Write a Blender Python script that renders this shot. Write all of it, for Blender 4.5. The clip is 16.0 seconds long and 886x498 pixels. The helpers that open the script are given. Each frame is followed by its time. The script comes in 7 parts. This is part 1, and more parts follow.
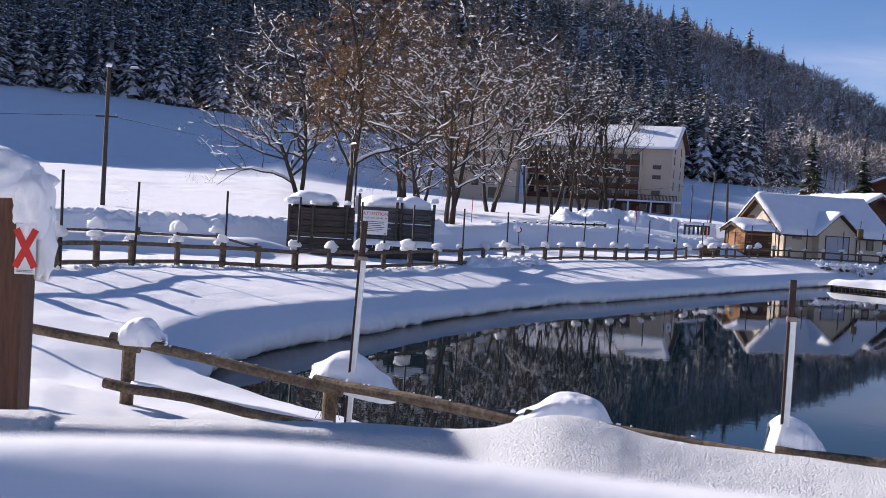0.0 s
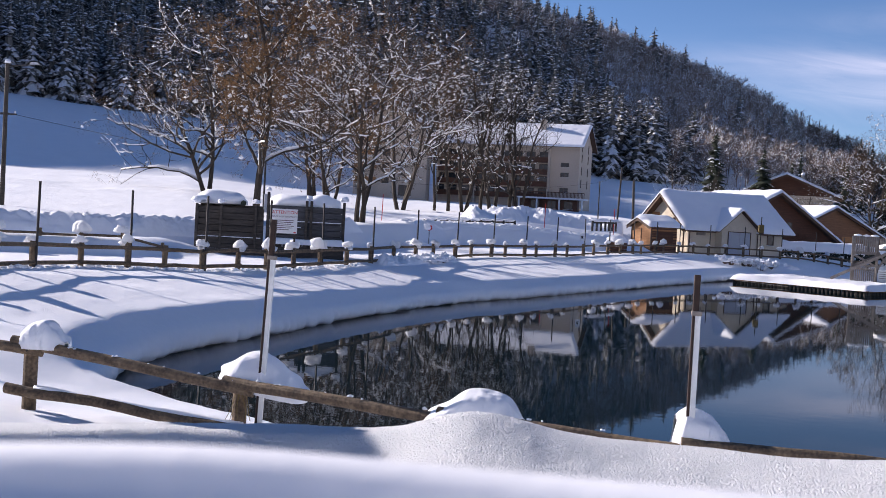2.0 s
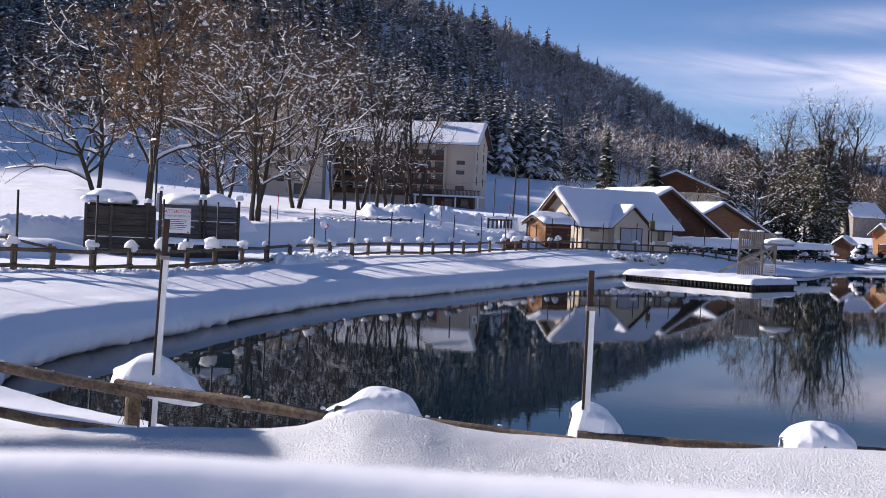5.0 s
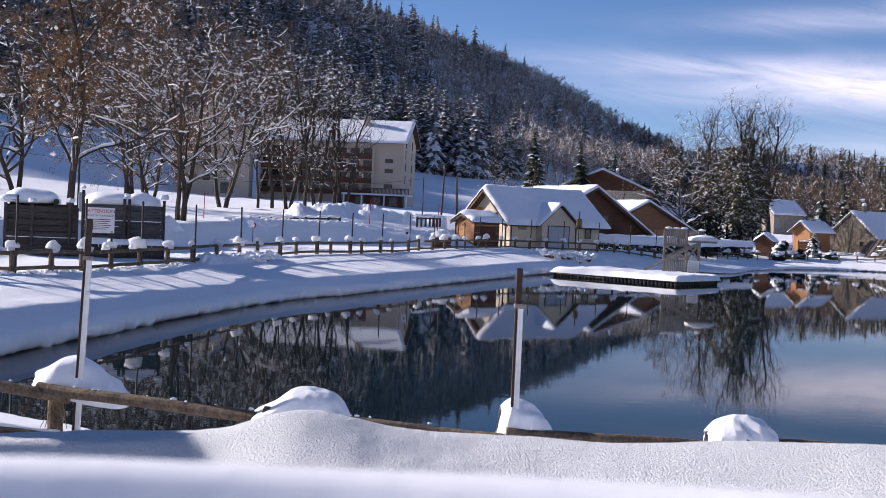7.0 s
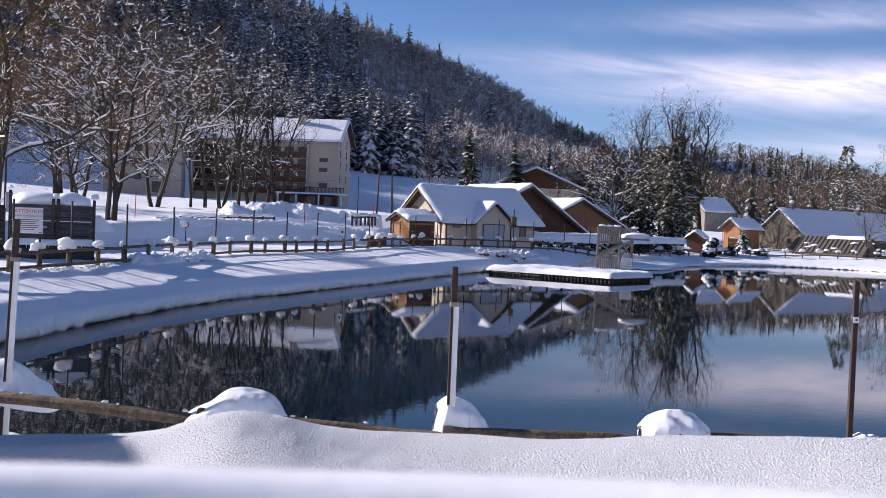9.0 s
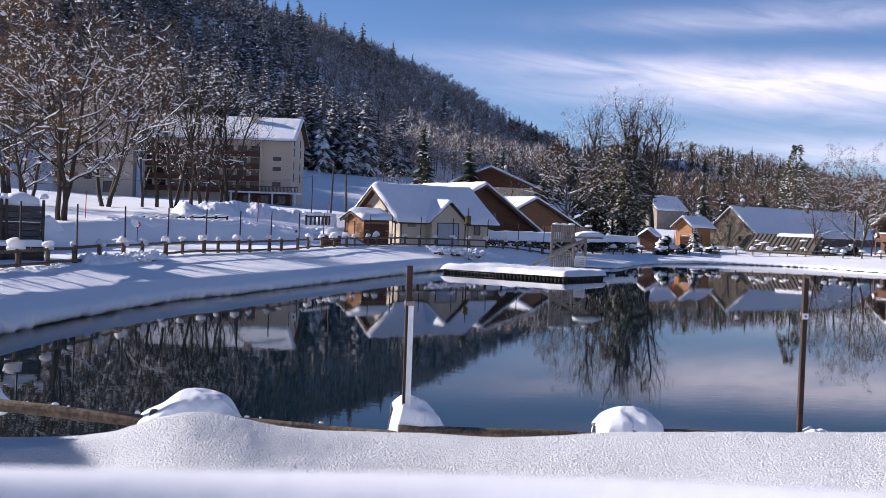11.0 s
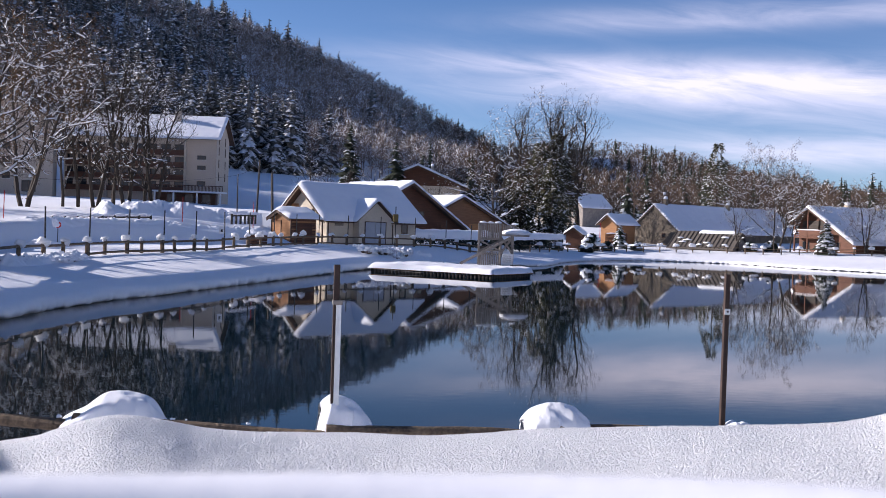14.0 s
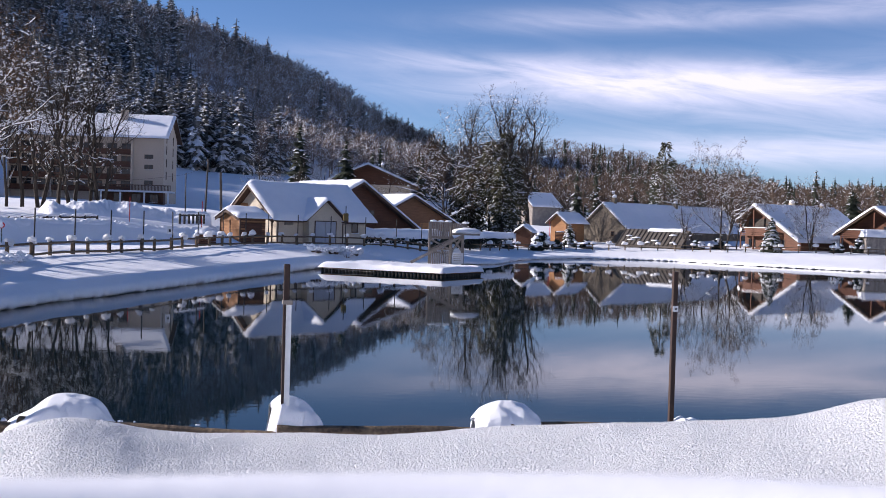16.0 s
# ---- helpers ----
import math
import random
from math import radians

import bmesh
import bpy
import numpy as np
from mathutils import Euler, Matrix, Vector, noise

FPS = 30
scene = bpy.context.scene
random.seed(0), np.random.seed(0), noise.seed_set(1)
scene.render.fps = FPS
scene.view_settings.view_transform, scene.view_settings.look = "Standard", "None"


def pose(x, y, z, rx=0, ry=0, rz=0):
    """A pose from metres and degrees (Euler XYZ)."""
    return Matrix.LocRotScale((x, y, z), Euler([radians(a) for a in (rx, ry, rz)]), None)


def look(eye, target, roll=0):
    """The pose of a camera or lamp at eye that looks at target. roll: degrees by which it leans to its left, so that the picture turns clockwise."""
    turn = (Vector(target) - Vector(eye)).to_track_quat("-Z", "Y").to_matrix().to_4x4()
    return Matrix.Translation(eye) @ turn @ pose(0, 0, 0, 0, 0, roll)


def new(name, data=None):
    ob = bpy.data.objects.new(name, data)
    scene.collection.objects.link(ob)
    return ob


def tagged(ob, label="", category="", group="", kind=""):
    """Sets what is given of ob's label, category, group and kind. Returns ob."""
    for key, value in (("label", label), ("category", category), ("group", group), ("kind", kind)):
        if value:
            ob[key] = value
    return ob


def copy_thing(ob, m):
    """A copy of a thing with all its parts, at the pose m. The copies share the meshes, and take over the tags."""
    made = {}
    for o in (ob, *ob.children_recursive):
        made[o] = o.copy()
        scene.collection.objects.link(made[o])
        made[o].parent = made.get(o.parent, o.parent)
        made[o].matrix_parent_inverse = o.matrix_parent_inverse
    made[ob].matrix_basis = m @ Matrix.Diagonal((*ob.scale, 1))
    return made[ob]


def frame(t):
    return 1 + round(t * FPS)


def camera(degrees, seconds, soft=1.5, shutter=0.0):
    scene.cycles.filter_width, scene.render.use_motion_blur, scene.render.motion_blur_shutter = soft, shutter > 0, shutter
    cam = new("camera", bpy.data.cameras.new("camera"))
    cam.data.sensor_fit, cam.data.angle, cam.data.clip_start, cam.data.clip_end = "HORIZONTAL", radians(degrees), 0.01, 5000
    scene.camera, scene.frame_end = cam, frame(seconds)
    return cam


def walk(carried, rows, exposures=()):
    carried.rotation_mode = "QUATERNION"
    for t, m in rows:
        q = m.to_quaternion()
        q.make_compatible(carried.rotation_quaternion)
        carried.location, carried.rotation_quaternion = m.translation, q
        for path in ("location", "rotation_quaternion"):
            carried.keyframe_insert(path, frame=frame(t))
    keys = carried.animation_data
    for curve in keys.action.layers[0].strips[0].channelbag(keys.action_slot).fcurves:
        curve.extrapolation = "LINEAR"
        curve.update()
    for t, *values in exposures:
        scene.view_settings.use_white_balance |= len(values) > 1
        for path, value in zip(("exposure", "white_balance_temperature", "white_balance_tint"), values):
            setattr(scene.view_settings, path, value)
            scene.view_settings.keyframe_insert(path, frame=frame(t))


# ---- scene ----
cam = camera(43.36, 16.0, soft=0.45)
EYE = 4.0
cam.data.dof.use_dof = True
cam.data.dof.focus_distance = 70.0
cam.data.dof.aperture_fstop = 13.0
# seconds, then the turn of the camera on its tripod in degrees
ROWS = [
    (0.0, 88.097, -3.435, 13.662), (0.5, 88.133, -3.351, 12.618),
    (1.0, 88.177, -3.255, 11.406), (1.5, 88.212, -3.191, 10.267),
    (2.0, 88.257, -3.116, 9.049), (2.5, 88.28, -3.058, 8.041),
    (3.0, 88.319, -2.969, 7.098), (3.5, 88.342, -2.966, 6.259),
    (4.0, 88.37, -2.883, 5.381), (6.5, 88.493, -2.6, 1.085),
    (7.0, 88.518, -2.536, 0.066), (7.5, 88.533, -2.484, -0.756),
    (8.0, 88.549, -2.4, -1.551), (8.5, 88.565, -2.356, -2.402),
    (9.0, 88.584, -2.28, -3.263), (11.5, 88.626, -2.072, -6.181),
    (12.0, 88.637, -2.023, -6.837), (12.5, 88.646, -1.981, -7.476),
    (13.0, 88.653, -1.92, -8.14), (13.5, 88.668, -1.889, -8.658),
    (14.0, 88.671, -1.849, -9.335), (14.5, 88.674, -1.81, -9.914),
    (15.0, 88.683, -1.745, -10.574), (15.5, 88.687, -1.692, -11.14),
    (16.0, 88.693, -1.654, -11.886),
]
walk(cam, [(t, pose(0, 0, EYE, rx, ry, rz)) for t, rx, ry, rz in ROWS],
     exposures=[(0.0, 0.82, 6480, 20), (16.0, 0.70, 6240, 20)])

# ---- light ----
SUN_AZ, SUN_EL = -69.0, 19.8          # degrees from +y towards +x, and above the horizon



def sky_world():
    w = bpy.data.worlds.new("winter_sky")
    scene.world = w
    w.use_nodes = True
    nt = w.node_tree
    nt.nodes.clear()
    out = nt.nodes.new("ShaderNodeOutputWorld")
    bg = nt.nodes.new("ShaderNodeBackground")
    sky = nt.nodes.new("ShaderNodeTexSky")
    sky.sky_type = "NISHITA"
    sky.sun_disc = False
    sky.sun_elevation = radians(SUN_EL)
    sky.sun_rotation = radians(SUN_AZ)
    sky.altitude = 2500
    sky.air_density = 1.0
    sky.dust_density = 0.0
    sky.ozone_density = 5.0
    bg.inputs["Strength"].default_value = 0.072
    # thin streaks of high cloud: long bands, each torn by noise
    ln = nt.links.new

    def calc(op, a, b=None, c=None):
        n = nt.nodes.new("ShaderNodeMath")
        n.operation = op
        for k, q in enumerate((a, b, c)):
            if q is None:
                continue
            if isinstance(q, (int, float)):
                n.inputs[k].default_value = q
            else:
                ln(q, n.inputs[k])
        return n.outputs[0]

    co = nt.nodes.new("ShaderNodeTexCoord")
    sep = nt.nodes.new("ShaderNodeSeparateXYZ")
    ln(co.outputs["Generated"], sep.inputs["Vector"])
    az = calc("ARCTAN2", sep.outputs["X"], sep.outputs["Y"])
    el = sep.outputs["Z"]
    com = nt.nodes.new("ShaderNodeCombineXYZ")
    ln(calc("MULTIPLY", az, 7.0), com.inputs["X"])
    ln(calc("MULTIPLY_ADD", az, 4.0, calc("MULTIPLY", el, 42.0)), com.inputs["Y"])
    nz = nt.nodes.new("ShaderNodeTexNoise")
    nz.inputs["Scale"].default_value = 1.0
    nz.inputs["Detail"].default_value = 8
    nz.inputs["Roughness"].default_value = 0.6
    nz.inputs["Distortion"].default_value = 0.9
    ln(com.outputs["Vector"], nz.inputs["Vector"])
    total = None
    # azimuth and height of the middle (radians), drop along the way, half length, half thickness, strength
    for a0, e0, k, half, thick, amp in ((0.40, 0.136, -0.03, 0.28, 0.013, 0.62), (0.33, 0.122, 0.01, 0.17, 0.012, 0.5), (0.52, 0.112, -0.06, 0.24, 0.018, 0.62),
                                        (0.48, 0.186, 0.03, 0.24, 0.011, 0.5), (0.42, 0.10, 0.0, 0.5, 0.055, 0.09), (0.55, 0.070, -0.01, 0.24, 0.014, 0.65), (0.95, 0.15, 0.0, 0.3, 0.03, 0.7)):
        da = calc("SUBTRACT", az, a0)
        along_band = calc("DIVIDE", da, half)
        across = calc("DIVIDE", calc("SUBTRACT", calc("SUBTRACT", el, e0), calc("MULTIPLY", da, k)), thick)
        r2 = calc("ADD", calc("POWER", calc("ABSOLUTE", along_band), 3.0), calc("MULTIPLY", across, across))
        g = calc("MULTIPLY", calc("EXPONENT", calc("MULTIPLY", r2, -1.0)), amp)
        total = g if total is None else calc("ADD", total, g)
    torn = nt.nodes.new("ShaderNodeMapRange")
    torn.inputs["From Min"].default_value = 0.14
    torn.inputs["From Max"].default_value = 0.72
    ln(nz.outputs["Fac"], torn.inputs["Value"])
    cover = calc("MINIMUM", calc("MULTIPLY", calc("MULTIPLY", total, torn.outputs["Result"]), 1.0), 0.85)
    mix = nt.nodes.new("ShaderNodeMix")
    mix.data_type = "RGBA"
    mix.inputs["B"].default_value = (9.6, 9.3, 10.4, 1)
    ln(cover, mix.inputs["Factor"])
    ln(sky.outputs["Color"], mix.inputs["A"])
    ln(mix.outputs["Result"], bg.inputs["Color"])
    ln(bg.outputs["Background"], out.inputs["Surface"])


sky_world()
sun = new("sun", bpy.data.lights.new("sun", "SUN"))
sun.data.energy = 5.0
sun.data.angle = radians(0.53)
sun.data.color = (1.0, 0.945, 0.86)
sa, se = radians(SUN_AZ), radians(SUN_EL)
SUN_DIR = Vector((math.sin(sa) * math.cos(se), math.cos(sa) * math.cos(se), math.sin(se)))
sun.matrix_world = look(SUN_DIR * 50, (0, 0, 0))


# ---- materials ----
def mat(name, colour, rough=0.8, second=None, grain=6.0, coarse=0.6, bump=0.3, metal=0.0, spec=0.3, stretch=(1, 1, 1),
        vary=0.0, depth=0.02, lo=0.35, hi=0.68):
    """A surface with two scales of variation: coarse patches between two colours, and a fine grain with relief."""
    m = bpy.data.materials.new(name)
    m.use_nodes = True
    nt = m.node_tree
    b = nt.nodes["Principled BSDF"]
    b.inputs["Roughness"].default_value = rough
    b.inputs["Metallic"].default_value = metal
    b.inputs["Specular IOR Level"].default_value = spec
    second = second or tuple(c * 0.72 for c in colour)
    co = nt.nodes.new("ShaderNodeTexCoord")
    mp = nt.nodes.new("ShaderNodeMapping")
    mp.inputs["Scale"].default_value = stretch
    n1 = nt.nodes.new("ShaderNodeTexNoise")
    n1.inputs["Scale"].default_value = coarse
    n1.inputs["Detail"].default_value = 5
    n2 = nt.nodes.new("ShaderNodeTexNoise")
    n2.inputs["Scale"].default_value = grain
    n2.inputs["Detail"].default_value = 6
    add = nt.nodes.new("ShaderNodeMath")
    add.operation = "MULTIPLY_ADD"
    add.inputs[1].default_value = 0.5
    half = nt.nodes.new("ShaderNodeMath")
    half.operation = "MULTIPLY"
    half.inputs[1].default_value = 0.5
    ramp = nt.nodes.new("ShaderNodeValToRGB")
    ramp.color_ramp.elements[0].position = lo
    ramp.color_ramp.elements[1].position = hi
    ramp.color_ramp.elements[0].color = (*second, 1)
    ramp.color_ramp.elements[1].color = (*colour, 1)
    bp = nt.nodes.new("ShaderNodeBump")
    bp.inputs["Strength"].default_value = bump
    bp.inputs["Distance"].default_value = depth
    ln = nt.links.new
    ln(co.outputs["Object"], mp.inputs["Vector"])
    ln(mp.outputs["Vector"], n1.inputs["Vector"])
    ln(mp.outputs["Vector"], n2.inputs["Vector"])
    ln(n2.outputs["Fac"], half.inputs[0])
    ln(n1.outputs["Fac"], add.inputs[0])
    ln(half.outputs[0], add.inputs[2])
    ln(add.outputs[0], ramp.inputs["Fac"])
    ln(n2.outputs["Fac"], bp.inputs["Height"])
    ln(bp.outputs["Normal"], b.inputs["Normal"])
    if vary:
        info = nt.nodes.new("ShaderNodeObjectInfo")
        geo = nt.nodes.new("ShaderNodeNewGeometry")
        s = nt.nodes.new("ShaderNodeMath")
        s.operation = "ADD"
        ln(info.outputs["Random"], s.inputs[0])
        ln(geo.outputs["Random Per Island"], s.inputs[1])
        mr = nt.nodes.new("ShaderNodeMapRange")
        mr.inputs["From Max"].default_value = 2.0
        mr.inputs["To Min"].default_value = 1.0 - vary
        mr.inputs["To Max"].default_value = 1.0 + vary
        hs = nt.nodes.new("ShaderNodeHueSaturation")
        ln(s.outputs[0], mr.inputs["Value"])
        ln(mr.outputs["Result"], hs.inputs["Value"])
        ln(ramp.outputs["Color"], hs.inputs["Color"])
        ln(hs.outputs["Color"], b.inputs["Base Color"])
    else:
        ln(ramp.outputs["Color"], b.inputs["Base Color"])
    return m


def plain(name, colour, rough=0.5, metal=0.0, spec=0.5):
    return mat(name, colour, rough, tuple(c * 0.85 for c in colour), 20, 2, 0.05, metal, spec)


def snow_material(name, colour, second, soft, fine, fine_depth, grain=5.0, grain_depth=0.03, lumps=0.0, detail=8):
    """Snow: broad drifts of tone, soft hollows, and a fine crystal grain."""
    m = mat(name, colour, 0.7, second, grain, 0.25, soft, spec=0.25, depth=grain_depth)
    nt = m.node_tree
    first = next(n for n in nt.nodes if n.type == "BUMP")
    b = nt.nodes["Principled BSDF"]
    co = next(n for n in nt.nodes if n.type == "TEX_COORD")
    n3 = nt.nodes.new("ShaderNodeTexNoise")
    n3.inputs["Scale"].default_value = fine
    n3.inputs["Detail"].default_value = detail
    n3.inputs["Roughness"].default_value = 0.7
    b2 = nt.nodes.new("ShaderNodeBump")
    b2.inputs["Strength"].default_value = 1.0
    b2.inputs["Distance"].default_value = fine_depth
    nt.links.new(co.outputs["Object"], n3.inputs["Vector"])
    nt.links.new(n3.outputs["Fac"], b2.inputs["Height"])
    if lumps:
        # rounded grains the size of peas
        vo = nt.nodes.new("ShaderNodeTexVoronoi")
        vo.feature = "SMOOTH_F1"
        vo.inputs["Scale"].default_value = lumps
        vo.inputs["Smoothness"].default_value = 0.35
        b3 = nt.nodes.new("ShaderNodeBump")
        b3.invert = True
        b3.inputs["Strength"].default_value = 1.0
        b3.inputs["Distance"].default_value = 0.4 / lumps
        nt.links.new(co.outputs["Object"], vo.inputs["Vector"])
        nt.links.new(vo.outputs["Distance"], b3.inputs["Height"])
        nt.links.new(first.outputs["Normal"], b3.inputs["Normal"])
        first = b3
    nt.links.new(first.outputs["Normal"], b2.inputs["Normal"])
    nt.links.new(b2.outputs["Normal"], b.inputs["Normal"])
    b.inputs["Sheen Weight"].default_value = 0.0
    return m


SNOW = snow_material("snow", (0.87, 0.88, 0.91), (0.82, 0.84, 0.88), 0.22, 90.0, 0.006, lumps=140.0)
SOFTSNOW = snow_material("smooth_snow", (0.87, 0.88, 0.91), (0.83, 0.85, 0.89), 0.1, 30.0, 0.001, 3.0, 0.01)
GRAINSNOW = snow_material("coarse_grained_snow", (0.88, 0.89, 0.91), (0.83, 0.85, 0.88), 0.8, 140.0, 0.022, 50.0, 0.018, detail=2)
CRUST = snow_material("granular_snow", (0.88, 0.89, 0.91), (0.82, 0.84, 0.88), 0.4, 60.0, 0.007, 9.0, 0.03)
ROOFSNOW = snow_material("roof_snow", (0.86, 0.87, 0.90), (0.80, 0.82, 0.87), 0.3, 14.0, 0.02, 1.5, 0.06)
def loose_snow():
    """Thin clots of snow on twigs: some of the light passes through them."""
    m = snow_material("loose_snow", (0.90, 0.91, 0.92), (0.86, 0.87, 0.90), 0.1, 30.0, 0.004)
    let_through(m, 0.42, (0.88, 0.89, 0.90))
    return m


def let_through(m, share, colour):
    """Leaves and needles pass on part of the light that falls on them from behind."""
    nt = m.node_tree
    tr = nt.nodes.new("ShaderNodeBsdfTranslucent")
    tr.inputs["Color"].default_value = (*colour, 1)
    mx = nt.nodes.new("ShaderNodeMixShader")
    mx.inputs["Fac"].default_value = share
    nt.links.new(nt.nodes["Principled BSDF"].outputs["BSDF"], mx.inputs[1])
    nt.links.new(tr.outputs["BSDF"], mx.inputs[2])
    nt.links.new(mx.outputs["Shader"], nt.nodes["Material Output"].inputs["Surface"])


TWIGSNOW = loose_snow()
RAILWOOD = mat("weathered_round_wood", (0.24, 0.17, 0.105), 0.85, (0.055, 0.04, 0.03), 26, 5, 0.9, stretch=(1, 1, 1), vary=0.15)
GREYPLANK = mat("blue_grey_planks", (0.125, 0.125, 0.132), 0.85, (0.045, 0.044, 0.046), 9, 2.0, 0.6, vary=0.3, stretch=(0.4, 0.4, 3))
DARKWOOD = mat("dark_planks", (0.092, 0.079, 0.067), 0.85, (0.030, 0.026, 0.023), 9, 2.0, 0.6, vary=0.3, stretch=(0.4, 0.4, 3))
REDWOOD = mat("brown_stained_wood", (0.13, 0.055, 0.03), 0.7, (0.06, 0.028, 0.018), 10, 1.5, 0.4, stretch=(0.5, 0.5, 5), vary=0.12)
POSTWOOD = mat("brown_glazed_post", (0.13, 0.06, 0.035), 0.65, (0.05, 0.025, 0.017), 18, 3, 0.6, stretch=(4, 4, 0.4))
CHALETWOOD = mat("red_brown_timber", (0.165, 0.068, 0.036), 0.7, (0.08, 0.034, 0.02), 10, 1.5, 0.4, stretch=(0.5, 0.5, 5), vary=0.15)
TANWOOD = mat("tan_boards", (0.27, 0.135, 0.068), 0.75, (0.15, 0.075, 0.04), 10, 1.5, 0.4, stretch=(0.5, 0.5, 5), vary=0.12)
ORANGEWOOD = mat("honey_wood", (0.42, 0.21, 0.085), 0.7, (0.26, 0.12, 0.05), 10, 1.5, 0.4, stretch=(0.5, 0.5, 6), vary=0.12)
GREYWOOD = mat("grey_boards", (0.33, 0.29, 0.25), 0.85, (0.17, 0.15, 0.135), 12, 2, 0.5, vary=0.22)
CREAM = mat("cream_render", (0.62, 0.54, 0.42), 0.9, (0.50, 0.43, 0.33), 8, 0.4, 0.25)
WHITEWALL = mat("off_white_render", (0.56, 0.465, 0.375), 0.9, (0.44, 0.365, 0.29), 4, 0.15, 0.2)
STONE = mat("stone_wall", (0.21, 0.172, 0.128), 0.9, (0.105, 0.088, 0.068), 3.2, 0.9, 0.8, depth=0.08)
DARKROOF = mat("dark_sheet_roof", (0.15, 0.128, 0.108), 0.9, (0.085, 0.073, 0.062), 5, 0.5, 0.2)
TRIM = mat("brown_trim", (0.12, 0.07, 0.045), 0.75, (0.07, 0.042, 0.03), 10, 1, 0.3)
STEEL = mat("dark_steel", (0.045, 0.04, 0.038), 0.5, (0.028, 0.025, 0.024), 25, 3, 0.15, 0.3)
RUST = mat("rusty_steel", (0.068, 0.042, 0.033), 0.75, (0.034, 0.024, 0.021), 25, 4, 0.3, 0.2)
WHITEPAINT = mat("white_reflective_strip", (0.78, 0.79, 0.78), 0.4, (0.62, 0.64, 0.63), 15, 3, 0.1)
SIGNWHITE = mat("white_sheet", (0.80, 0.80, 0.80), 0.45, (0.70, 0.71, 0.72), 12, 2, 0.05)
REDPAINT = mat("red_paint", (0.62, 0.035, 0.025), 0.5, (0.48, 0.03, 0.022), 15, 3, 0.08)
INK = plain("dark_ink", (0.10, 0.035, 0.05), 0.6)
GREYDOOR = mat("grey_steel_door", (0.40, 0.42, 0.46), 0.5, (0.33, 0.35, 0.39), 10, 1, 0.1)
SPRUCE = mat("spruce_needles", (0.068, 0.080, 0.060), 0.85, (0.026, 0.034, 0.028), 3, 0.5, 0.4, vary=0.3, spec=0.15)
FARNEEDLE = mat("frost_dusted_needles", (0.22, 0.215, 0.205), 0.9, (0.06, 0.062, 0.06), 2.2, 0.4, 0.4, vary=0.4, spec=0.1)
BARK = mat("bark", (0.066, 0.052, 0.040), 0.9, (0.03, 0.024, 0.02), 9, 2, 0.9, stretch=(1, 1, 0.3), vary=0.1)
FINEWOOD = mat("fine_branches", (0.085, 0.066, 0.050), 0.9, (0.042, 0.033, 0.026), 12, 2, 0.3, vary=0.2)
EVERGREEN = mat("evergreen_sprays", (0.105, 0.100, 0.066), 0.85, (0.045, 0.047, 0.034), 3, 0.5, 0.4, vary=0.35, spec=0.15)
TWIG = mat("brown_twigs", (0.21, 0.145, 0.102), 0.9, (0.10, 0.072, 0.055), 10, 1, 0.2, vary=0.2)
FROSTNEEDLE = mat("frosted_needles", (0.70, 0.71, 0.74), 0.85, (0.42, 0.44, 0.48), 3, 0.5, 0.4, vary=0.25, spec=0.15)
DRYLEAF = mat("dry_brown_leaves", (0.15, 0.090, 0.048), 0.85, (0.085, 0.052, 0.03), 8, 1, 0.2, vary=0.35)
FROSTWOOD = mat("frosted_wood", (0.31, 0.24, 0.20), 0.9, (0.145, 0.112, 0.095), 4, 0.4, 0.2, vary=0.3)
let_through(EVERGREEN, 0.3, (0.13, 0.125, 0.07))
let_through(SPRUCE, 0.3, (0.12, 0.13, 0.08))
let_through(DRYLEAF, 0.25, (0.20, 0.115, 0.055))
HEDGE = mat("hedge_leaves", (0.03, 0.04, 0.03), 0.8, (0.014, 0.018, 0.014), 12, 2, 0.5, vary=0.3)
STRAW = mat("straw_box", (0.20, 0.14, 0.045), 0.6)


def glass_dark():
    m = plain("dark_window_glass", (0.02, 0.024, 0.03), 0.06)
    return m


PANE = glass_dark()


def water_material():
    m = bpy.data.materials.new("pond_water")
    m.use_nodes = True
    nt = m.node_tree
    b = nt.nodes["Principled BSDF"]
    b.inputs["Base Color"].default_value = (0.003, 0.010, 0.015, 1)
    b.inputs["Roughness"].default_value = 0.012
    b.inputs["IOR"].default_value = 1.333
    b.inputs["Specular IOR Level"].default_value = 0.17
    co = nt.nodes.new("ShaderNodeTexCoord")
    mp = nt.nodes.new("ShaderNodeMapping")
    mp.inputs["Scale"].default_value = (1.0, 2.2, 1.0)
    n = nt.nodes.new("ShaderNodeTexNoise")
    n.inputs["Scale"].default_value = 1.6
    n.inputs["Detail"].default_value = 3
    bp = nt.nodes.new("ShaderNodeBump")
    bp.inputs["Strength"].default_value = 0.03
    bp.inputs["Distance"].default_value = 0.02
    ln = nt.links.new
    ln(co.outputs["Object"], mp.inputs["Vector"])
    ln(mp.outputs["Vector"], n.inputs["Vector"])
    ln(n.outputs["Fac"], bp.inputs["Height"])
    ln(bp.outputs["Normal"], b.inputs["Normal"])
    return m


WATER = water_material()


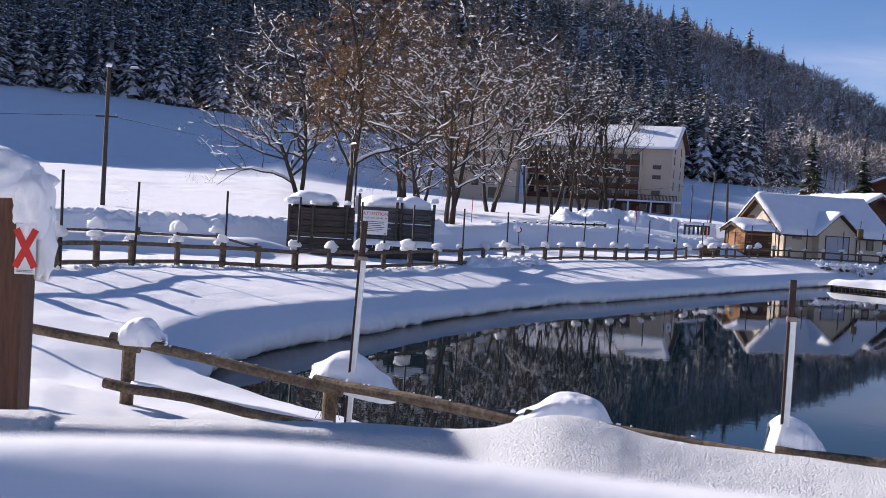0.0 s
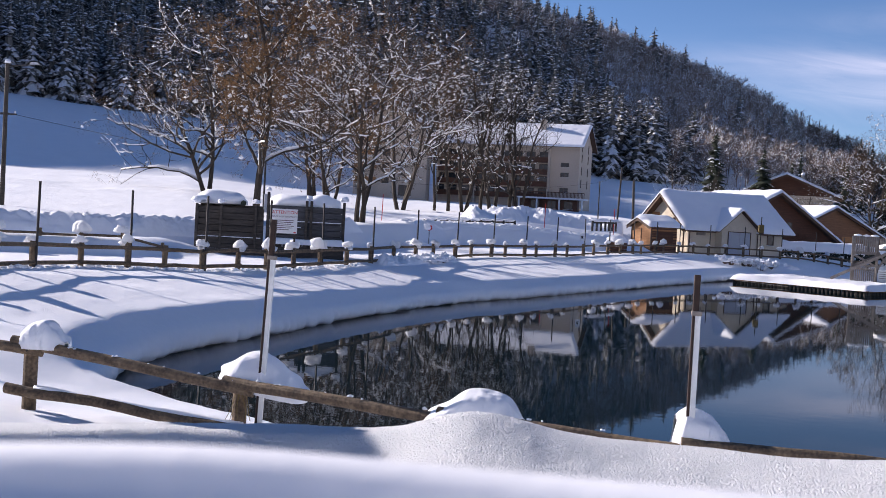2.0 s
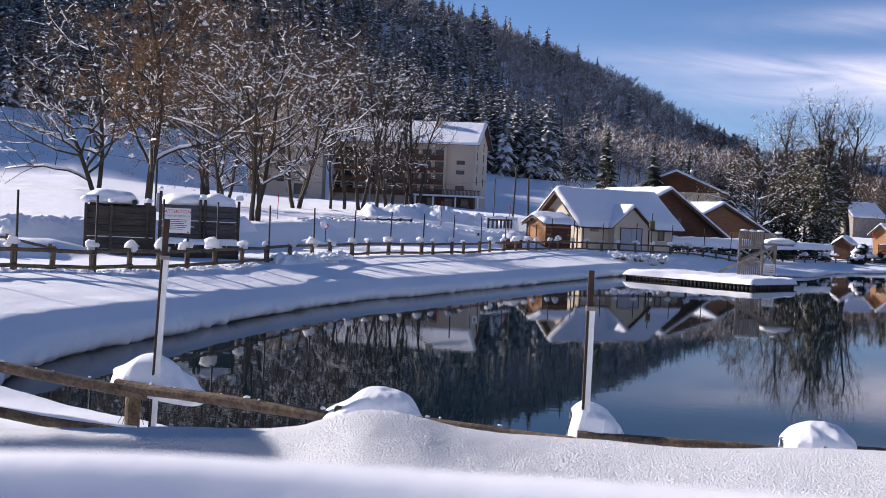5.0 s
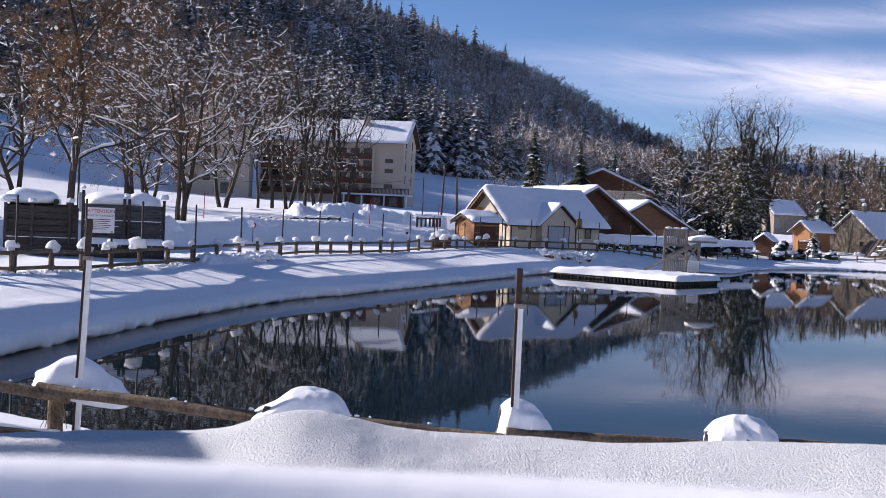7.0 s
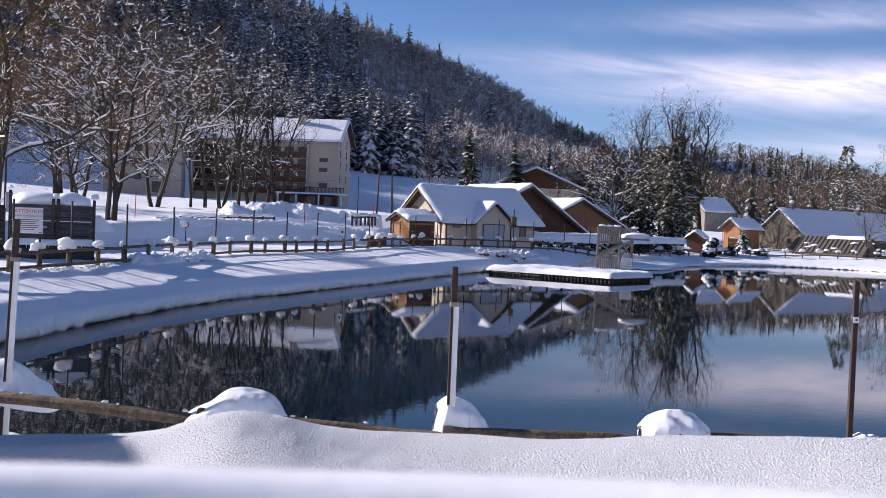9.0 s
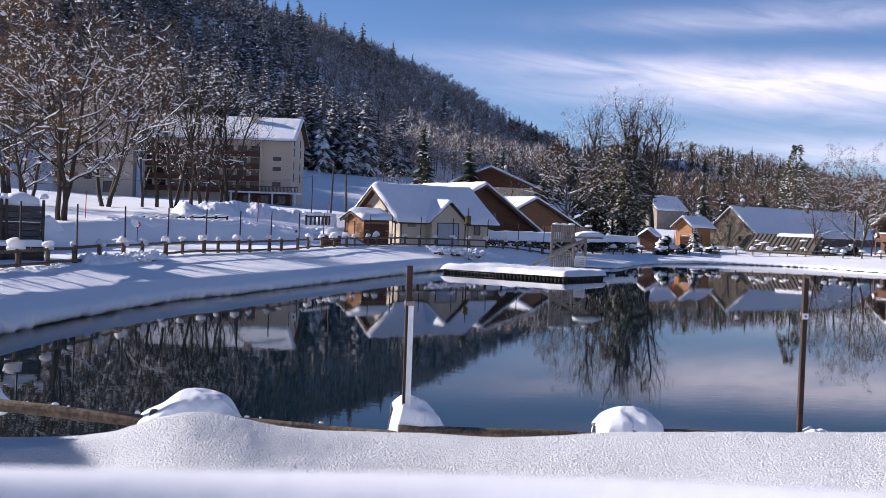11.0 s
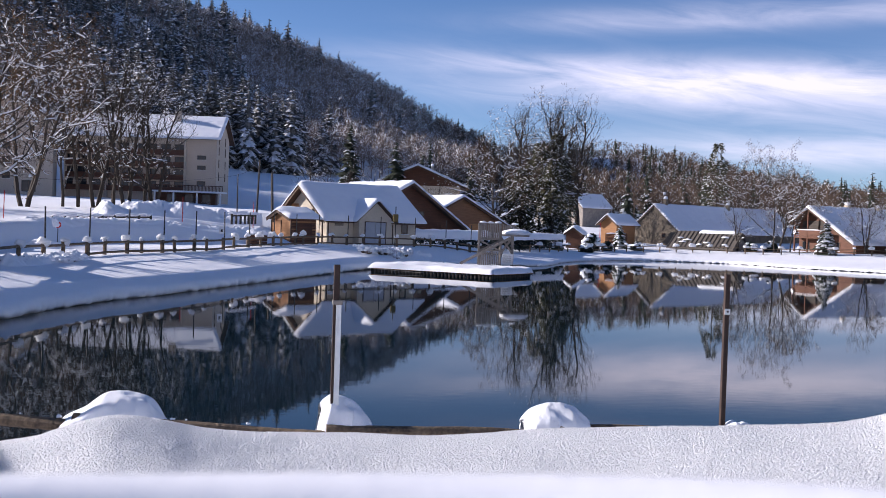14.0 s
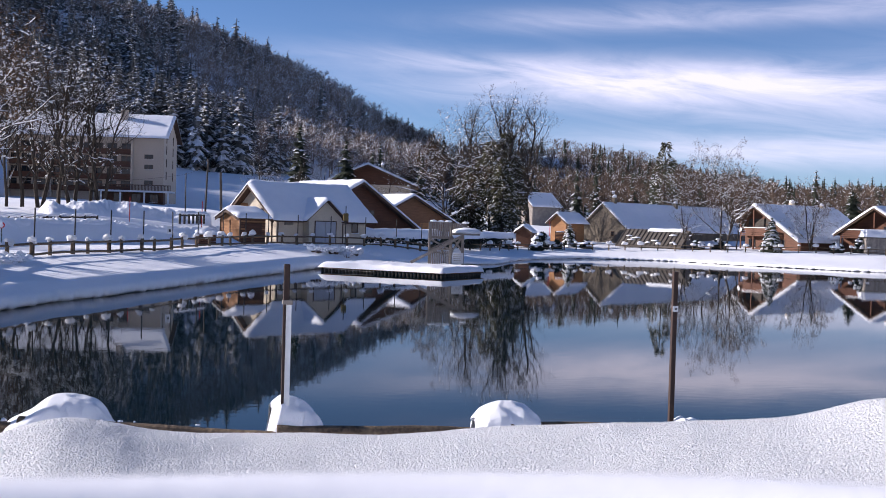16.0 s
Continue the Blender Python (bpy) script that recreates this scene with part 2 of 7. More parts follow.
# ---- mesh helpers ----
def mesh_ob(name, verts, faces, mats, parent=None, label="", smooth=False, index=None):
    me = bpy.data.meshes.new(name)
    me.from_pydata([tuple(v) for v in verts] if not isinstance(verts, np.ndarray) else verts.tolist(), [],
                   faces if not isinstance(faces, np.ndarray) else faces.tolist())
    for m in mats if isinstance(mats, (list, tuple)) else [mats]:
        me.materials.append(m)
    if index is not None:
        me.polygons.foreach_set("material_index", np.asarray(index, dtype=np.int32))
    if smooth:
        me.polygons.foreach_set("use_smooth", np.ones(len(me.polygons), dtype=bool))
    me.update()
    ob = new(name, me)
    if parent:
        ob.parent = parent
    if label:
        ob["label"] = label
    return ob


def part(name, bm, material, parent=None, label="", smooth=False):
    me = bpy.data.meshes.new(name)
    bmesh.ops.recalc_face_normals(bm, faces=bm.faces)
    if smooth:
        for f in bm.faces:
            f.smooth = True
    bm.to_mesh(me)
    bm.free()
    me.materials.append(material)
    ob = new(name, me)
    if parent:
        ob.parent = parent
    if label:
        ob["label"] = label
    return ob


def thing(name, m, label, category, group=""):
    e = new(name)
    e.matrix_world = m
    e.empty_display_size = 0.2
    return tagged(e, label, category, group)


def box(bm, x0, x1, y0, y1, z0, z1, bevel=0.0, m=None):
    r = bmesh.ops.create_cube(bm, size=1.0)
    vs = r["verts"]
    for v in vs:
        v.co = Vector((x0 + (v.co.x + 0.5) * (x1 - x0), y0 + (v.co.y + 0.5) * (y1 - y0), z0 + (v.co.z + 0.5) * (z1 - z0)))
        if m is not None:
            v.co = m @ v.co
    if bevel:
        es = list({e for v in vs for e in v.link_edges})
        bmesh.ops.bevel(bm, geom=es, offset=bevel, segments=1, affect="EDGES")
    return bm


def boxed(*a, **k):
    return box(bmesh.new(), *a, **k)


def tube(bm, p0, p1, r0, r1=None, n=8, wob=0.0, seed=0, rings=1):
    """A log from p0 to p1, a little uneven where wob is given."""
    r1 = r0 if r1 is None else r1
    p0, p1 = Vector(p0), Vector(p1)
    ax = (p1 - p0).normalized()
    u = ax.orthogonal().normalized()
    w = ax.cross(u)
    rows = []
    for k in range(rings + 1):
        s = k / rings
        c = p0.lerp(p1, s)
        if wob and 0 < k < rings:
            c = c + noise.noise_vector(Vector((seed * 7.1, s * 3, 1.3))) * wob
        r = r0 + (r1 - r0) * s
        ring = []
        for i in range(n):
            a = 2 * math.pi * i / n
            rr = r * (1 + (wob * 3 * noise.noise(Vector((math.cos(a), math.sin(a), s * 4 + seed))) if wob else 0))
            ring.append(bm.verts.new(c + (u * math.cos(a) + w * math.sin(a)) * rr))
        rows.append(ring)
    for a, b in zip(rows, rows[1:]):
        for i in range(n):
            bm.faces.new((a[i], a[(i + 1) % n], b[(i + 1) % n], b[i]))
    bm.faces.new(rows[0][::-1])
    bm.faces.new(rows[-1])
    return bm


def tubed(*a, **k):
    return tube(bmesh.new(), *a, **k)


def blob(bm, c, size, seed=0, sub=2, rough=0.18, flat=0.35, freq=2.2):
    """A lump of snow: rounded above, flattened below, with an uneven outline."""
    r = bmesh.ops.create_icosphere(bm, subdivisions=sub, radius=1.0)
    c, size = Vector(c), Vector(size)
    off = Vector((seed * 3.7, seed * 1.9, seed * 5.3))
    for v in r["verts"]:
        p = v.co.copy()
        k = 1 + rough * noise.noise(p * freq + off) * 1.6 + rough * 0.45 * noise.noise(p * freq * 3.1 + off)
        p = p * k
        if p.z < -flat:
            p.z = -flat + (p.z + flat) * 0.15
        v.co = c + Vector((p.x * size.x, p.y * size.y, p.z * size.z))
    return bm


def blobbed(*a, **k):
    return blob(bmesh.new(), *a, **k)


def smooth01(x):
    x = np.clip(x, 0, 1)
    return x * x * (3 - 2 * x)


def lattice(ix, iy, seed):
    h = (ix * 73856093) ^ (iy * 19349663) ^ (seed * 83492791 + 1013)
    h = (h ^ (h >> 15)) * 668265263 & 0x7FFFFFFF
    h = (h ^ (h >> 13)) * 374761393 & 0x7FFFFFFF
    return ((h >> 7) & 0xFFFF) / 65536.0 * 2 * math.pi


def vnoise(x, y, seed=0):
    """Smooth gradient noise on arrays, about -1 to 1."""
    x, y = np.broadcast_arrays(np.asarray(x, float), np.asarray(y, float))
    x, y = x + 0.37, y + 0.61
    ix, iy = np.floor(x).astype(np.int64), np.floor(y).astype(np.int64)
    fx, fy = x - ix, y - iy

    def corner(dx, dy):
        a = lattice(ix + dx, iy + dy, seed)
        return np.cos(a) * (fx - dx) + np.sin(a) * (fy - dy)

    u, v = smooth01(fx), smooth01(fy)
    return 1.5 * ((corner(0, 0) * (1 - u) + corner(1, 0) * u) * (1 - v) + (corner(0, 1) * (1 - u) + corner(1, 1) * u) * v)


def fbm(x, y, seed=0, octaves=4):
    s, amp = 0.0, 1.0
    for k in range(octaves):
        s = s + amp * vnoise(np.asarray(x) * 2 ** k, np.asarray(y) * 2 ** k, seed + k)
        amp *= 0.5
    return s


# ---- the lie of the land ----
SHORE = [(-9.8, 20.2), (-10.4, 21.5), (-11.1, 23.7), (-11.35, 25.8), (-11.3, 28), (-10.9, 31.2), (-10.3, 35), (-9.6, 40.3), (-8.5, 45.4),
         (-6.9, 51.5), (-4.7, 56.5), (-2.1, 63.5), (1.0, 71.5), (5.0, 82), (9.6, 93), (15, 101), (22, 106), (28.5, 110), (33.5, 121),
         (40, 130.7), (49, 137), (58.6, 133.4), (62.4, 124.8), (66.2, 118.2), (73.1, 109.8), (86, 106.6), (104, 92), (104, 62), (78, 34),
         (45, 21), (25, 16.8), (10, 15.6), (0, 16.0), (-4, 17.2), (-6.5, 18.6), (-8.2, 19.5)]


def closed_curve(pts, step):
    """Evenly spaced points on a smooth closed curve through pts."""
    p = np.array(pts, float)
    n = len(p)
    out = []
    for i in range(n):
        a, b, c, d = p[i - 1], p[i], p[(i + 1) % n], p[(i + 2) % n]
        for s in np.linspace(0, 1, 24, endpoint=False):
            out.append(0.5 * (2 * b + (c - a) * s + (2 * a - 5 * b + 4 * c - d) * s ** 2 + (3 * b - a - 3 * c + d) * s ** 3))
    return along(np.array(out + [out[0]]), step)[:-1]


def along(line, step):
    line = np.array(line, float)
    seg = np.r_[0, np.cumsum(np.linalg.norm(np.diff(line, axis=0), axis=1))]
    s = np.linspace(0, seg[-1], max(2, int(round(seg[-1] / step)) + 1))
    return np.stack([np.interp(s, seg, line[:, k]) for k in range(line.shape[1])], 1)


SHORE_C = closed_curve(SHORE, 0.5)


def shore_distance(x, y):
    """Metres from the water's edge: above nought on land, below nought on the pond."""
    x, y = np.ravel(x), np.ravel(y)
    d = np.full(len(x), 1e9)
    inside = np.zeros(len(x), bool)
    near = (x > -70) & (x < 170) & (y > -10) & (y < 200)
    px, py = x[near], y[near]
    a, b = SHORE_C, np.roll(SHORE_C, -1, 0)
    dd = np.full(len(px), 1e9)
    ins = np.zeros(len(px), bool)
    for k in range(0, len(px), 20000):
        s = slice(k, k + 20000)
        d2 = ((px[s, None] - a[None, :, 0]) ** 2 + (py[s, None] - a[None, :, 1]) ** 2)
        j = d2.argmin(1)
        best = np.full(len(j), 1e18)
        for o in (-1, 0):
            p0, p1 = a[(j + o) % len(a)], a[(j + o + 1) % len(a)]
            e = p1 - p0
            w = np.stack([px[s], py[s]], 1) - p0
            q = np.clip((w * e).sum(1) / np.maximum((e * e).sum(1), 1e-9), 0, 1)
            best = np.minimum(best, ((w - e * q[:, None]) ** 2).sum(1))
        dd[s] = np.sqrt(best)
        cross = (a[None, :, 1] > py[s, None]) != (b[None, :, 1] > py[s, None])
        den = np.where(b[:, 1] == a[:, 1], 1e-9, b[:, 1] - a[:, 1])
        xs = a[None, :, 0] + (py[s, None] - a[None, :, 1]) / den[None] * (b[:, 0] - a[:, 0])[None]
        ins[s] = ((cross & (px[s, None] < xs)).sum(1) % 2) == 1
    d[near] = np.where(ins, -dd, dd)
    return d


FAR_PLAN = [(-22.28, 23.91), (-21.09, 28.26), (-20.11, 32.28), (-19.67, 35.44), (-18.81, 37.07), (-17.61, 38.05), (-16.2, 38.7), (-15.11, 39.46),
            (-13.8, 41.31), (-13.04, 44.78), (-12.5, 46.74), (-12.17, 49.13), (-11.85, 52.18), (-11.41, 55.44), (-10.87, 58.7), (-10.11, 63.05), (-8.9, 67.83),
            (-7.56, 71.27), (-5.9, 74.02), (-4.69, 76.19), (-3.48, 78.73), (-2.6, 81.69), (-1.33, 86.65), (0.6, 92.27), (2.7, 97), (5, 100.5), (8, 103), (11,
            104.5), (14, 105.5), (17, 106.5), (21, 109.5), (25, 113)]


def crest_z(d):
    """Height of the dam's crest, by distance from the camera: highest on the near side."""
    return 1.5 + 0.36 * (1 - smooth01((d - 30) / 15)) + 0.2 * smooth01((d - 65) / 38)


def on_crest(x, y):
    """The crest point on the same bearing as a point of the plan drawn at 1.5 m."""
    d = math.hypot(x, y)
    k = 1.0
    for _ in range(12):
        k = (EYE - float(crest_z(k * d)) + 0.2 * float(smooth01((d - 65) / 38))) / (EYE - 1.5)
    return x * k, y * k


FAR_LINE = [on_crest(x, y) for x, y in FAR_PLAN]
WALL_LINE = [(-60, 30), (-45, 43), (-36, 50.5), (-31, 54), (-26, 57.5), (-21, 62), (-18.5, 69), (-17.5, 80), (-15, 90.5), (-8, 93.5), (-2, 95.5), (1, 101), (0.5, 112)]


def side_of(line, x, y):
    """Distance to a line, above nought on its left."""
    p = along(np.array(line, float), 1.0)
    out = np.empty(len(x))
    e = np.diff(p, axis=0)
    for k in range(0, len(x), 20000):
        s = slice(k, k + 20000)
        w = np.stack([x[s, None] - p[None, :-1, 0], y[s, None] - p[None, :-1, 1]], -1)
        q = np.clip((w * e).sum(-1) / (e * e).sum(-1), 0, 1)
        r = w - e * q[..., None]
        d2 = (r ** 2).sum(-1)
        j = d2.argmin(1)
        i = np.arange(len(j))
        cr = e[j, 0] * w[i, j, 1] - e[j, 1] * w[i, j, 0]
        out[s] = np.sqrt(d2[i, j]) * np.where(cr >= 0, 1, -1)
    return out


SECOND_LINE = [(-44, 30), (-36, 37), (-29.5, 42.6), (-28.1, 43.7), (-26.4, 44.8), (-24.8, 45.7), (-23.7, 46.3), (-22.3, 47), (-20.4, 47.9)]
AZ = [-180, -76, -60, -46, -36, -28, -20, -12, -5, 0, 5, 9, 12, 18, 25, 30, 34, 60, 180]
Z_FOOT = [9, 9, 9, 8.9, 8.7, 8.3, 8.2, 7.6, 7.2, 6.4, 5, 4, 3.2, 3, 2.6, 2.4, 2.4, 3, 9]            # at 200 m
Z_EDGE = [36, 36, 36, 34.5, 33, 30, 27, 24, 20, 17, 16, 14, 9, 6, 5, 5, 5, 8, 36]                       # at 330 m
# left of -36 the ridge is unseen, its height set to shade the field
EL_RIDGE = [0.18, 0.22, 0.258, 0.275, 0.225, 0.207, 0.21, 0.205, 0.175, 0.141, 0.104, 0.064, 0.054, 0.053, 0.036, 0.020, 0.018, 0.03, 0.3]
D_RIDGE = 760.0
# height of the crest of snow before the camera, by direction
LIP_AZ = np.linspace(-60, 60, 241)
LIP_Z = np.interp(LIP_AZ, [-60, -33, -27, -17, -10, -5, 0, 4, 9, 13, 25, 30, 34, 60], [3.23, 3.212, 3.204, 3.200, 3.206, 3.225, 3.225, 3.222, 3.225, 3.26, 3.33, 3.36, 3.38, 3.36])
LIP_Z = np.convolve(np.pad(LIP_Z, 6, mode="edge"), np.ones(13) / 13, mode="valid")


LEDGE_AZ, LEDGE_Z = [-40, -34, -28, -22, -15, -9.5, -5, 0, 14, 27, 40], [3.879, 3.879, 3.877, 3.876, 3.872, 3.866, 3.864, 3.865, 3.867, 3.876, 3.88]
LEDGE_Z = np.interp(LIP_AZ, LEDGE_AZ, [EYE - 0.6 * (EYE - q) for q in LEDGE_Z])
LEDGE_Z = np.convolve(np.pad(LEDGE_Z, 16, mode="edge"), np.ones(33) / 33, mode="valid")


def ground_z(x, y, bed=True):
    x, y = np.asarray(x, float), np.asarray(y, float)
    shape = x.shape
    x, y = x.ravel(), y.ravel()
    d = np.hypot(x, y)
    az = np.degrees(np.arctan2(x, y))
    sd = shore_distance(x, y)
    # inland country, by distance
    zf, ze = np.interp(az, AZ, Z_FOOT), np.interp(az, AZ, Z_EDGE)
    zr = EYE + np.interp(az, AZ, EL_RIDGE) * D_RIDGE
    left = smooth01((4 - az) / 12) * smooth01((az + 120) / 40)
    z0 = 1.6 + 1.0 * left - 0.25 * smooth01((az - 10) / 6)
    level = 1 + 6 * smooth01((az - 9) / 6)
    foot = np.interp(az, [-22, -11, 8, 14], [200, 268, 262, 200])
    far = np.where(d < foot, z0 + (zf - z0) * np.clip((d - 62) / (foot - 62), 0, 1) ** level,
                   np.where(d < 330, zf + (ze - zf) * np.clip((d - foot) / (330 - foot), 0, 1) ** 1.15,
                            np.where(d < D_RIDGE, ze + (zr - ze) * smooth01((d - 330) / (D_RIDGE - 330)) ** 0.85,
                                     np.maximum(zr - (d - D_RIDGE) * 0.4 * np.minimum(1, (d - D_RIDGE) / 150), 0.35 * zr))))
    far = far + smooth01((d - 350) / 300) * 9 * fbm(x / 130, y / 130, 3, 3) + smooth01((d - 70) / 60) * 0.18 * fbm(x / 9, y / 9, 7, 3)
    # banks round the pond: a plain one, and the dam that carries the railing on the far side
    bank = 0.36 + 1.34 * smooth01((sd + 1.2) / 9.0) ** 0.9
    bank = 0.36 + (bank - 0.36) * (1 - 0.5 * smooth01((23 - y) / 3) * smooth01((-x - 2.5) / 3) * smooth01((y - 12) / 3))
    low = smooth01((az - 8) / 5) * smooth01((d - 92) / 12)
    bank = bank * (1 - low) + low * (0.34 + 1.2 * np.clip(sd / (18.0 + 11.0 * smooth01((az - 24) / 8)), 0, 1) ** 0.95)
    blend = smooth01((d - 52) / 12) * smooth01((sd - 8) / 14)
    z = bank * (1 - blend) + far * blend
    region = (d < 190) & (d > 20) & (az < 16) & (az > -70)
    rx, ry = x[region], y[region]
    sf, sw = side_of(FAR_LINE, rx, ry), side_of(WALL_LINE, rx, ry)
    s = np.maximum(sd[region], 0)
    u = np.where(sf > 0, 1, s / (s + np.abs(sf) + 1e-6))
    wide = s + np.abs(sf)
    crown = crest_z(d[region])
    plain_z = 1.5 + 0.2 * smooth01((d[region] - 65) / 38)
    brow = np.minimum(0.75, 0.4 * wide)
    low_part = 0.46 * (1 - np.clip(1 - s / brow, 0, 1) ** 1.08)
    high_part = 0.54 * (1 - np.clip(1 - np.maximum(s - brow, 0) / np.maximum(wide - brow, 0.1), 0, 1) ** 0.98)
    dam = 0.32 + (crown - 0.32) * np.where(sf > 0, 1, low_part + high_part)
    rise = smooth01((sw + 2.6) / 2.8)
    past = smooth01(sf / 3.0)
    back = crown + (plain_z - 0.05 - crown) * past
    inland = back + (far[region] - back) * rise
    # the snow pushed up below the second railing
    ss = side_of(SECOND_LINE, rx, ry)
    inland = inland + 0.75 * smooth01((ss + 1.4) / 1.5) * (1 - smooth01((ss - 2.5) / 6)) * smooth01((-19.2 - rx) / 2.6) * (1 - rise)
    left_side = smooth01((13 - az[region]) / 5) * smooth01((ry - 16.5) / 4) * smooth01((d[region] - 20) / 2.5)
    z[region] = z[region] * (1 - left_side) + left_side * np.where(sf > 0, inland, dam)
    z = z + 0.035 * fbm(x / 1.7, y / 1.7, 11, 3) * smooth01(sd / 1.0)
    # near side: shelf of snow before the camera, its crest, and the fall towards the railing
    nearside = (1 - smooth01((d - 15) / 5)) * smooth01((15.5 - y) / 2.0)
    lip = np.interp(az, LIP_AZ, LIP_Z)
    fence_z = np.interp(az, [-60, -33, -29, -19, -10, 40], [1.8, 1.68, 1.50, 1.30, 1.25, 1.2])
    steep = smooth01((-3.0 - az) / 17) * smooth01((az + 70) / 20)
    shelf = lip - 0.14 * (1 - smooth01(d / 4.0)) - (0.04 * smooth01((4.0 - d) / 1.3) + 0.05 * smooth01((3.96 - d) / 0.5) + 0.13 * steep * smooth01((3.97 - d) / 0.24)) * smooth01(d - 1.4)
    down = lip + (fence_z - lip) * smooth01((d - 4.0) / 4.6) ** 0.9 - 0.01
    down = np.where(d > 8.6, fence_z + (bank - fence_z) * smooth01((d - 11.0) / 6.0), down)
    nz = np.where(d < 4.0, shelf, down)
    nz = nz + 0.085 * np.exp(-(((x + 0.47) / np.where(x > -0.47, 0.28, 0.25)) ** 2 + ((y - 3.95) / 0.42) ** 2)) + 0.09 * np.exp(-(((x - 2.32) / 0.22) ** 2 + ((y - 3.3) / 0.5) ** 2))
    nz = nz + 0.010 * fbm(x * 1.9, y * 1.9, 21, 4) * smooth01((d - 0.6) / 1) + 0.0009 * fbm(x * 42, y * 42, 23, 2) * smooth01((d - 2.2) / 0.6) * (1 - smooth01((d - 4.6) / 0.8)) + 0.03 * fbm(x / 1.4, y / 1.4, 31, 3) * smooth01((d - 5) / 3)
    nz = nz + 0.022 * smooth01((-32.2 - az + 0.5 * fbm(x * 9, y * 9, 41, 2)) / 0.7) * smooth01((d - 3.3) / 0.3) * (1 - smooth01((d - 4.1) / 0.5)) * smooth01((az + 44) / 8)
    # the low ledge right under the lens
    ledge = np.interp(az, LIP_AZ, LEDGE_Z) - 0.47 * np.clip(0.36 - d, 0, 0.18) + 0.0012 * fbm(x * 4, y * 4, 5, 2)
    ahead = smooth01((80 - np.abs(az)) / 30)
    nz = np.where(d < 1.5, nz + (ledge - nz) * ahead * (1 - smooth01((d - 0.35) / 0.36)), nz)
    behind = smooth01((-y - 0.5) / 3)
    nz = nz * (1 - behind) + behind * 3.3
    z = z * (1 - nearside) + nz * nearside
    # the pond's bed
    if bed:
        deep = -0.35 - 1.6 * smooth01(-sd / 5)
        z = np.where(sd < 0.75, deep + (z - 0.03 - deep) * smooth01((sd - 0.2) / 0.55), z)
    return z.reshape(shape)


def gz(x, y):
    return float(ground_z(np.array([x]), np.array([y]))[0])


def build_ground():
    az = np.radians(np.concatenate([np.linspace(-180, -38, 35)[:-1], np.linspace(-38, 36, 420), np.linspace(36, 180, 35)[1:-1]]))
    r = np.concatenate([[0.12], np.geomspace(0.2, 3.0, 70), np.linspace(3.03, 4.5, 110), np.geomspace(4.55, 20, 70), np.geomspace(20, 160, 200)[1:], np.geomspace(160, 1100, 110)[1:], np.geomspace(1100, 4800, 14)[1:]])
    A, Rr = np.meshgrid(az, r)
    X, Y = Rr * np.sin(A), Rr * np.cos(A)
    Z = ground_z(X, Y)
    n, m = X.shape
    v = np.stack([X.ravel(), Y.ravel(), Z.ravel()], 1)
    i, j = np.meshgrid(np.arange(n - 1), np.arange(m), indexing="ij")
    a, b = i * m + j, i * m + (j + 1) % m
    c, d = (i + 1) * m + (j + 1) % m, (i + 1) * m + j
    f = np.stack([a.ravel(), d.ravel(), c.ravel(), b.ravel()], 1)
    cap = [tuple(range(m))]
    rr = np.repeat((r[:-1] + r[1:]) / 2, m)
    surface = np.append(np.where(rr < 0.9, 1, np.where(rr < 7, 2, 0)), 1)
    ob = mesh_ob("ground", v, f.tolist() + cap, [SNOW, SOFTSNOW, GRAINSNOW], smooth=True, index=surface)
    return tagged(ob, "deep fresh snow over banks, fields and hillside", "ground", kind="structure")


def build_water():
    pts = closed_curve(SHORE, 1.0)
    c = pts.mean(0)
    v = [(*((p - c) * 1.012 + c), 0.0) for p in pts]
    ob = mesh_ob("water", v, [tuple(range(len(v)))], WATER)
    return tagged(ob, "still dark blue-green pond mirroring the hillside", "water", kind="structure")


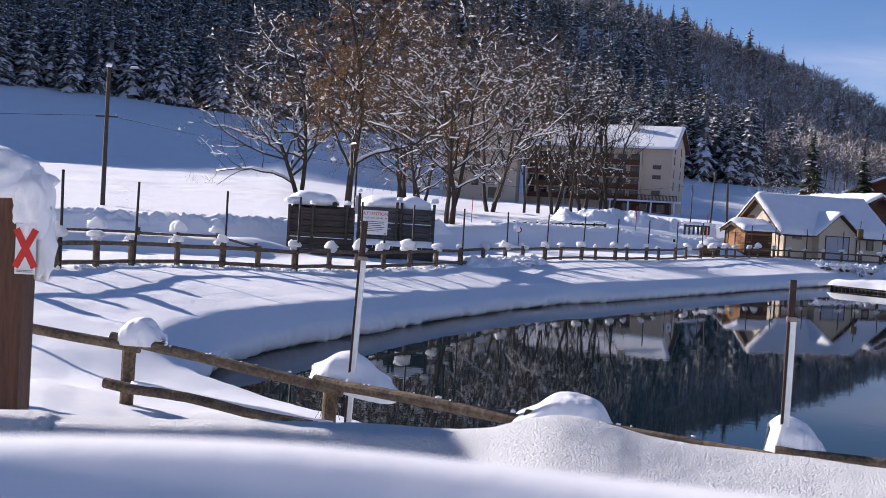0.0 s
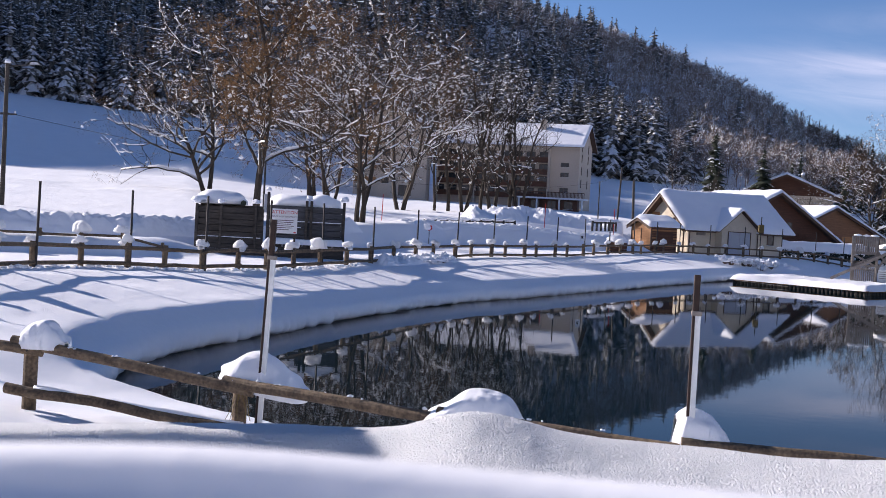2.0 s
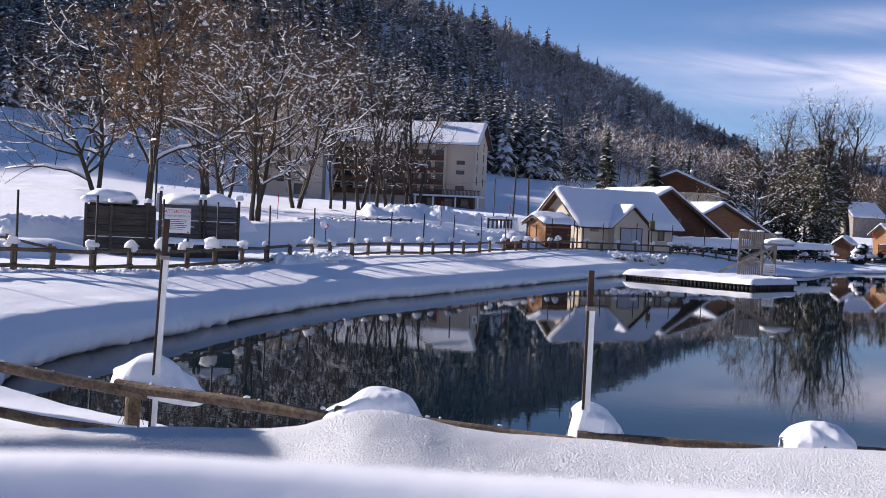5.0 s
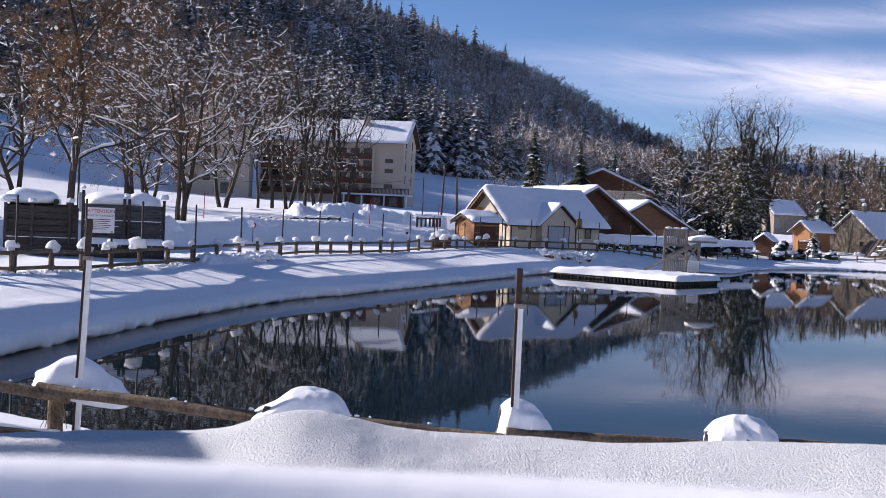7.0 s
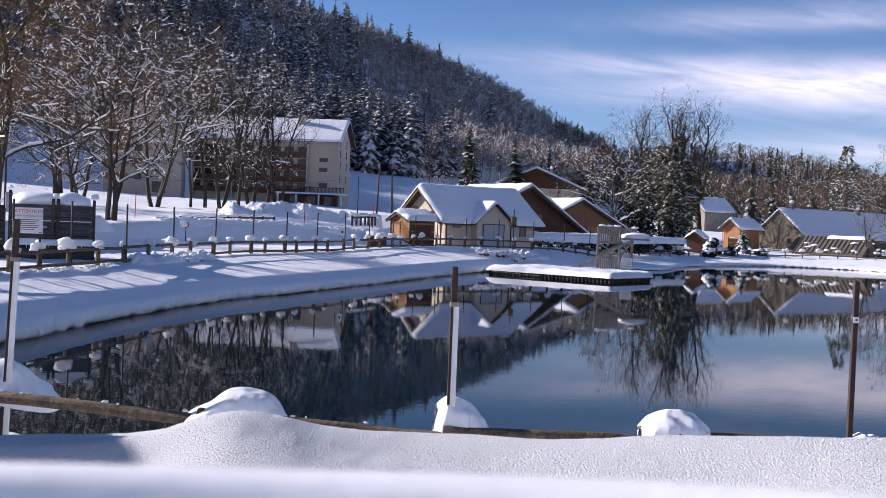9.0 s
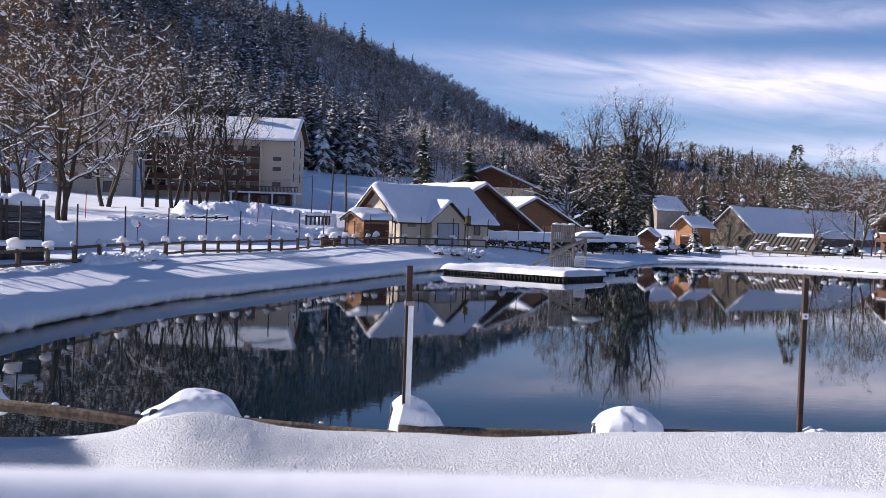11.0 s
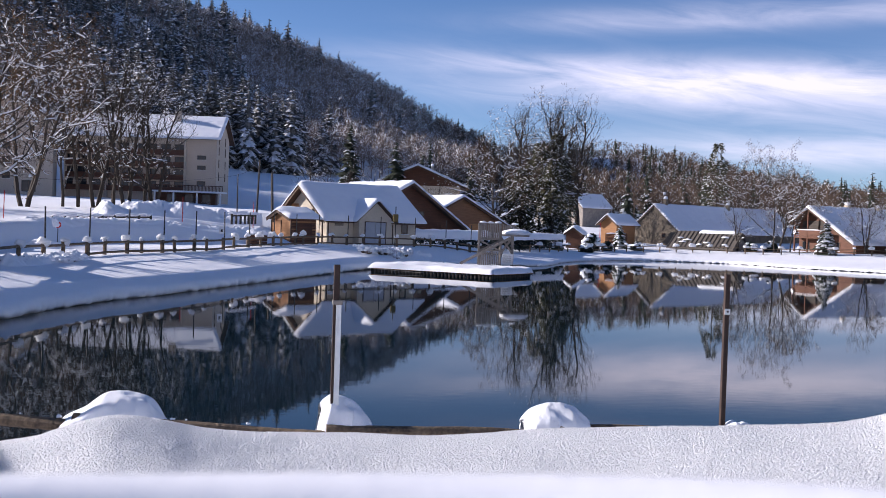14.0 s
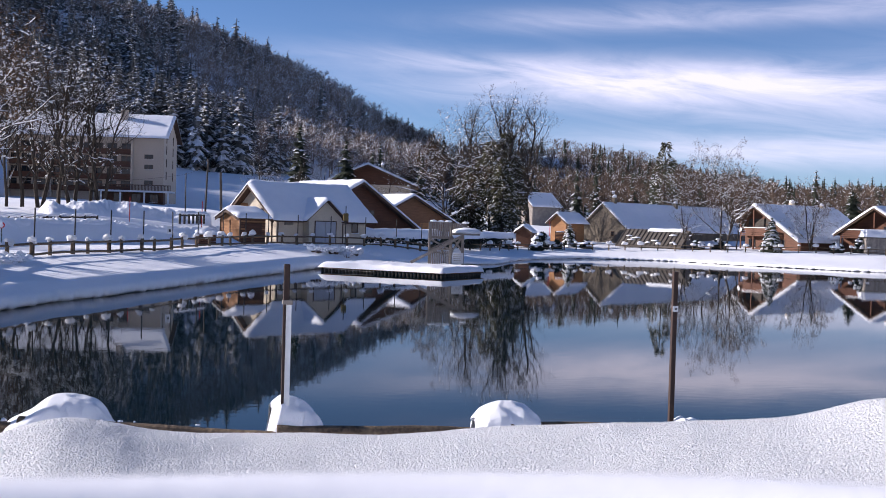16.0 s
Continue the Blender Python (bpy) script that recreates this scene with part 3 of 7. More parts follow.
def build_shore():
    """The edge of the snow along the water: an uneven overhanging lip with a dark gap below it."""
    pts = closed_curve(SHORE, 0.14)
    pts = pts[(pts[:, 1] > 17.6) & (np.degrees(np.arctan2(pts[:, 0], pts[:, 1])) < 40)]
    k = np.argmax(np.linalg.norm(np.diff(pts, axis=0), axis=1))
    if np.linalg.norm(pts[k + 1] - pts[k]) > 1:
        pts = np.roll(pts, -(k + 1), 0)
    t = np.gradient(pts, axis=0)
    t /= np.linalg.norm(t, axis=1)[:, None]
    out = np.stack([-t[:, 1], t[:, 0]], 1)
    if shore_distance(*(pts[5] + out[5]))[0] < 0:
        out = -out
    s = np.arange(len(pts)) * 0.14
    lump = 1.5 * np.abs(vnoise(s / 0.55, s * 0, 3)) ** 0.6 + 0.25 * vnoise(s / 0.25, s * 0, 6)
    big = vnoise(s / 2.7, s * 0, 9)
    edge = pts + out * 0.45
    zg = ground_z(edge[:, 0], edge[:, 1], False)
    prof = [(0.16, -0.08, 0), (0.10, 0.03, 0.2), (0.00, 0.05, 0.8), (-0.10, 0.17, 1.0), (-0.16, 0.34, 1.0), (-0.13, 0.58, 0.85), (0.00, 0.80, 0.5), (0.2, 0.93, 0.25)]
    inland = [0.45, 0.8, 1.2, 1.7, 2.2]
    rows = []
    for u, z, w in prof:
        off = u - w * (0.11 * lump + 0.12 * big)
        p = pts + out * off[:, None]
        zz = np.where(z < 0.1, z, z * zg) - w * (0.07 * lump + 0.05 * vnoise(s / 0.9, s * 0, 31) * (z < 0.3)) + 0.03 * w * big
        rows.append(np.stack([p[:, 0], p[:, 1], zz], 1))
    for u in inland:
        p = pts + out * u
        rows.append(np.stack([p[:, 0], p[:, 1], ground_z(p[:, 0], p[:, 1], False) + 0.02 * (2.2 - u) / 1.8 - 0.012 * (u > 2)], 1))
    cols = len(rows)
    v = np.stack(rows, 1).reshape(-1, 3)
    n = len(pts)
    i, j = np.meshgrid(np.arange(n - 1), np.arange(cols - 1), indexing="ij")
    a = i * cols + j
    f = np.stack([a, a + 1, a + 1 + cols, a + cols], -1).reshape(-1, 4)
    ob = mesh_ob("snow_edge", v, f, SNOW, smooth=True)
    return tagged(ob, "lumpy overhanging rim of snow along the water", "snow bank", kind="structure")


build_ground()
build_water()
build_shore()


# ---- houses ----
def prism(bm, outline, x0, x1):
    """A solid with the given (y, z) outline from x0 to x1."""
    a = [bm.verts.new((x0, y, z)) for y, z in outline]
    b = [bm.verts.new((x1, y, z)) for y, z in outline]
    n = len(outline)
    bm.faces.new(a)
    bm.faces.new(b[::-1])
    for i in range(n):
        bm.faces.new((a[i], b[i], b[(i + 1) % n], a[(i + 1) % n]))
    return bm


def snow_slab(rows_y, x0, x1, thick, seed, cell=0.35):
    """A pillow of snow on a roof: rows_y is the roof line as (y, z) points, extruded along x, lumpy, with round edges."""
    line = along(np.array(rows_y, float), cell)
    xs = np.linspace(x0, x1, max(4, int((x1 - x0) / cell) + 1))
    m, n = len(line), len(xs)
    X, J = np.meshgrid(xs, np.arange(m), indexing="ij")
    Yc, Zc = line[J, 0], line[J, 1]
    ex = np.minimum((X - x0), (x1 - X)) / 0.30
    s = J / (m - 1)
    ey = np.minimum(s, 1 - s) * (m - 1) * cell / 0.30
    edge = np.sqrt(np.clip(1 - (1 - np.clip(np.minimum(ex, ey), 0, 1)) ** 2, 0, 1))
    t = thick * (0.30 + 0.70 * edge) * (1 + 0.16 * fbm(X / 1.9 + seed, J * cell / 1.9, seed, 3))
    top = np.stack([X + 0.05 * vnoise(X / 0.5, J * cell / 0.5, seed + 5) * (edge < 0.5), Yc, Zc + t], -1).reshape(-1, 3)
    bot = np.stack([X, Yc, Zc + 0.012], -1).reshape(-1, 3)
    v = np.concatenate([top, bot])
    i, j = np.meshgrid(np.arange(n - 1), np.arange(m - 1), indexing="ij")
    a = (i * m + j).ravel()
    ft = np.stack([a, a + m, a + m + 1, a + 1], 1)
    k = n * m
    f = ft.tolist()
    ring = [(0, q) for q in range(m)] + [(q, m - 1) for q in range(1, n)] + [(n - 1, q) for q in range(m - 2, -1, -1)] + [(q, 0) for q in range(n - 2, 0, -1)]
    ids = [p * m + q for p, q in ring]
    for p, q in zip(ids, ids[1:] + ids[:1]):
        f.append((p, q, q + k, p + k))
    return v, f


def window(parent, m, w, h, mat_frame=TRIM, sill=True, name="window"):
    """A framed window on a wall; m carries the wall's own x (across), y (outwards) and z (up) axes at the window's foot."""
    bm = bmesh.new()
    t = 0.09
    for a in ((-w / 2 - t, -w / 2, 0, h), (w / 2, w / 2 + t, 0, h), (-w / 2 - t, w / 2 + t, h, h + t), (-w / 2 - t, w / 2 + t, -t, 0)):
        box(bm, a[0], a[1], -0.05, 0.05, a[2], a[3], m=m)
    if w > 0.8:
        box(bm, -0.03, 0.03, -0.05, 0.03, 0, h, m=m)
    fr = part(name, bm, mat_frame, parent)
    part("pane", boxed(-w / 2, w / 2, -0.04, 0.012, 0, h, m=m), PANE, fr, "dark glass")
    if sill:
        part("sill", boxed(-w / 2 - 0.15, w / 2 + 0.15, 0, 0.14, -t - 0.05, -t, m=m), SIGNWHITE, fr, "sill with a line of snow")
    return fr


def gable_house(name, label, at, yaw, L, wr, wl, eave_r, eave_l, ridge, wall, roofmat=TRIM, snow=0.38, over=0.6, gover=0.55,
                lower=None, lower_h=0.0, snow_seed=1, roof_t=0.16, category="house", snowmat=ROOFSNOW):
    """A house with its ridge on the local x axis from the near gable at x = 0 backwards; its sides lie at y = -wr and y = wl."""
    e = thing(name, pose(*at, 0, 0, yaw), label, category)
    bm = prism(bmesh.new(), [(-wr, -0.8), (wl, -0.8), (wl, eave_l), (0, ridge), (-wr, eave_r)], 0, L)
    part("wall", bm, wall, e)
    if lower:
        part("lower_wall", boxed(-0.05, L + 0.05, -wr - 0.05, wl + 0.05, -0.8, lower_h), lower, e, "pale rendered base")
    sr, sl = (ridge - eave_r) / wr, (ridge - eave_l) / wl
    yr, yl = -wr - over, wl + over
    zr, zl = ridge - sr * (wr + over), ridge - sl * (wl + over)
    up = 0.05
    bm = prism(bmesh.new(), [(yr, zr + up), (0, ridge + up), (yl, zl + up), (yl, zl + up + roof_t), (0, ridge + up + roof_t), (yr, zr + up + roof_t)], -gover, L + gover)
    part("roof", bm, roofmat, e)
    for x in (-gover - 0.05, L + gover):
        bm = prism(bmesh.new(), [(yr, zr - 0.12), (0, ridge - 0.10), (yl, zl - 0.12), (yl, zl + up + roof_t), (0, ridge + up + roof_t), (yr, zr + up + roof_t)], x, x + 0.05)
        part("bargeboard", bm, roofmat, e)
    if snow:
        v, f = snow_slab([(yr - 0.12, zr + up + roof_t - 0.1), (0, ridge + up + roof_t), (yl + 0.12, zl + up + roof_t - 0.1)], -gover - 0.14, L + gover + 0.14, snow, snow_seed)
        mesh_ob("roof_snow", v, f, snowmat, e, "thick smooth layer of snow", smooth=True)
    return e


def on_gable(y, z):
    """Wall axes on the near gable, x across, y outwards."""
    return Matrix(((0, -1, 0, -0.0), (-1, 0, 0, y), (0, 0, 1, z), (0, 0, 0, 1)))


def on_right(x, z, wr):
    return Matrix(((1, 0, 0, x), (0, -1, 0, -wr), (0, 0, 1, z), (0, 0, 0, 1)))


def chimney(e, x, y, z0, z1, w=0.6, m=CREAM):
    c = part("chimney", boxed(x - w / 2, x + w / 2, y - w / 2, y + w / 2, z0, z1, bevel=0.03), m, e)
    part("chimney_snow", blobbed((x, y, z1 + 0.15), (w * 0.62, w * 0.62, 0.34), int(x * 10), 2), SNOW, c, "round cap of snow")


def lake_house():
    th = 30.0
    e = gable_house("lake_house", "cream rendered house under thick snow with grey double door", (4.4, 111.3, 1.5), th, 10.8, 4.0, 4.0,
                    2.75, 2.75, 5.62, CREAM, snow=0.42, over=0.72, gover=0.75, snow_seed=2)
    wr = 4.0
    # the cross gable over the door
    gx, gw = 5.0, 1.95
    fr = -wr - 1.05
    bm = bmesh.new()
    pts = [(gx - gw, -0.8), (gx + gw, -0.8), (gx + gw, 2.72), (gx, 4.35), (gx - gw, 2.72)]
    a = [bm.verts.new((x, fr, z)) for x, z in pts]
    b = [bm.verts.new((x, -1.6, z)) for x, z in pts]
    bm.faces.new(a)
    bm.faces.new(b[::-1])
    for i in range(5):
        bm.faces.new((a[i], b[i], b[(i + 1) % 5], a[(i + 1) % 5]))
    part("porch_gable", bm, CREAM, e, "cream gable above the door")
    turn = Matrix.Translation((gx, 0, 0)) @ Matrix.Rotation(radians(90), 4, "Z")
    sl = 1.63 / gw
    o = 0.55
    ys = [(-gw - o, 2.72 - sl * o), (0, 4.35), (gw + o, 2.72 - sl * o)]
    x0, x1 = -wr - 1.45, -0.9
    bm = prism(bmesh.new(), [(ys[0][0], ys[0][1] + 0.03), (0, 4.38), (ys[2][0], ys[2][1] + 0.03), (ys[2][0], ys[2][1] + 0.16), (0, 4.51), (ys[0][0], ys[0][1] + 0.16)], x0, x1)
    bm.transform(turn)
    part("porch_roof", bm, TRIM, e, "dark timber verge boards")
    v, f = snow_slab([(ys[0][0] - 0.08, ys[0][1] + 0.10), (0, 4.51), (ys[2][0] + 0.08, ys[2][1] + 0.10)], x0 - 0.1, x1, 0.32, 8)
    o2 = mesh_ob("porch_snow", v, f, ROOFSNOW, e, "thick smooth layer of snow", smooth=True)
    o2.matrix_basis = turn
    # door
    bm = bmesh.new()
    for x in (gx - 1.22, gx + 0.02):
        box(bm, x, x + 1.20, fr - 0.05, fr + 0.02, 0.0, 2.35, bevel=0.015)
    d = part("door", bm, GREYDOOR, e, "grey steel double door")
    bm = bmesh.new()
    for x in (gx - 1.30, gx + 1.22):
        box(bm, x, x + 0.08, fr - 0.07, fr + 0.02, 0, 2.43)
    box(bm, gx - 1.30, gx + 1.30, fr - 0.072, fr + 0.02, 2.35, 2.43)
    part("door_frame", bm, TRIM, d)
    window(e, on_right(9.4, 1.35, wr), 0.62, 0.85)
    # eaves gutter, pipe, lamp box
    part("gutter", tubed((-0.6, -4.72, 2.28), (2.6, -4.72, 2.28), 0.07, n=8), TRIM, e)
    part("gutter", tubed((7.6, -4.72, 2.28), (11.4, -4.72, 2.28), 0.07, n=8), TRIM, e)
    part("downpipe", tubed((7.85, -4.08, -0.4), (7.85, -4.08, 2.2), 0.045, n=8), TRIM, e)
    part("downpipe", tubed((0.12, -4.08, -0.4), (0.12, -4.08, 2.2), 0.045, n=8), TRIM, e)
    part("meter_box", boxed(0.9, 1.9, -4.07, -3.98, 1.92, 2.2, bevel=0.02), GREYWOOD, e)
    # gable: timber door panel, small slit window
    part("loft_hatch", boxed(-0.05, 0.02, 1.2, 2.5, 2.5, 4.0), ORANGEWOOD, e, "honey-coloured timber hatch")
    window(e, on_gable(-1.55, 2.7), 0.28, 0.75, sill=False)
    # dark posts under the gable overhang
    part("corner_post", tubed((-0.45, -3.9, -0.5), (-0.45, -3.9, 3.0), 0.08, n=8), TRIM, e)
    return e


def hut():
    e = gable_house("wooden_hut", "small slatted wooden hut with a snow-laden roof beside the house", (1.9, 104.6, 1.62), 30, 2.7, 1.85, 1.55, 2.35, 2.35, 2.95, ORANGEWOOD,
                    snow=0.36, over=0.38, gover=0.35, snow_seed=4, category="hut")
    k = 0
    z = -0.1
    while z < 2.25:
        part("slat", boxed(-0.035, 0.0, -1.85, 1.55, z, z + 0.115), ORANGEWOOD, e)
        # side slats mostly in a darker wood colour, standing for shade on this face
        part("slat", boxed(0.0, 2.7, -1.885, -1.85, z, z + 0.115), REDWOOD if k % 5 else ORANGEWOOD, e)
        z += 0.14
        k += 1
    for y in (-1.89, -0.2, 1.52):
        part("post", boxed(-0.08, 0.02, y - 0.05, y + 0.05, -0.4, 2.2), TRIM, e)
    part("counter_shutter", boxed(0.5, 2.3, -1.93, -1.88, 0.95, 1.9, bevel=0.02), REDWOOD, e, "closed brown shutter")
    return e


def brown_chalet():
    """The large chalet behind the lake house, with one long roof slope."""
    e = gable_house("brown_chalet", "large brown timber chalet with a long snow-covered roof slope", (19.0, 143.5, 1.5), 112, 16, 8.1, 6.5, 1.85, 3.8, 7.35, REDWOOD,
                    snow=0.42, over=1.0, gover=1.2, snow_seed=6)
    window(e, on_gable(-1.6, 2.6), 1.4, 1.3)
    part("shutter", boxed(-0.06, 0.0, -0.8, 0.2, 2.5, 4.0), ORANGEWOOD, e, "light wooden shutter")
    part("balcony", boxed(-0.9, 0.0, -4.6, 1.0, 1.7, 1.85), REDWOOD, e)
    for k in range(18):
        y = -4.5 + k * 0.3
        part("baluster", boxed(-0.9, -0.84, y, y + 0.07, 1.85, 2.65), REDWOOD, e)
    part("handrail", boxed(-0.93, -0.81, -4.6, 1.0, 2.65, 2.74), REDWOOD, e)
    window(e, on_gable(-5.0, 0.4), 1.0, 1.0)
    return e


def brown_cabin():
    e = gable_house("brown_cabin", "low brown wooden cabin under a snowy roof", (28.6, 158.0, 1.5), 112, 10, 7.9, 3.0, 2.2, 4.7, 6.2, TANWOOD, snow=0.36, over=0.8, gover=0.7, snow_seed=9)
    part("shutter", boxed(-0.06, 0.0, -3.6, -1.4, 0.3, 2.5), ORANGEWOOD, e, "honey-coloured shutter")
    return e


def upper_chalet():
    e = gable_house("dark_chalet", "dark timber chalet on a pale base, up on the slope", (26.0, 186.0, 4.3), 82, 11, 7.2, 6.8, 6.0, 6.1, 9.0, REDWOOD, snow=0.4, over=1.4, gover=1.2,
                    lower=CREAM, lower_h=5.9, snow_seed=12)
    window(e, on_gable(-3.0, 3.9), 2.2, 1.4)
    window(e, on_gable(-6.4, 1.8), 1.2, 1.2)
    chimney(e, 4.0, -2.5, 7.6, 9.4, 0.5)
    return e


def hotel():
    """The long block with a shallow snow roof and balconies."""
    e = gable_house("hotel", "four-storey off-white hotel block with brown balconies and a snowy roof", (-8.6, 256.5, 6.6), 172, 33, 8.0, 8.0, 14.6, 14.6, 19.2, WHITEWALL, snow=0.4, over=1.4, gover=1.0,
                    snow_seed=15, category="hotel")
    # local y = +wl is the face towards the pond
    def on_front(x, z):
        return Matrix(((-1, 0, 0, x), (0, 1, 0, 8.0), (0, 0, 1, z), (0, 0, 0, 1)))
    for z in (9.6, 7.4, 4.0):
        window(e, on_front(3.2, z), 1.7, 0.75)
    for z in (5.2, 8.0, 10.8, 13.2):
        window(e, on_gable(5.0, z), 0.5, 1.7, sill=False)
        window(e, on_gable(-3.0, z), 0.5, 1.7, sill=False)
    for k, z in enumerate((2.2, 4.9, 7.6, 10.3)):
        b = part("balcony", boxed(6.6, 32.5, 8.0, 9.5, z, z + 0.2), REDWOOD, e)
        part("parapet", boxed(6.6, 32.5, 9.42, 9.5, z + 0.2, z + 1.15), REDWOOD, b)
        for x in range(8, 33, 3):
            window(e, on_front(x, z + 0.3), 1.9, 2.0, sill=False, name="balcony_window")
    for x in (6.6, 14.5, 23.5, 32.4):
        part("pier", boxed(x - 0.15, x + 0.15, 8.0, 9.55, -0.5, 13.4), WHITEWALL, e)
    # the terrace in front
    t = part("terrace", boxed(-2.5, 12.5, 8.0, 13.5, 2.2, 2.55), SIGNWHITE, e, "pale concrete terrace")
    for k in range(51):
        x = -2.5 + k * 0.3
        part("baluster", boxed(x, x + 0.12, 13.42, 13.5, 2.55, 3.6), REDWOOD, t)
    part("handrail", boxed(-2.5, 12.5, 13.38, 13.54, 3.6, 3.75), REDWOOD, t)
    for x in (-2.0, 3.0, 8.0, 12.0):
        part("column", boxed(x - 0.16, x + 0.16, 13.0, 13.3, -0.6, 2.2), SIGNWHITE, t)
    part("ground_floor", boxed(-0.5, 12.5, 8.0, 10.5, -0.6, 2.2), REDWOOD, e, "brown ground floor front")
    for x in (1.5, 5.2, 9.0):
        window(e, Matrix(((-1, 0, 0, x), (0, 1, 0, 10.5), (0, 0, 1, 0.2), (0, 0, 0, 1))), 1.8, 1.6)
    part("chimney", boxed(9.0, 10.4, 1.5, 2.9, 17.0, 20.4, bevel=0.03), WHITEWALL, e)
    return e


def hotel_wing():
    e = gable_house("hotel_wing", "second off-white hotel wing with orange balconies, behind bare trees", (-50.5, 240, 7.0), 97, 16, 8.0, 8.0, 15.6, 15.6, 20.2, WHITEWALL, snow=0.4, over=1.2, gover=1.0,
                    snow_seed=18, category="hotel")
    for k, z in enumerate((3.4, 6.4, 9.4, 12.4)):
        part("balcony", boxed(-1.4, 0.0, 3.0, 7.8, z, z + 1.15), ORANGEWOOD, e, "orange balcony front")
        window(e, on_gable(1.0, z), 1.4, 1.4)
    window(e, on_gable(-3.4, 0.8), 2.6, 2.2)
    return e


def stone_house():
    e = gable_house("stone_house", "old stone house with a stepped snowy gable and blue-white roof", (60.6, 166.2, 1.5), 32, 34, 4.9, 4.7, 2.2, 2.2, 6.2, STONE, snow=0.30, over=0.25, gover=0.1, snow_seed=21)
    for k in range(13):
        for s in (-1, 1):
            q = k / 13
            w = 4.9 * q
            part("gable_step", boxed(-0.22, 0.3, s * w - 0.21, s * w + 0.21, 6.3 - 4.0 * q - 0.25, 6.3 - 4.0 * q + 0.14, bevel=0.02), STONE, e)
            part("step_snow", blobbed((0.05, s * w, 6.3 - 4.0 * q + 0.22), (0.30, 0.25 + 0.05 * (k % 3), 0.18), k * 3 + s, 1), SNOW, e, "small cap of snow")
    chimney(e, 2.8, 0, 5.6, 7.4, m=STONE)
    chimney(e, 19.0, -0.5, 5.6, 7.0, m=STONE)
    window(e, on_gable(-2.0, 1.4), 0.5, 0.6, sill=False)
    return e


def sheet_shed():
    e = gable_house("ribbed_shed", "low shed with a grey ribbed sheet roof partly cleared of snow", (60.2, 154.6, 1.5), -45, 9.4, 3.2, 2.2, 0.15, 0.6, 2.3, GREYWOOD, DARKROOF, snow=0.0, over=0.3, gover=0.2, category="shed")
    sl = 2.15 / 3.2
    # ribs in a darker colour: their shading is put into the material
    for k in range(15):
        x = -0.15 + k * 0.64
        bm = bmesh.new()
        prism(bm, [(-3.48, 2.3 - sl * 3.48 + 0.2), (0, 2.5), (0, 2.60), (-3.48, 2.3 - sl * 3.48 + 0.30)], x, x + 0.08)
        part("rib", bm, DARKWOOD, e, "standing seam in a darker colour for its line of shade")
    v, f = snow_slab([(-0.5, 2.22), (0, 2.56), (1.2, 1.75)], 3.4, 9.0, 0.22, 25)
    mesh_ob("roof_snow", v, f, ROOFSNOW, e, "strip of snow left along the ridge", smooth=True)
    for k, (x, y) in enumerate(((1.0, -1.5), (1.7, -2.3), (2.3, -1.9), (4.4, -2.8), (5.4, -2.4), (7.6, -1.2), (8.1, -2.7))):
        part("snow_patch", blobbed((x, y, 2.52 + sl * y), (0.45 + 0.1 * (k % 3), 0.3, 0.16), k + 70, 2, 0.35, 0.3), SNOW, e, "left-over patch of snow", True)
    return e


def timber_chalet(name, label, at, yaw, L, wr, wl, er, el, ridge, seed):
    e = gable_house(name, label, at, yaw, L, wr, wl, er, el, ridge, CHALETWOOD, snow=0.42, over=0.8, gover=1.5, snow_seed=seed)
    half = min(wr, wl) * 1.0
    lo, hi = -min(wr - 0.2, 3.4), wl - 0.1
    b = part("balcony", boxed(-1.3, 0, lo, hi, 1.9, 2.06), CHALETWOOD, e)
    for k in range(3):
        part("board", boxed(-1.3, -1.25, lo, hi, 2.12 + k * 0.3, 2.36 + k * 0.3), CHALETWOOD, b)
    part("handrail", boxed(-1.34, -1.2, lo, hi, 3.0, 3.1), CHALETWOOD, b)
    part("rail_snow", blobbed((-1.27, (lo + hi) / 2, 3.12), (0.16, (hi - lo) * 0.42, 0.12), seed, 2, 0.3, 0.3), SNOW, b, "line of snow on the handrail", True)
    for y, z in ((lo + 0.1, 3.0), (0.0, ridge - 0.3), (hi - 0.1, el - 0.1)):
        part("post", boxed(-1.3, -1.12, y - 0.09, y + 0.09, -0.4, z), CHALETWOOD, e)
    # flat dark panel on the gable wall, no hollow behind it
    part("loft_recess", boxed(-0.03, 0.02, lo + 0.3, hi - 0.5, 3.1, el + 0.2), DARKWOOD, e, "flat dark boards in place of a recess under the gable")
    window(e, on_gable(-1.5, 2.1), 1.1, 1.5)
    window(e, on_gable(hi * 0.5, 0.3), 1.2, 1.1)
    window(e, on_gable(-wr * 0.55, 0.3), 1.2, 1.1)
    chimney(e, L * 0.5, 0.6, ridge - 0.5, ridge + 0.9, 0.7)
    chimney(e, L * 0.85, -0.5, ridge - 0.5, ridge + 0.6, 0.6)
    return e


lake_house()
hut()
brown_chalet()
brown_cabin()
upper_chalet()
hotel()
hotel_wing()
stone_house()
sheet_shed()
boxy = thing("grey_shed", pose(90.2, 138.2, 1.5, 0, 0, -12), "grey boarded garden shed under a thick pillow of snow", "shed")
for k in range(13):
    part("board", boxed(-1.5 + k * 0.235, -1.5 + k * 0.235 + 0.225, -0.9, -0.86, -0.4, 2.2), GREYWOOD, boxy)
part("body", boxed(-1.5, 1.55, -0.86, 1.4, -0.4, 2.2), GREYWOOD, boxy)
part("roof", boxed(-1.7, 1.75, -1.05, 1.6, 2.2, 2.3), DARKWOOD, boxy)
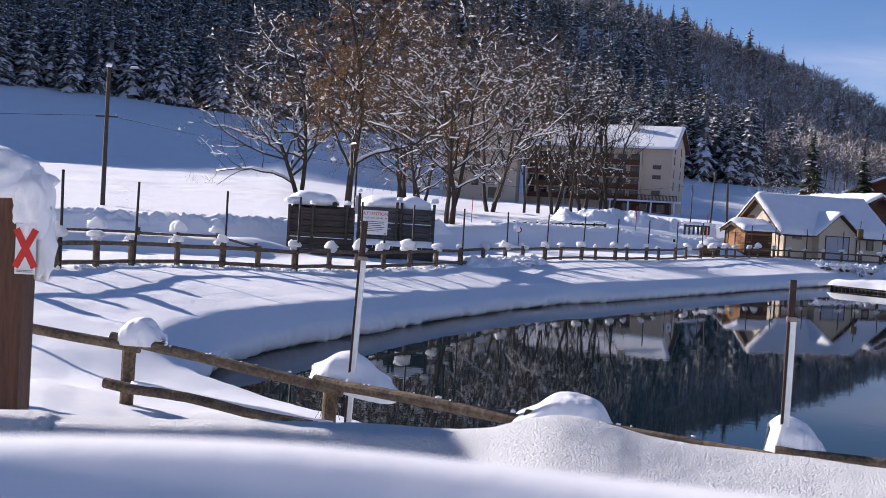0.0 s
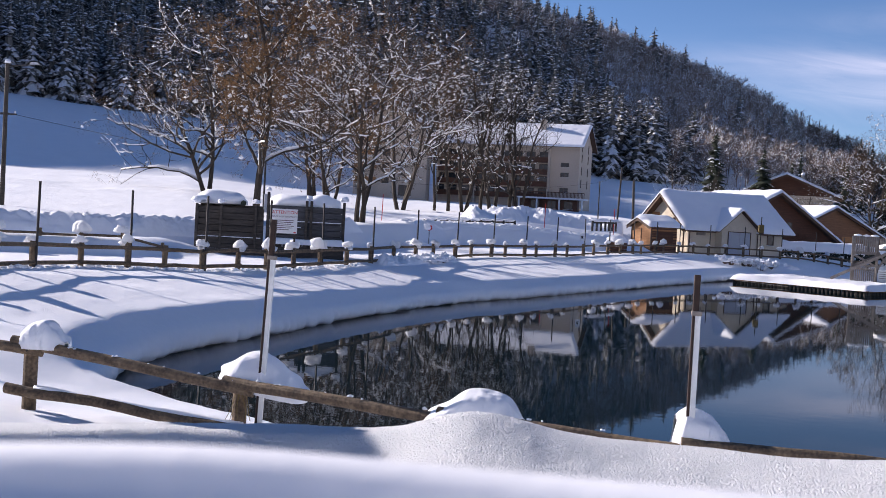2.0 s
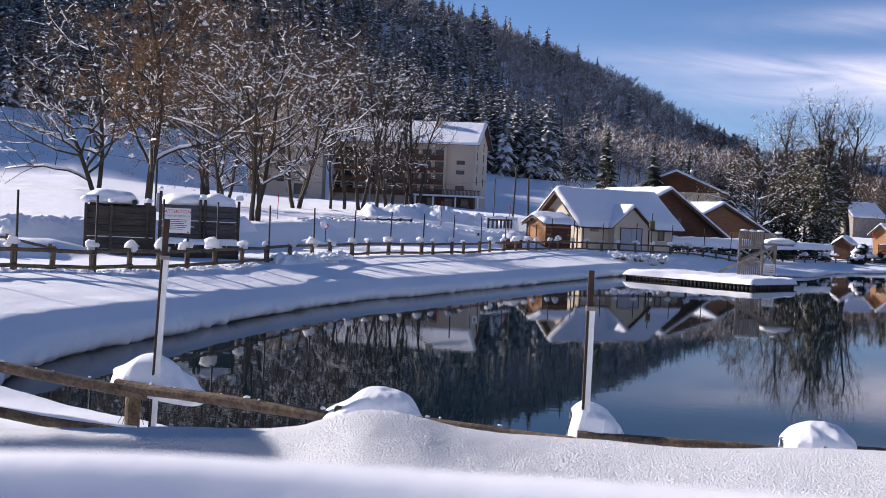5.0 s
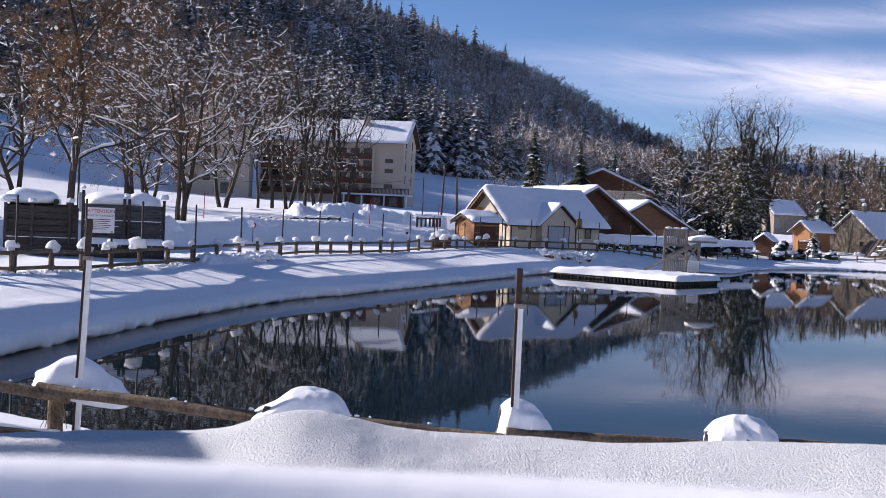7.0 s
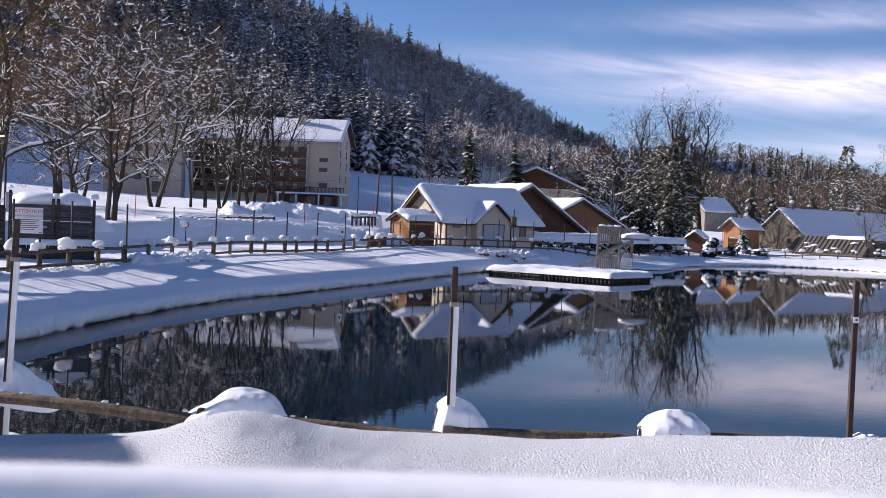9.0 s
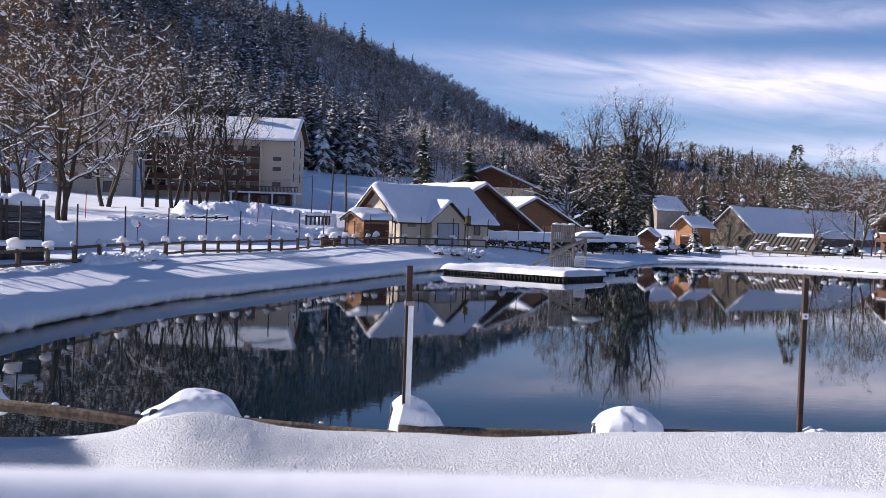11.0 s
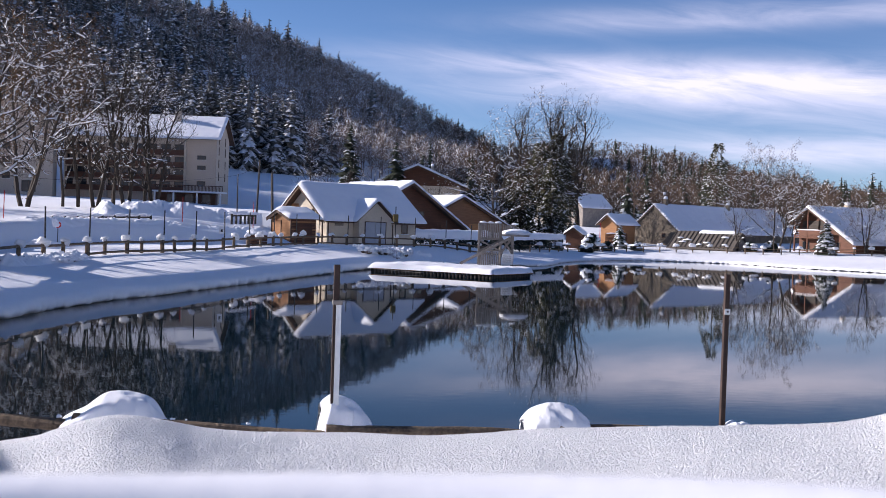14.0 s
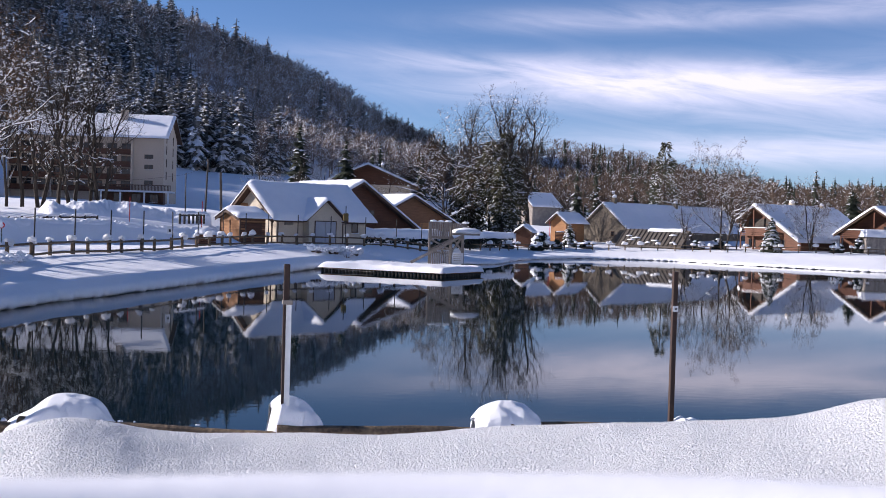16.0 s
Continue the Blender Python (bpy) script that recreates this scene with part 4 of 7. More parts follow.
v, f = snow_slab([(-1.1, 2.3), (0.2, 2.34), (1.65, 2.3)], -1.78, 1.82, 0.95, 91, 0.2)
mesh_ob("roof_snow", v, f, ROOFSNOW, boxy, "thick pillow of snow", smooth=True)
first_chalet = timber_chalet("timber_chalet", "reddish timber chalet with a balcony and a long snow roof", (80.4, 153.0, 1.6), 22, 16, 7.6, 2.6, 1.5, 4.3, 6.2, 31)
dish = part("satellite_dish", tubed((-1.40, 2.2, 2.75), (-1.52, 2.24, 2.79), 0.26, 0.34, n=14), SIGNWHITE, first_chalet, "white satellite dish")
timber_chalet("timber_chalet", "reddish timber chalet with a wide gable at the village edge", (93.4, 142.8, 1.7), 34, 12, 5.4, 5.0, 2.7, 2.7, 6.1, 33)
gable_house("honey_cabin", "small honey-coloured wooden cabin with a snowy roof", (52.0, 162.0, 2.5), 38, 5.0, 1.4, 1.4, 2.3, 2.3, 3.4, ORANGEWOOD, snow=0.3, over=0.5, snow_seed=35)
gable_house("pale_cottage", "pale cottage with a snowy roof further up the valley", (63.8, 240.5, 4.4), 60, 9, 4.2, 3.6, 4.4, 4.8, 6.9, CREAM, snow=0.4, snow_seed=36)
gable_house("pale_cottage", "grey cottage with patchy snow on its roof", (68.0, 237.8, 4.2), 26, 8, 3.2, 3.2, 4.4, 4.4, 6.9, GREYWOOD, snow=0.3, snow_seed=37)
gable_house("low_shed", "low dark red shed with a snowy roof by the hedge", (42.1, 146.6, 1.6), 62, 3.0, 1.0, 1.0, 1.5, 1.5, 2.2, REDWOOD, snow=0.3, over=0.25, gover=0.25, snow_seed=38, category="shed")


def garden_screen():
    e = thing("garden_screen", pose(48.6, 152.6, 1.5, 0, 0, -18), "brown board screen between posts in a snowy garden", "screen")
    for k in range(2):
        x = k * 1.45
        for q in range(9):
            part("board", boxed(x + 0.08, x + 1.37, -0.02, 0.02, 0.05 + q * 0.19, 0.22 + q * 0.19), CHALETWOOD, e)
        part("snow_line", blobbed((x + 0.7, 0, 1.8), (0.68, 0.12, 0.12), k + 5, 2, 0.3, 0.3), SNOW, e, "line of snow on top", True)
    for x in (0.0, 1.45, 2.9):
        part("post", boxed(x - 0.06, x + 0.06, -0.06, 0.06, -0.4, 1.9), CHALETWOOD, e)
    return e


garden_screen()


# ---- railings ----
def snow_hat(parent, p, s, seed, slab=False):
    """What the wind left on a post: an uneven lump hanging over to one side, or a wide flat slab."""
    rnd = random.Random(seed)
    bm = bmesh.new()
    a = rnd.uniform(0, 6.28)
    lx, ly = math.cos(a), math.sin(a)
    if slab:
        blob(bm, (p[0] + 0.1 * lx * s, p[1] + 0.1 * ly * s, p[2] - 0.02 * s), (0.34 * s * rnd.uniform(.8, 1.3), 0.27 * s, 0.24 * s * rnd.uniform(.8, 1.3)), seed, 2, 0.34, 0.35, 1.5)
        blob(bm, (p[0] - 0.18 * lx * s, p[1] - 0.12 * ly * s, p[2] + 0.02 * s), (0.2 * s, 0.2 * s, 0.2 * s), seed + 31, 2, 0.3, 0.5, 1.6)
    else:
        blob(bm, (p[0] + 0.03 * lx * s, p[1], p[2] + 0.04 * s), (0.16 * s * rnd.uniform(.8, 1.3), 0.15 * s, 0.13 * s * rnd.uniform(.7, 1.4)), seed, 2, 0.38, 0.35, 1.4)
        blob(bm, (p[0] + 0.14 * lx * s, p[1] - 0.04 * s, p[2] - 0.03 * s), (0.11 * s, 0.09 * s, 0.10 * s * rnd.uniform(.7, 1.4)), seed + 17, 2, 0.4, 0.7, 1.5)
    return part("snow_cap", bm, TWIGSNOW, parent, "uneven lump of fresh snow", True)


def rail_fence(line, step, post_h, rail_zs, name, label, pr=0.085, rr=0.06, cap=1.0, tall=0, tall_h=2.55, slab=False, stations=None, hats=0.78):
    pts = along(np.array(line, float), step)
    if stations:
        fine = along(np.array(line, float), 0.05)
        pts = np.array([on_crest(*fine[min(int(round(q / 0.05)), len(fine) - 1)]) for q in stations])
    e = thing(name, pose(pts[0][0], pts[0][1], gz(*pts[0])), label, "railing")
    o = e.matrix_world.translation
    zs = ground_z(pts[:, 0], pts[:, 1])
    P = [Vector((p[0], p[1], z)) - o for p, z in zip(pts, zs)]
    for i, p in enumerate(P):
        rnd = random.Random(i * 13 + 7)
        lean = Vector((rnd.uniform(-.03, .03), rnd.uniform(-.03, .03), post_h + rnd.uniform(-.04, .04)))
        q = part("post", tubed(p - Vector((0, 0, 0.3)), p + lean, pr, n=8), RAILWOOD, e)
        if cap and rnd.random() < hats:
            snow_hat(q, p + lean, cap * rnd.uniform(.55, 1.2), i + 3, slab)
        if i + 1 < len(P):
            for z in rail_zs:
                off = Vector((0.05, -0.07, 0))
                d = (P[i + 1] - p).normalized() * 0.14
                part("rail", tubed(p - d + off + Vector((0, 0, z + rnd.uniform(-.03, .03))), P[i + 1] + d + off + Vector((0, 0, z + rnd.uniform(-.03, .03))), rr, n=7, wob=0.02, seed=i, rings=3), RAILWOOD, e)
    if tall:
        for i in range(0, len(P), tall):
            rnd = random.Random(i)
            p = P[i] + Vector((0.1, 0.02, 0))
            pole = thing("marker_pole", pose(*(p + o)), "thin dark steel pole fixed to the railing", "pole", "marker poles along the pond")
            part("shaft", tubed((0, 0, -0.3), (rnd.uniform(-.05, .05), rnd.uniform(-.04, .04), tall_h), 0.042, n=7), STEEL, pole)
    return e


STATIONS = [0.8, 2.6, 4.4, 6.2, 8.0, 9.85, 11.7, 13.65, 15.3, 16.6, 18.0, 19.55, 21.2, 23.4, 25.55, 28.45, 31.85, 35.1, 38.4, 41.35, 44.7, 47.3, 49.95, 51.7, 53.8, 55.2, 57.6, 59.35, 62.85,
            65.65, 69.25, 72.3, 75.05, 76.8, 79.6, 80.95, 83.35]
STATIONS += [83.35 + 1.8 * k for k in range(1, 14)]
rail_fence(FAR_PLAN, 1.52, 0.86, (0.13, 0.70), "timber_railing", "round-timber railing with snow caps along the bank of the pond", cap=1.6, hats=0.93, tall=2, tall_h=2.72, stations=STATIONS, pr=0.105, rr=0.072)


# ---- the near railing, its poles and its snow ----
def near_railing():
    posts = [(-9.3, 11.2, 2.52), (-6.6, 11.78, 2.27), (-4.1, 11.85, 2.0), (-1.55, 11.1, 1.98), (0.85, 10.62, 1.97), (3.1, 10.68, 1.97), (5.3, 11.0, 1.90), (7.6, 11.7, 1.78)]
    e = thing("timber_railing", pose(posts[1][0], posts[1][1], 1.5), "weathered round-timber railing half buried in snow", "railing")
    o = e.matrix_world.translation
    P = [Vector(p) - o for p in posts]
    for i, p in enumerate(P):
        rnd = random.Random(i + 90)
        part("post", tubed((p.x, p.y + 0.10, -1.2), (p.x + 0.01, p.y + 0.10, p.z + 0.02), 0.082, n=12, wob=0.02, seed=i, rings=4), RAILWOOD, e)
        if i + 1 < len(P):
            q = P[i + 1]
            d = (q - p).normalized()
            a = p - d * 0.17 + Vector((0, 0, 0.015))
            b = q + d * 0.20 + Vector((0, -0.02, -0.055))
            part("rail", tubed(a, b, 0.066, 0.060, n=12, wob=0.03, seed=i + 4, rings=8), RAILWOOD, e)
            if i == 0:
                continue
            drop = 0.50
            a2 = p + Vector((-0.20, -0.06, -drop + (0.0 if i == 1 else 0)))
            b2 = q + Vector((0.1, -0.06, -drop))
            part("rail", tubed(a2, b2, 0.062, 0.058, n=12, wob=0.03, seed=i + 14, rings=8), RAILWOOD, e)
            lift = Vector((0, 0.02, 0.048))
            part("snow_line", tubed(a2.lerp(b2, 0.12) + lift, b2 + lift, 0.034, 0.040, n=8, wob=0.035, seed=i + 40, rings=14), SNOW, e, "line of snow on the lower rail", True)
    for i, (dx, dz) in enumerate(((-0.02, -0.03), (0.05, -0.06), (-0.1, -0.04))):
        part("bolt", tubed((P[1].x + dx, P[1].y - 0.07, P[1].z + dz), (P[1].x + dx, P[1].y - 0.082, P[1].z + dz), 0.012, n=6), STEEL, e)
    bm = bmesh.new()
    for k in range(5):
        a = Vector((P[2].x + 0.02 + 0.018 * k, P[2].y - 0.03, P[2].z - 0.06))
        for q in range(5):
            b = a + Vector((0.012 * math.sin(k * 2.1 + q) + 0.012 * (k - 2), -0.012, -0.065))
            tube(bm, a, b, 0.004, n=4)
            a = b
    part("straw_tie", bm, STRAW, e, "loose end of straw cord")
    return e


def cap_mound(name, xs, y, z, h, profile, seed, depth=0.30, tilt=0.0, label="rounded heap of fresh snow lying on the railing"):
    """A pillow of snow on a rail between two x; profile gives its height along the way, each cross-section is a dome."""
    x0, x1 = xs
    prof = np.array(profile, float)
    n, m = 44, 22
    s = np.linspace(0, 1, n)
    hz = np.interp(s, np.linspace(0, 1, len(prof)), prof)
    hz = np.convolve(np.pad(hz, 1, mode="edge"), np.ones(3) / 3, mode="valid") * h
    wy = depth * np.sqrt(np.clip(1 - np.abs(2 * s - 1) ** 5, 0.02, 1))
    a = np.linspace(0, math.pi, m)
    S, A = np.meshgrid(s, a, indexing="ij")
    c = np.cos(A)
    dome = np.sin(A) ** 0.62
    nzv = fbm(S * 4 + seed, c * 2, seed, 3)
    X = x0 + (x1 - x0) * S + 0.03 * nzv
    Y = c * wy[:, None] * (1 + 0.12 * nzv)
    Z = dome * hz[:, None] * (1 + 0.07 * nzv) - 0.05 * (1 - dome) - 0.03
    v = np.stack([X - (x0 + x1) / 2, Y, Z], -1).reshape(-1, 3)
    i, j = np.meshgrid(np.arange(n - 1), np.arange(m - 1), indexing="ij")
    q = (i * m + j).ravel()
    f = np.stack([q, q + 1, q + m + 1, q + m], 1).tolist()
    f += [tuple(range(m)), tuple((n - 1) * m + k for k in range(m - 1, -1, -1))]
    f += [tuple([k * m for k in range(n)] + [k * m + m - 1 for k in range(n - 1, -1, -1)])]
    ob = mesh_ob(name, v, f, CRUST, smooth=True)
    ob.matrix_world = pose((x0 + x1) / 2, y, z, 0, tilt, 0)
    return tagged(ob, label, "snow cap", "caps of snow on the railing")


def near_pole(x, y, z0, z1, band, lean):
    e = thing("net_pole", pose(x, y, z0, 0, lean, 0), "slim brown steel pole with a white strip beside the railing", "pole", "poles on the railing")
    h = z1 - z0
    if band:
        part("shaft", boxed(-0.028, 0.030, -0.025, 0.025, h - band, h, bevel=0.004), RUST, e)
        part("back_rail", boxed(-0.028, -0.002, -0.025, 0.025, 0, h - band, bevel=0.003), RUST, e)
        part("strip", boxed(-0.0015, 0.052, -0.02, 0.02, 0.0, h - band, bevel=0.003), WHITEPAINT, e, "white reflective strip")
        part("clip", boxed(-0.036, 0.062, -0.034, 0.034, h - band - 0.025, h - band + 0.02, bevel=0.004), GREYWOOD, e)
    else:
        part("shaft", boxed(-0.028, 0.024, -0.025, 0.025, 0, h, bevel=0.004), RUST, e)
        part("tag", boxed(-0.03, 0.03, -0.03, -0.026, h - 0.42, h - 0.36), SIGNWHITE, e, "small white tag")
        part("dot", tubed((0.002, -0.031, h - 0.39), (0.002, -0.0335, h - 0.39), 0.012, n=8), STEEL, e)
    return e


near_railing()


def crumbs(spots, seed, label):
    """Small lumps of snow scattered along a line."""
    rnd = random.Random(seed)
    bm = bmesh.new()
    for x, y, z, s in spots:
        blob(bm, (x, y, z), (s * rnd.uniform(.7, 1.6), s, s * rnd.uniform(.5, .9)), rnd.randint(0, 999), 1, 0.3, 0.4)
    ob = part("snow_crumbs", bm, CRUST, None, "", True)
    return tagged(ob, label, "snow", kind="stuff")


rc = random.Random(31)
spots = []
for a, b, n in (((-6.6, 11.78, 2.335), (-4.1, 11.85, 2.03), 13), ((-4.1, 11.85, 2.07), (-1.55, 11.1, 2.0), 11), ((-1.55, 11.1, 2.05), (0.85, 10.62, 1.99), 6)):
    for k in range(n):
        q = rc.random() ** 1.4
        spots.append((a[0] + (b[0] - a[0]) * q, a[1] + (b[1] - a[1]) * q + rc.uniform(-.03, .03), a[2] + (b[2] - a[2]) * q, rc.uniform(.008, .03)))
crumbs(spots, 5, "crumbs of snow lying on the rails")
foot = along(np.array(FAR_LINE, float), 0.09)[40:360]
fz = ground_z(foot[:, 0], foot[:, 1])
spots = [(p[0] + rc.gauss(0.15, 0.22), p[1] + rc.gauss(-0.15, 0.22), z + 0.01, rc.uniform(.03, .11)) for p, z in zip(foot, fz) if rc.random() < 0.8]
crumbs(spots, 6, "broken lumps of snow along the foot of the railing")
cap_mound("snow_drift", (-6.72, -6.18), 11.92, 2.31, 0.27, (0.25, 0.75, 0.95, 1.0, 0.92, 0.55, 0.1), 3, 0.24)
cap_mound("snow_drift", (-4.42, -3.34), 12.22, 1.97, 0.36, (0.3, 0.55, 0.95, 1.0, 0.97, 0.8, 0.55, 0.3, 0.1), 5, 0.34, 11)
cap_mound("snow_drift", (-1.88, -0.86), 11.32, 1.95, 0.31, (0.08, 0.30, 0.42, 0.55, 0.80, 0.98, 1.0, 1.0, 0.98, 0.96, 0.92, 0.52, 0.10), 9, 0.36, 0)
cap_mound("snow_drift", (0.61, 1.15), 10.84, 1.98, 0.33, (0.75, 1.0, 0.98, 0.92, 0.82, 0.68, 0.48, 0.12), 12, 0.26, 8)
cap_mound("snow_drift", (2.66, 3.36), 10.90, 2.0, 0.24, (0.3, 0.8, 1.0, 1.0, 0.97, 0.75, 0.3), 17, 0.30)
cap_mound("snow_drift", (4.88, 5.15), 11.0, 1.98, 0.08, (0.3, 1.0, 0.5, 0.8, 0.2), 21, 0.14)
near_pole(-3.87, 11.92, 1.5, 3.85, 0.42, 2.0)
near_pole(0.745, 10.70, 1.5, 3.57, 0.36, 0)
near_pole(4.85, 11.02, 1.5, 3.56, 0, 0)


def trail_post():
    e = thing("trail_post", pose(-3.46, 4.89, 2.82, 0, 0, 22) @ Matrix.Scale(1.18, 4), "dark brown square timber post under a heavy cap of snow", "post")
    part("shaft", boxed(-0.13, 0.13, -0.13, 0.13, -0.6, 0.965, bevel=0.012), POSTWOOD, e)
    for z, s in ((0.42, 3), (0.75, 5)):
        part("bolt", tubed((-0.03, -0.131, z), (-0.03, -0.142, z), 0.016, n=8), STEEL, e)
    pl = part("plate", boxed(0.098, 0.180, -0.140, -0.1345, 0.64, 0.85, bevel=0.002), SIGNWHITE, e, "white metal plate with a red cross")
    for a, k in ((26, 0.0), (-26, 0.001)):
        m = Matrix.Translation((0.139, -0.1415 - k, 0.747)) @ Matrix.Rotation(radians(a), 4, "Y")
        part("cross_bar", boxed(-0.014, 0.014, -0.001, 0.001, -0.088, 0.088, m=m), REDPAINT, pl, "red painted bar")
    for k in range(2):
        part("caption_bar", boxed(0.106, 0.171, -0.1415, -0.1405, 0.654 - k * 0.006, 0.657 - k * 0.006), GREYWOOD, pl)
    bm = blobbed((-0.03, 0.0, 1.01), (0.225, 0.22, 0.145), 4, 4, 0.16, 0.35, 2.2)
    part("snow_cap", bm, CRUST, e, "thick cap of snow", True)
    bm = blobbed((0.135, -0.04, 0.92), (0.095, 0.12, 0.17), 8, 4, 0.18, 0.9, 2.3)
    blob(bm, (0.195, -0.04, 0.76), (0.042, 0.06, 0.16), 15, 3, 0.3, 0.95, 2.6)
    part("snow_tongue", bm, CRUST, e, "tongue of snow hanging down one side", True)
    return e


trail_post()


# ---- timber enclosure and its sign ----
def plank_wall(e, a, b, z0, z1, rows, seed, wood=DARKWOOD):
    a, b = Vector((*a, 0)), Vector((*b, 0))
    d = b - a
    L = d.length
    m = Matrix.Translation(a - e.matrix_world.translation * Vector((1, 1, 0)).length * 0) @ Matrix.Rotation(math.atan2(d.y, d.x), 4, "Z")
    m = Matrix.Translation(Vector((-e.matrix_world.translation.x, -e.matrix_world.translation.y, -e.matrix_world.translation.z))) @ m
    h = (z1 - z0) / rows
    rnd = random.Random(seed)
    for k in range(rows):
        y = rnd.uniform(-0.012, 0.012)
        part("plank", boxed(0, L, -0.03 + y, 0.03 + y, z0 + k * h + 0.012, z0 + (k + 1) * h - 0.010, bevel=0.008, m=m), wood, e)
    return m, L


def enclosure():
    e = thing("timber_enclosure", pose(-15.2, 46.5, 1.6), "dark plank enclosure topped with pillows of snow", "enclosure")
    m, L = plank_wall(e, (-17.95, 45.6), (-15.25, 46.5), 1.75, 3.85, 8, 1)
    m2, L2 = plank_wall(e, (-15.15, 46.55), (-11.95, 47.5), 1.75, 4.05, 9, 2, GREYPLANK)
    plank_wall(e, (-17.95, 45.6), (-18.6, 48.0), 1.75, 3.9, 8, 3)
    plank_wall(e, (-11.95, 47.5), (-12.6, 49.8), 1.75, 4.0, 8, 4)
    back = bmesh.new()
    box(back, 0.1, L - 0.05, 0.9, 2.3, 1.7, 3.95, m=m)
    part("bin_housing", back, DARKWOOD, e, "dark box behind the planks")
    back = bmesh.new()
    box(back, 0.1, L2 - 0.1, 0.5, 2.2, 1.7, 4.0, m=m2)
    part("bin_housing", back, DARKWOOD, e, "dark box behind the planks")
    for mm, x, z in ((m, 0.0, 3.95), (m, 1.02, 3.95), (m, L - 0.35, 4.0), (m2, 0.06, 4.6), (m2, 1.72, 4.3), (m2, 1.92, 4.3), (m2, L2, 4.3)):
        part("post", boxed(x - 0.06, x + 0.06, -0.13, -0.03, 1.3, z, bevel=0.01, m=mm), DARKWOOD, e)
    # the darker skirt below
    part("skirt", boxed(-0.2, L + 0.1, -0.10, -0.04, 1.2, 2.05, m=m), DARKWOOD, e)
    part("skirt", boxed(-0.05, L2 + 0.05, -0.10, -0.04, 1.2, 2.35, m=m2), DARKWOOD, e)
    for k, (mm, x, y, sx, sz) in enumerate(((m, 1.0, 1.2, 1.15, 0.48), (m2, 1.1, 0.9, 1.05, 0.46), (m2, 2.4, 0.9, 0.85, 0.46), (m, 0.15, 0.6, 0.3, 0.2))):
        c = mm @ Vector((x, y, 4.12))
        part("snow_pillow", blobbed(c, (sx, 0.8, sz), k + 30, 3, 0.12, 0.3, 1.6), SNOW, e, "thick pillow of snow", True)
    for mm, x, z, s in ((m, 0.0, 3.97, 1), (m, 1.02, 3.97, 0.9), (m, L - 0.35, 4.02, 1), (m2, 0.06, 4.62, 0.7), (m2, L2, 4.32, 1.1), (m2, 1.82, 4.32, 0.9)):
        c = mm @ Vector((x, -0.08, z))
        part("snow_cap", blobbed(c + Vector((0, 0, 0.08)), (0.18 * s, 0.16 * s, 0.15 * s), int(x * 9) + 3, 2, 0.25, 0.3), SNOW, e, "rounded cap of fresh snow")
    v, f = snow_slab([(-0.34, 2.36), (-0.2, 2.40), (-0.05, 2.40)], 0.0, L2 + 0.05, 0.30, 77, 0.09)
    band = mesh_ob("snow_band", v, f, SNOW, e, "band of snow lying along the lower boards", smooth=True)
    band.matrix_basis = m2
    for k in range(7):
        part("icicle", tubed(m2 @ Vector((0.3 + k * 0.43, -0.30, 2.38)), m2 @ Vector((0.3 + k * 0.43, -0.30, 2.28 - 0.04 * (k % 3))), 0.02, 0.005, n=5), SNOW, e)
    for mm, ll, z in ((m, L, 2.02), (m, L, 2.55), (m2, 1.6, 3.1), (m2, L2, 3.36)):
        part("snow_line", boxed(0.05, ll - 0.1, -0.055, -0.022, z, z + 0.035, bevel=0.01, m=mm), SNOW, e, "thin line of snow on a plank edge")
    part("reel", tubed(m @ Vector((1.95, 0.25, 4.05)), m @ Vector((1.95, 0.4, 4.05)), 0.12, n=12), HEDGE, e, "green hose reel")
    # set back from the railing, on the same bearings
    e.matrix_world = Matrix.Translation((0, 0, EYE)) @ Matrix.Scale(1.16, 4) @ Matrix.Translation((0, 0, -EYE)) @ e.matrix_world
    return e


enclosure()


def letters(text, size, material, parent, m, name="lettering"):
    cu = bpy.data.curves.new(name, "FONT")
    cu.body = text
    cu.size = size
    cu.align_x = "CENTER"
    cu.extrude = 0.004
    tmp = bpy.data.objects.new(name, cu)
    scene.collection.objects.link(tmp)
    me = bpy.data.meshes.new_from_object(tmp.evaluated_get(bpy.context.evaluated_depsgraph_get()))
    bpy.data.objects.remove(tmp)
    me.materials.clear()
    me.materials.append(material)
    ob = new(name, me)
    ob.parent = parent
    ob.matrix_basis = m
    return ob


def beach_sign():
    e = thing("warning_sign", pose(-13.55, 43.95, 2.90, 0, 0, 17), "white board with a printed bathing warning on two posts", "sign")
    p = part("board", boxed(-0.54, 0.54, -0.02, 0.02, 0, 1.0, bevel=0.006), SIGNWHITE, e)
    up = Matrix.Rotation(radians(90), 4, "X")
    letters("ATTENTION", 0.185, REDPAINT, p, Matrix.Translation((0.02, -0.026, 0.80)) @ up)
    letters("PLAGE NON SURVEILLEE", 0.092, INK, p, Matrix.Translation((0, -0.026, 0.655)) @ up)
    for k in range(6):
        w = (0.44, 0.47, 0.40, 0.46, 0.42, 0.30)[k]
        part("text_bar", boxed(-w, w * (0.9 - 0.1 * (k % 3)), -0.024, -0.0205, 0.52 - k * 0.075, 0.545 - k * 0.075), INK, p, "line of small print")
    part("stamp", boxed(0.40, 0.50, -0.024, -0.0205, 0.03, 0.075), REDPAINT, p, "small red mark")
    for x in (-0.45, 0.45):
        part("post", boxed(x - 0.04, x + 0.04, 0.021, 0.10, -1.5, 0.9), DARKWOOD, e)
    return e


beach_sign()


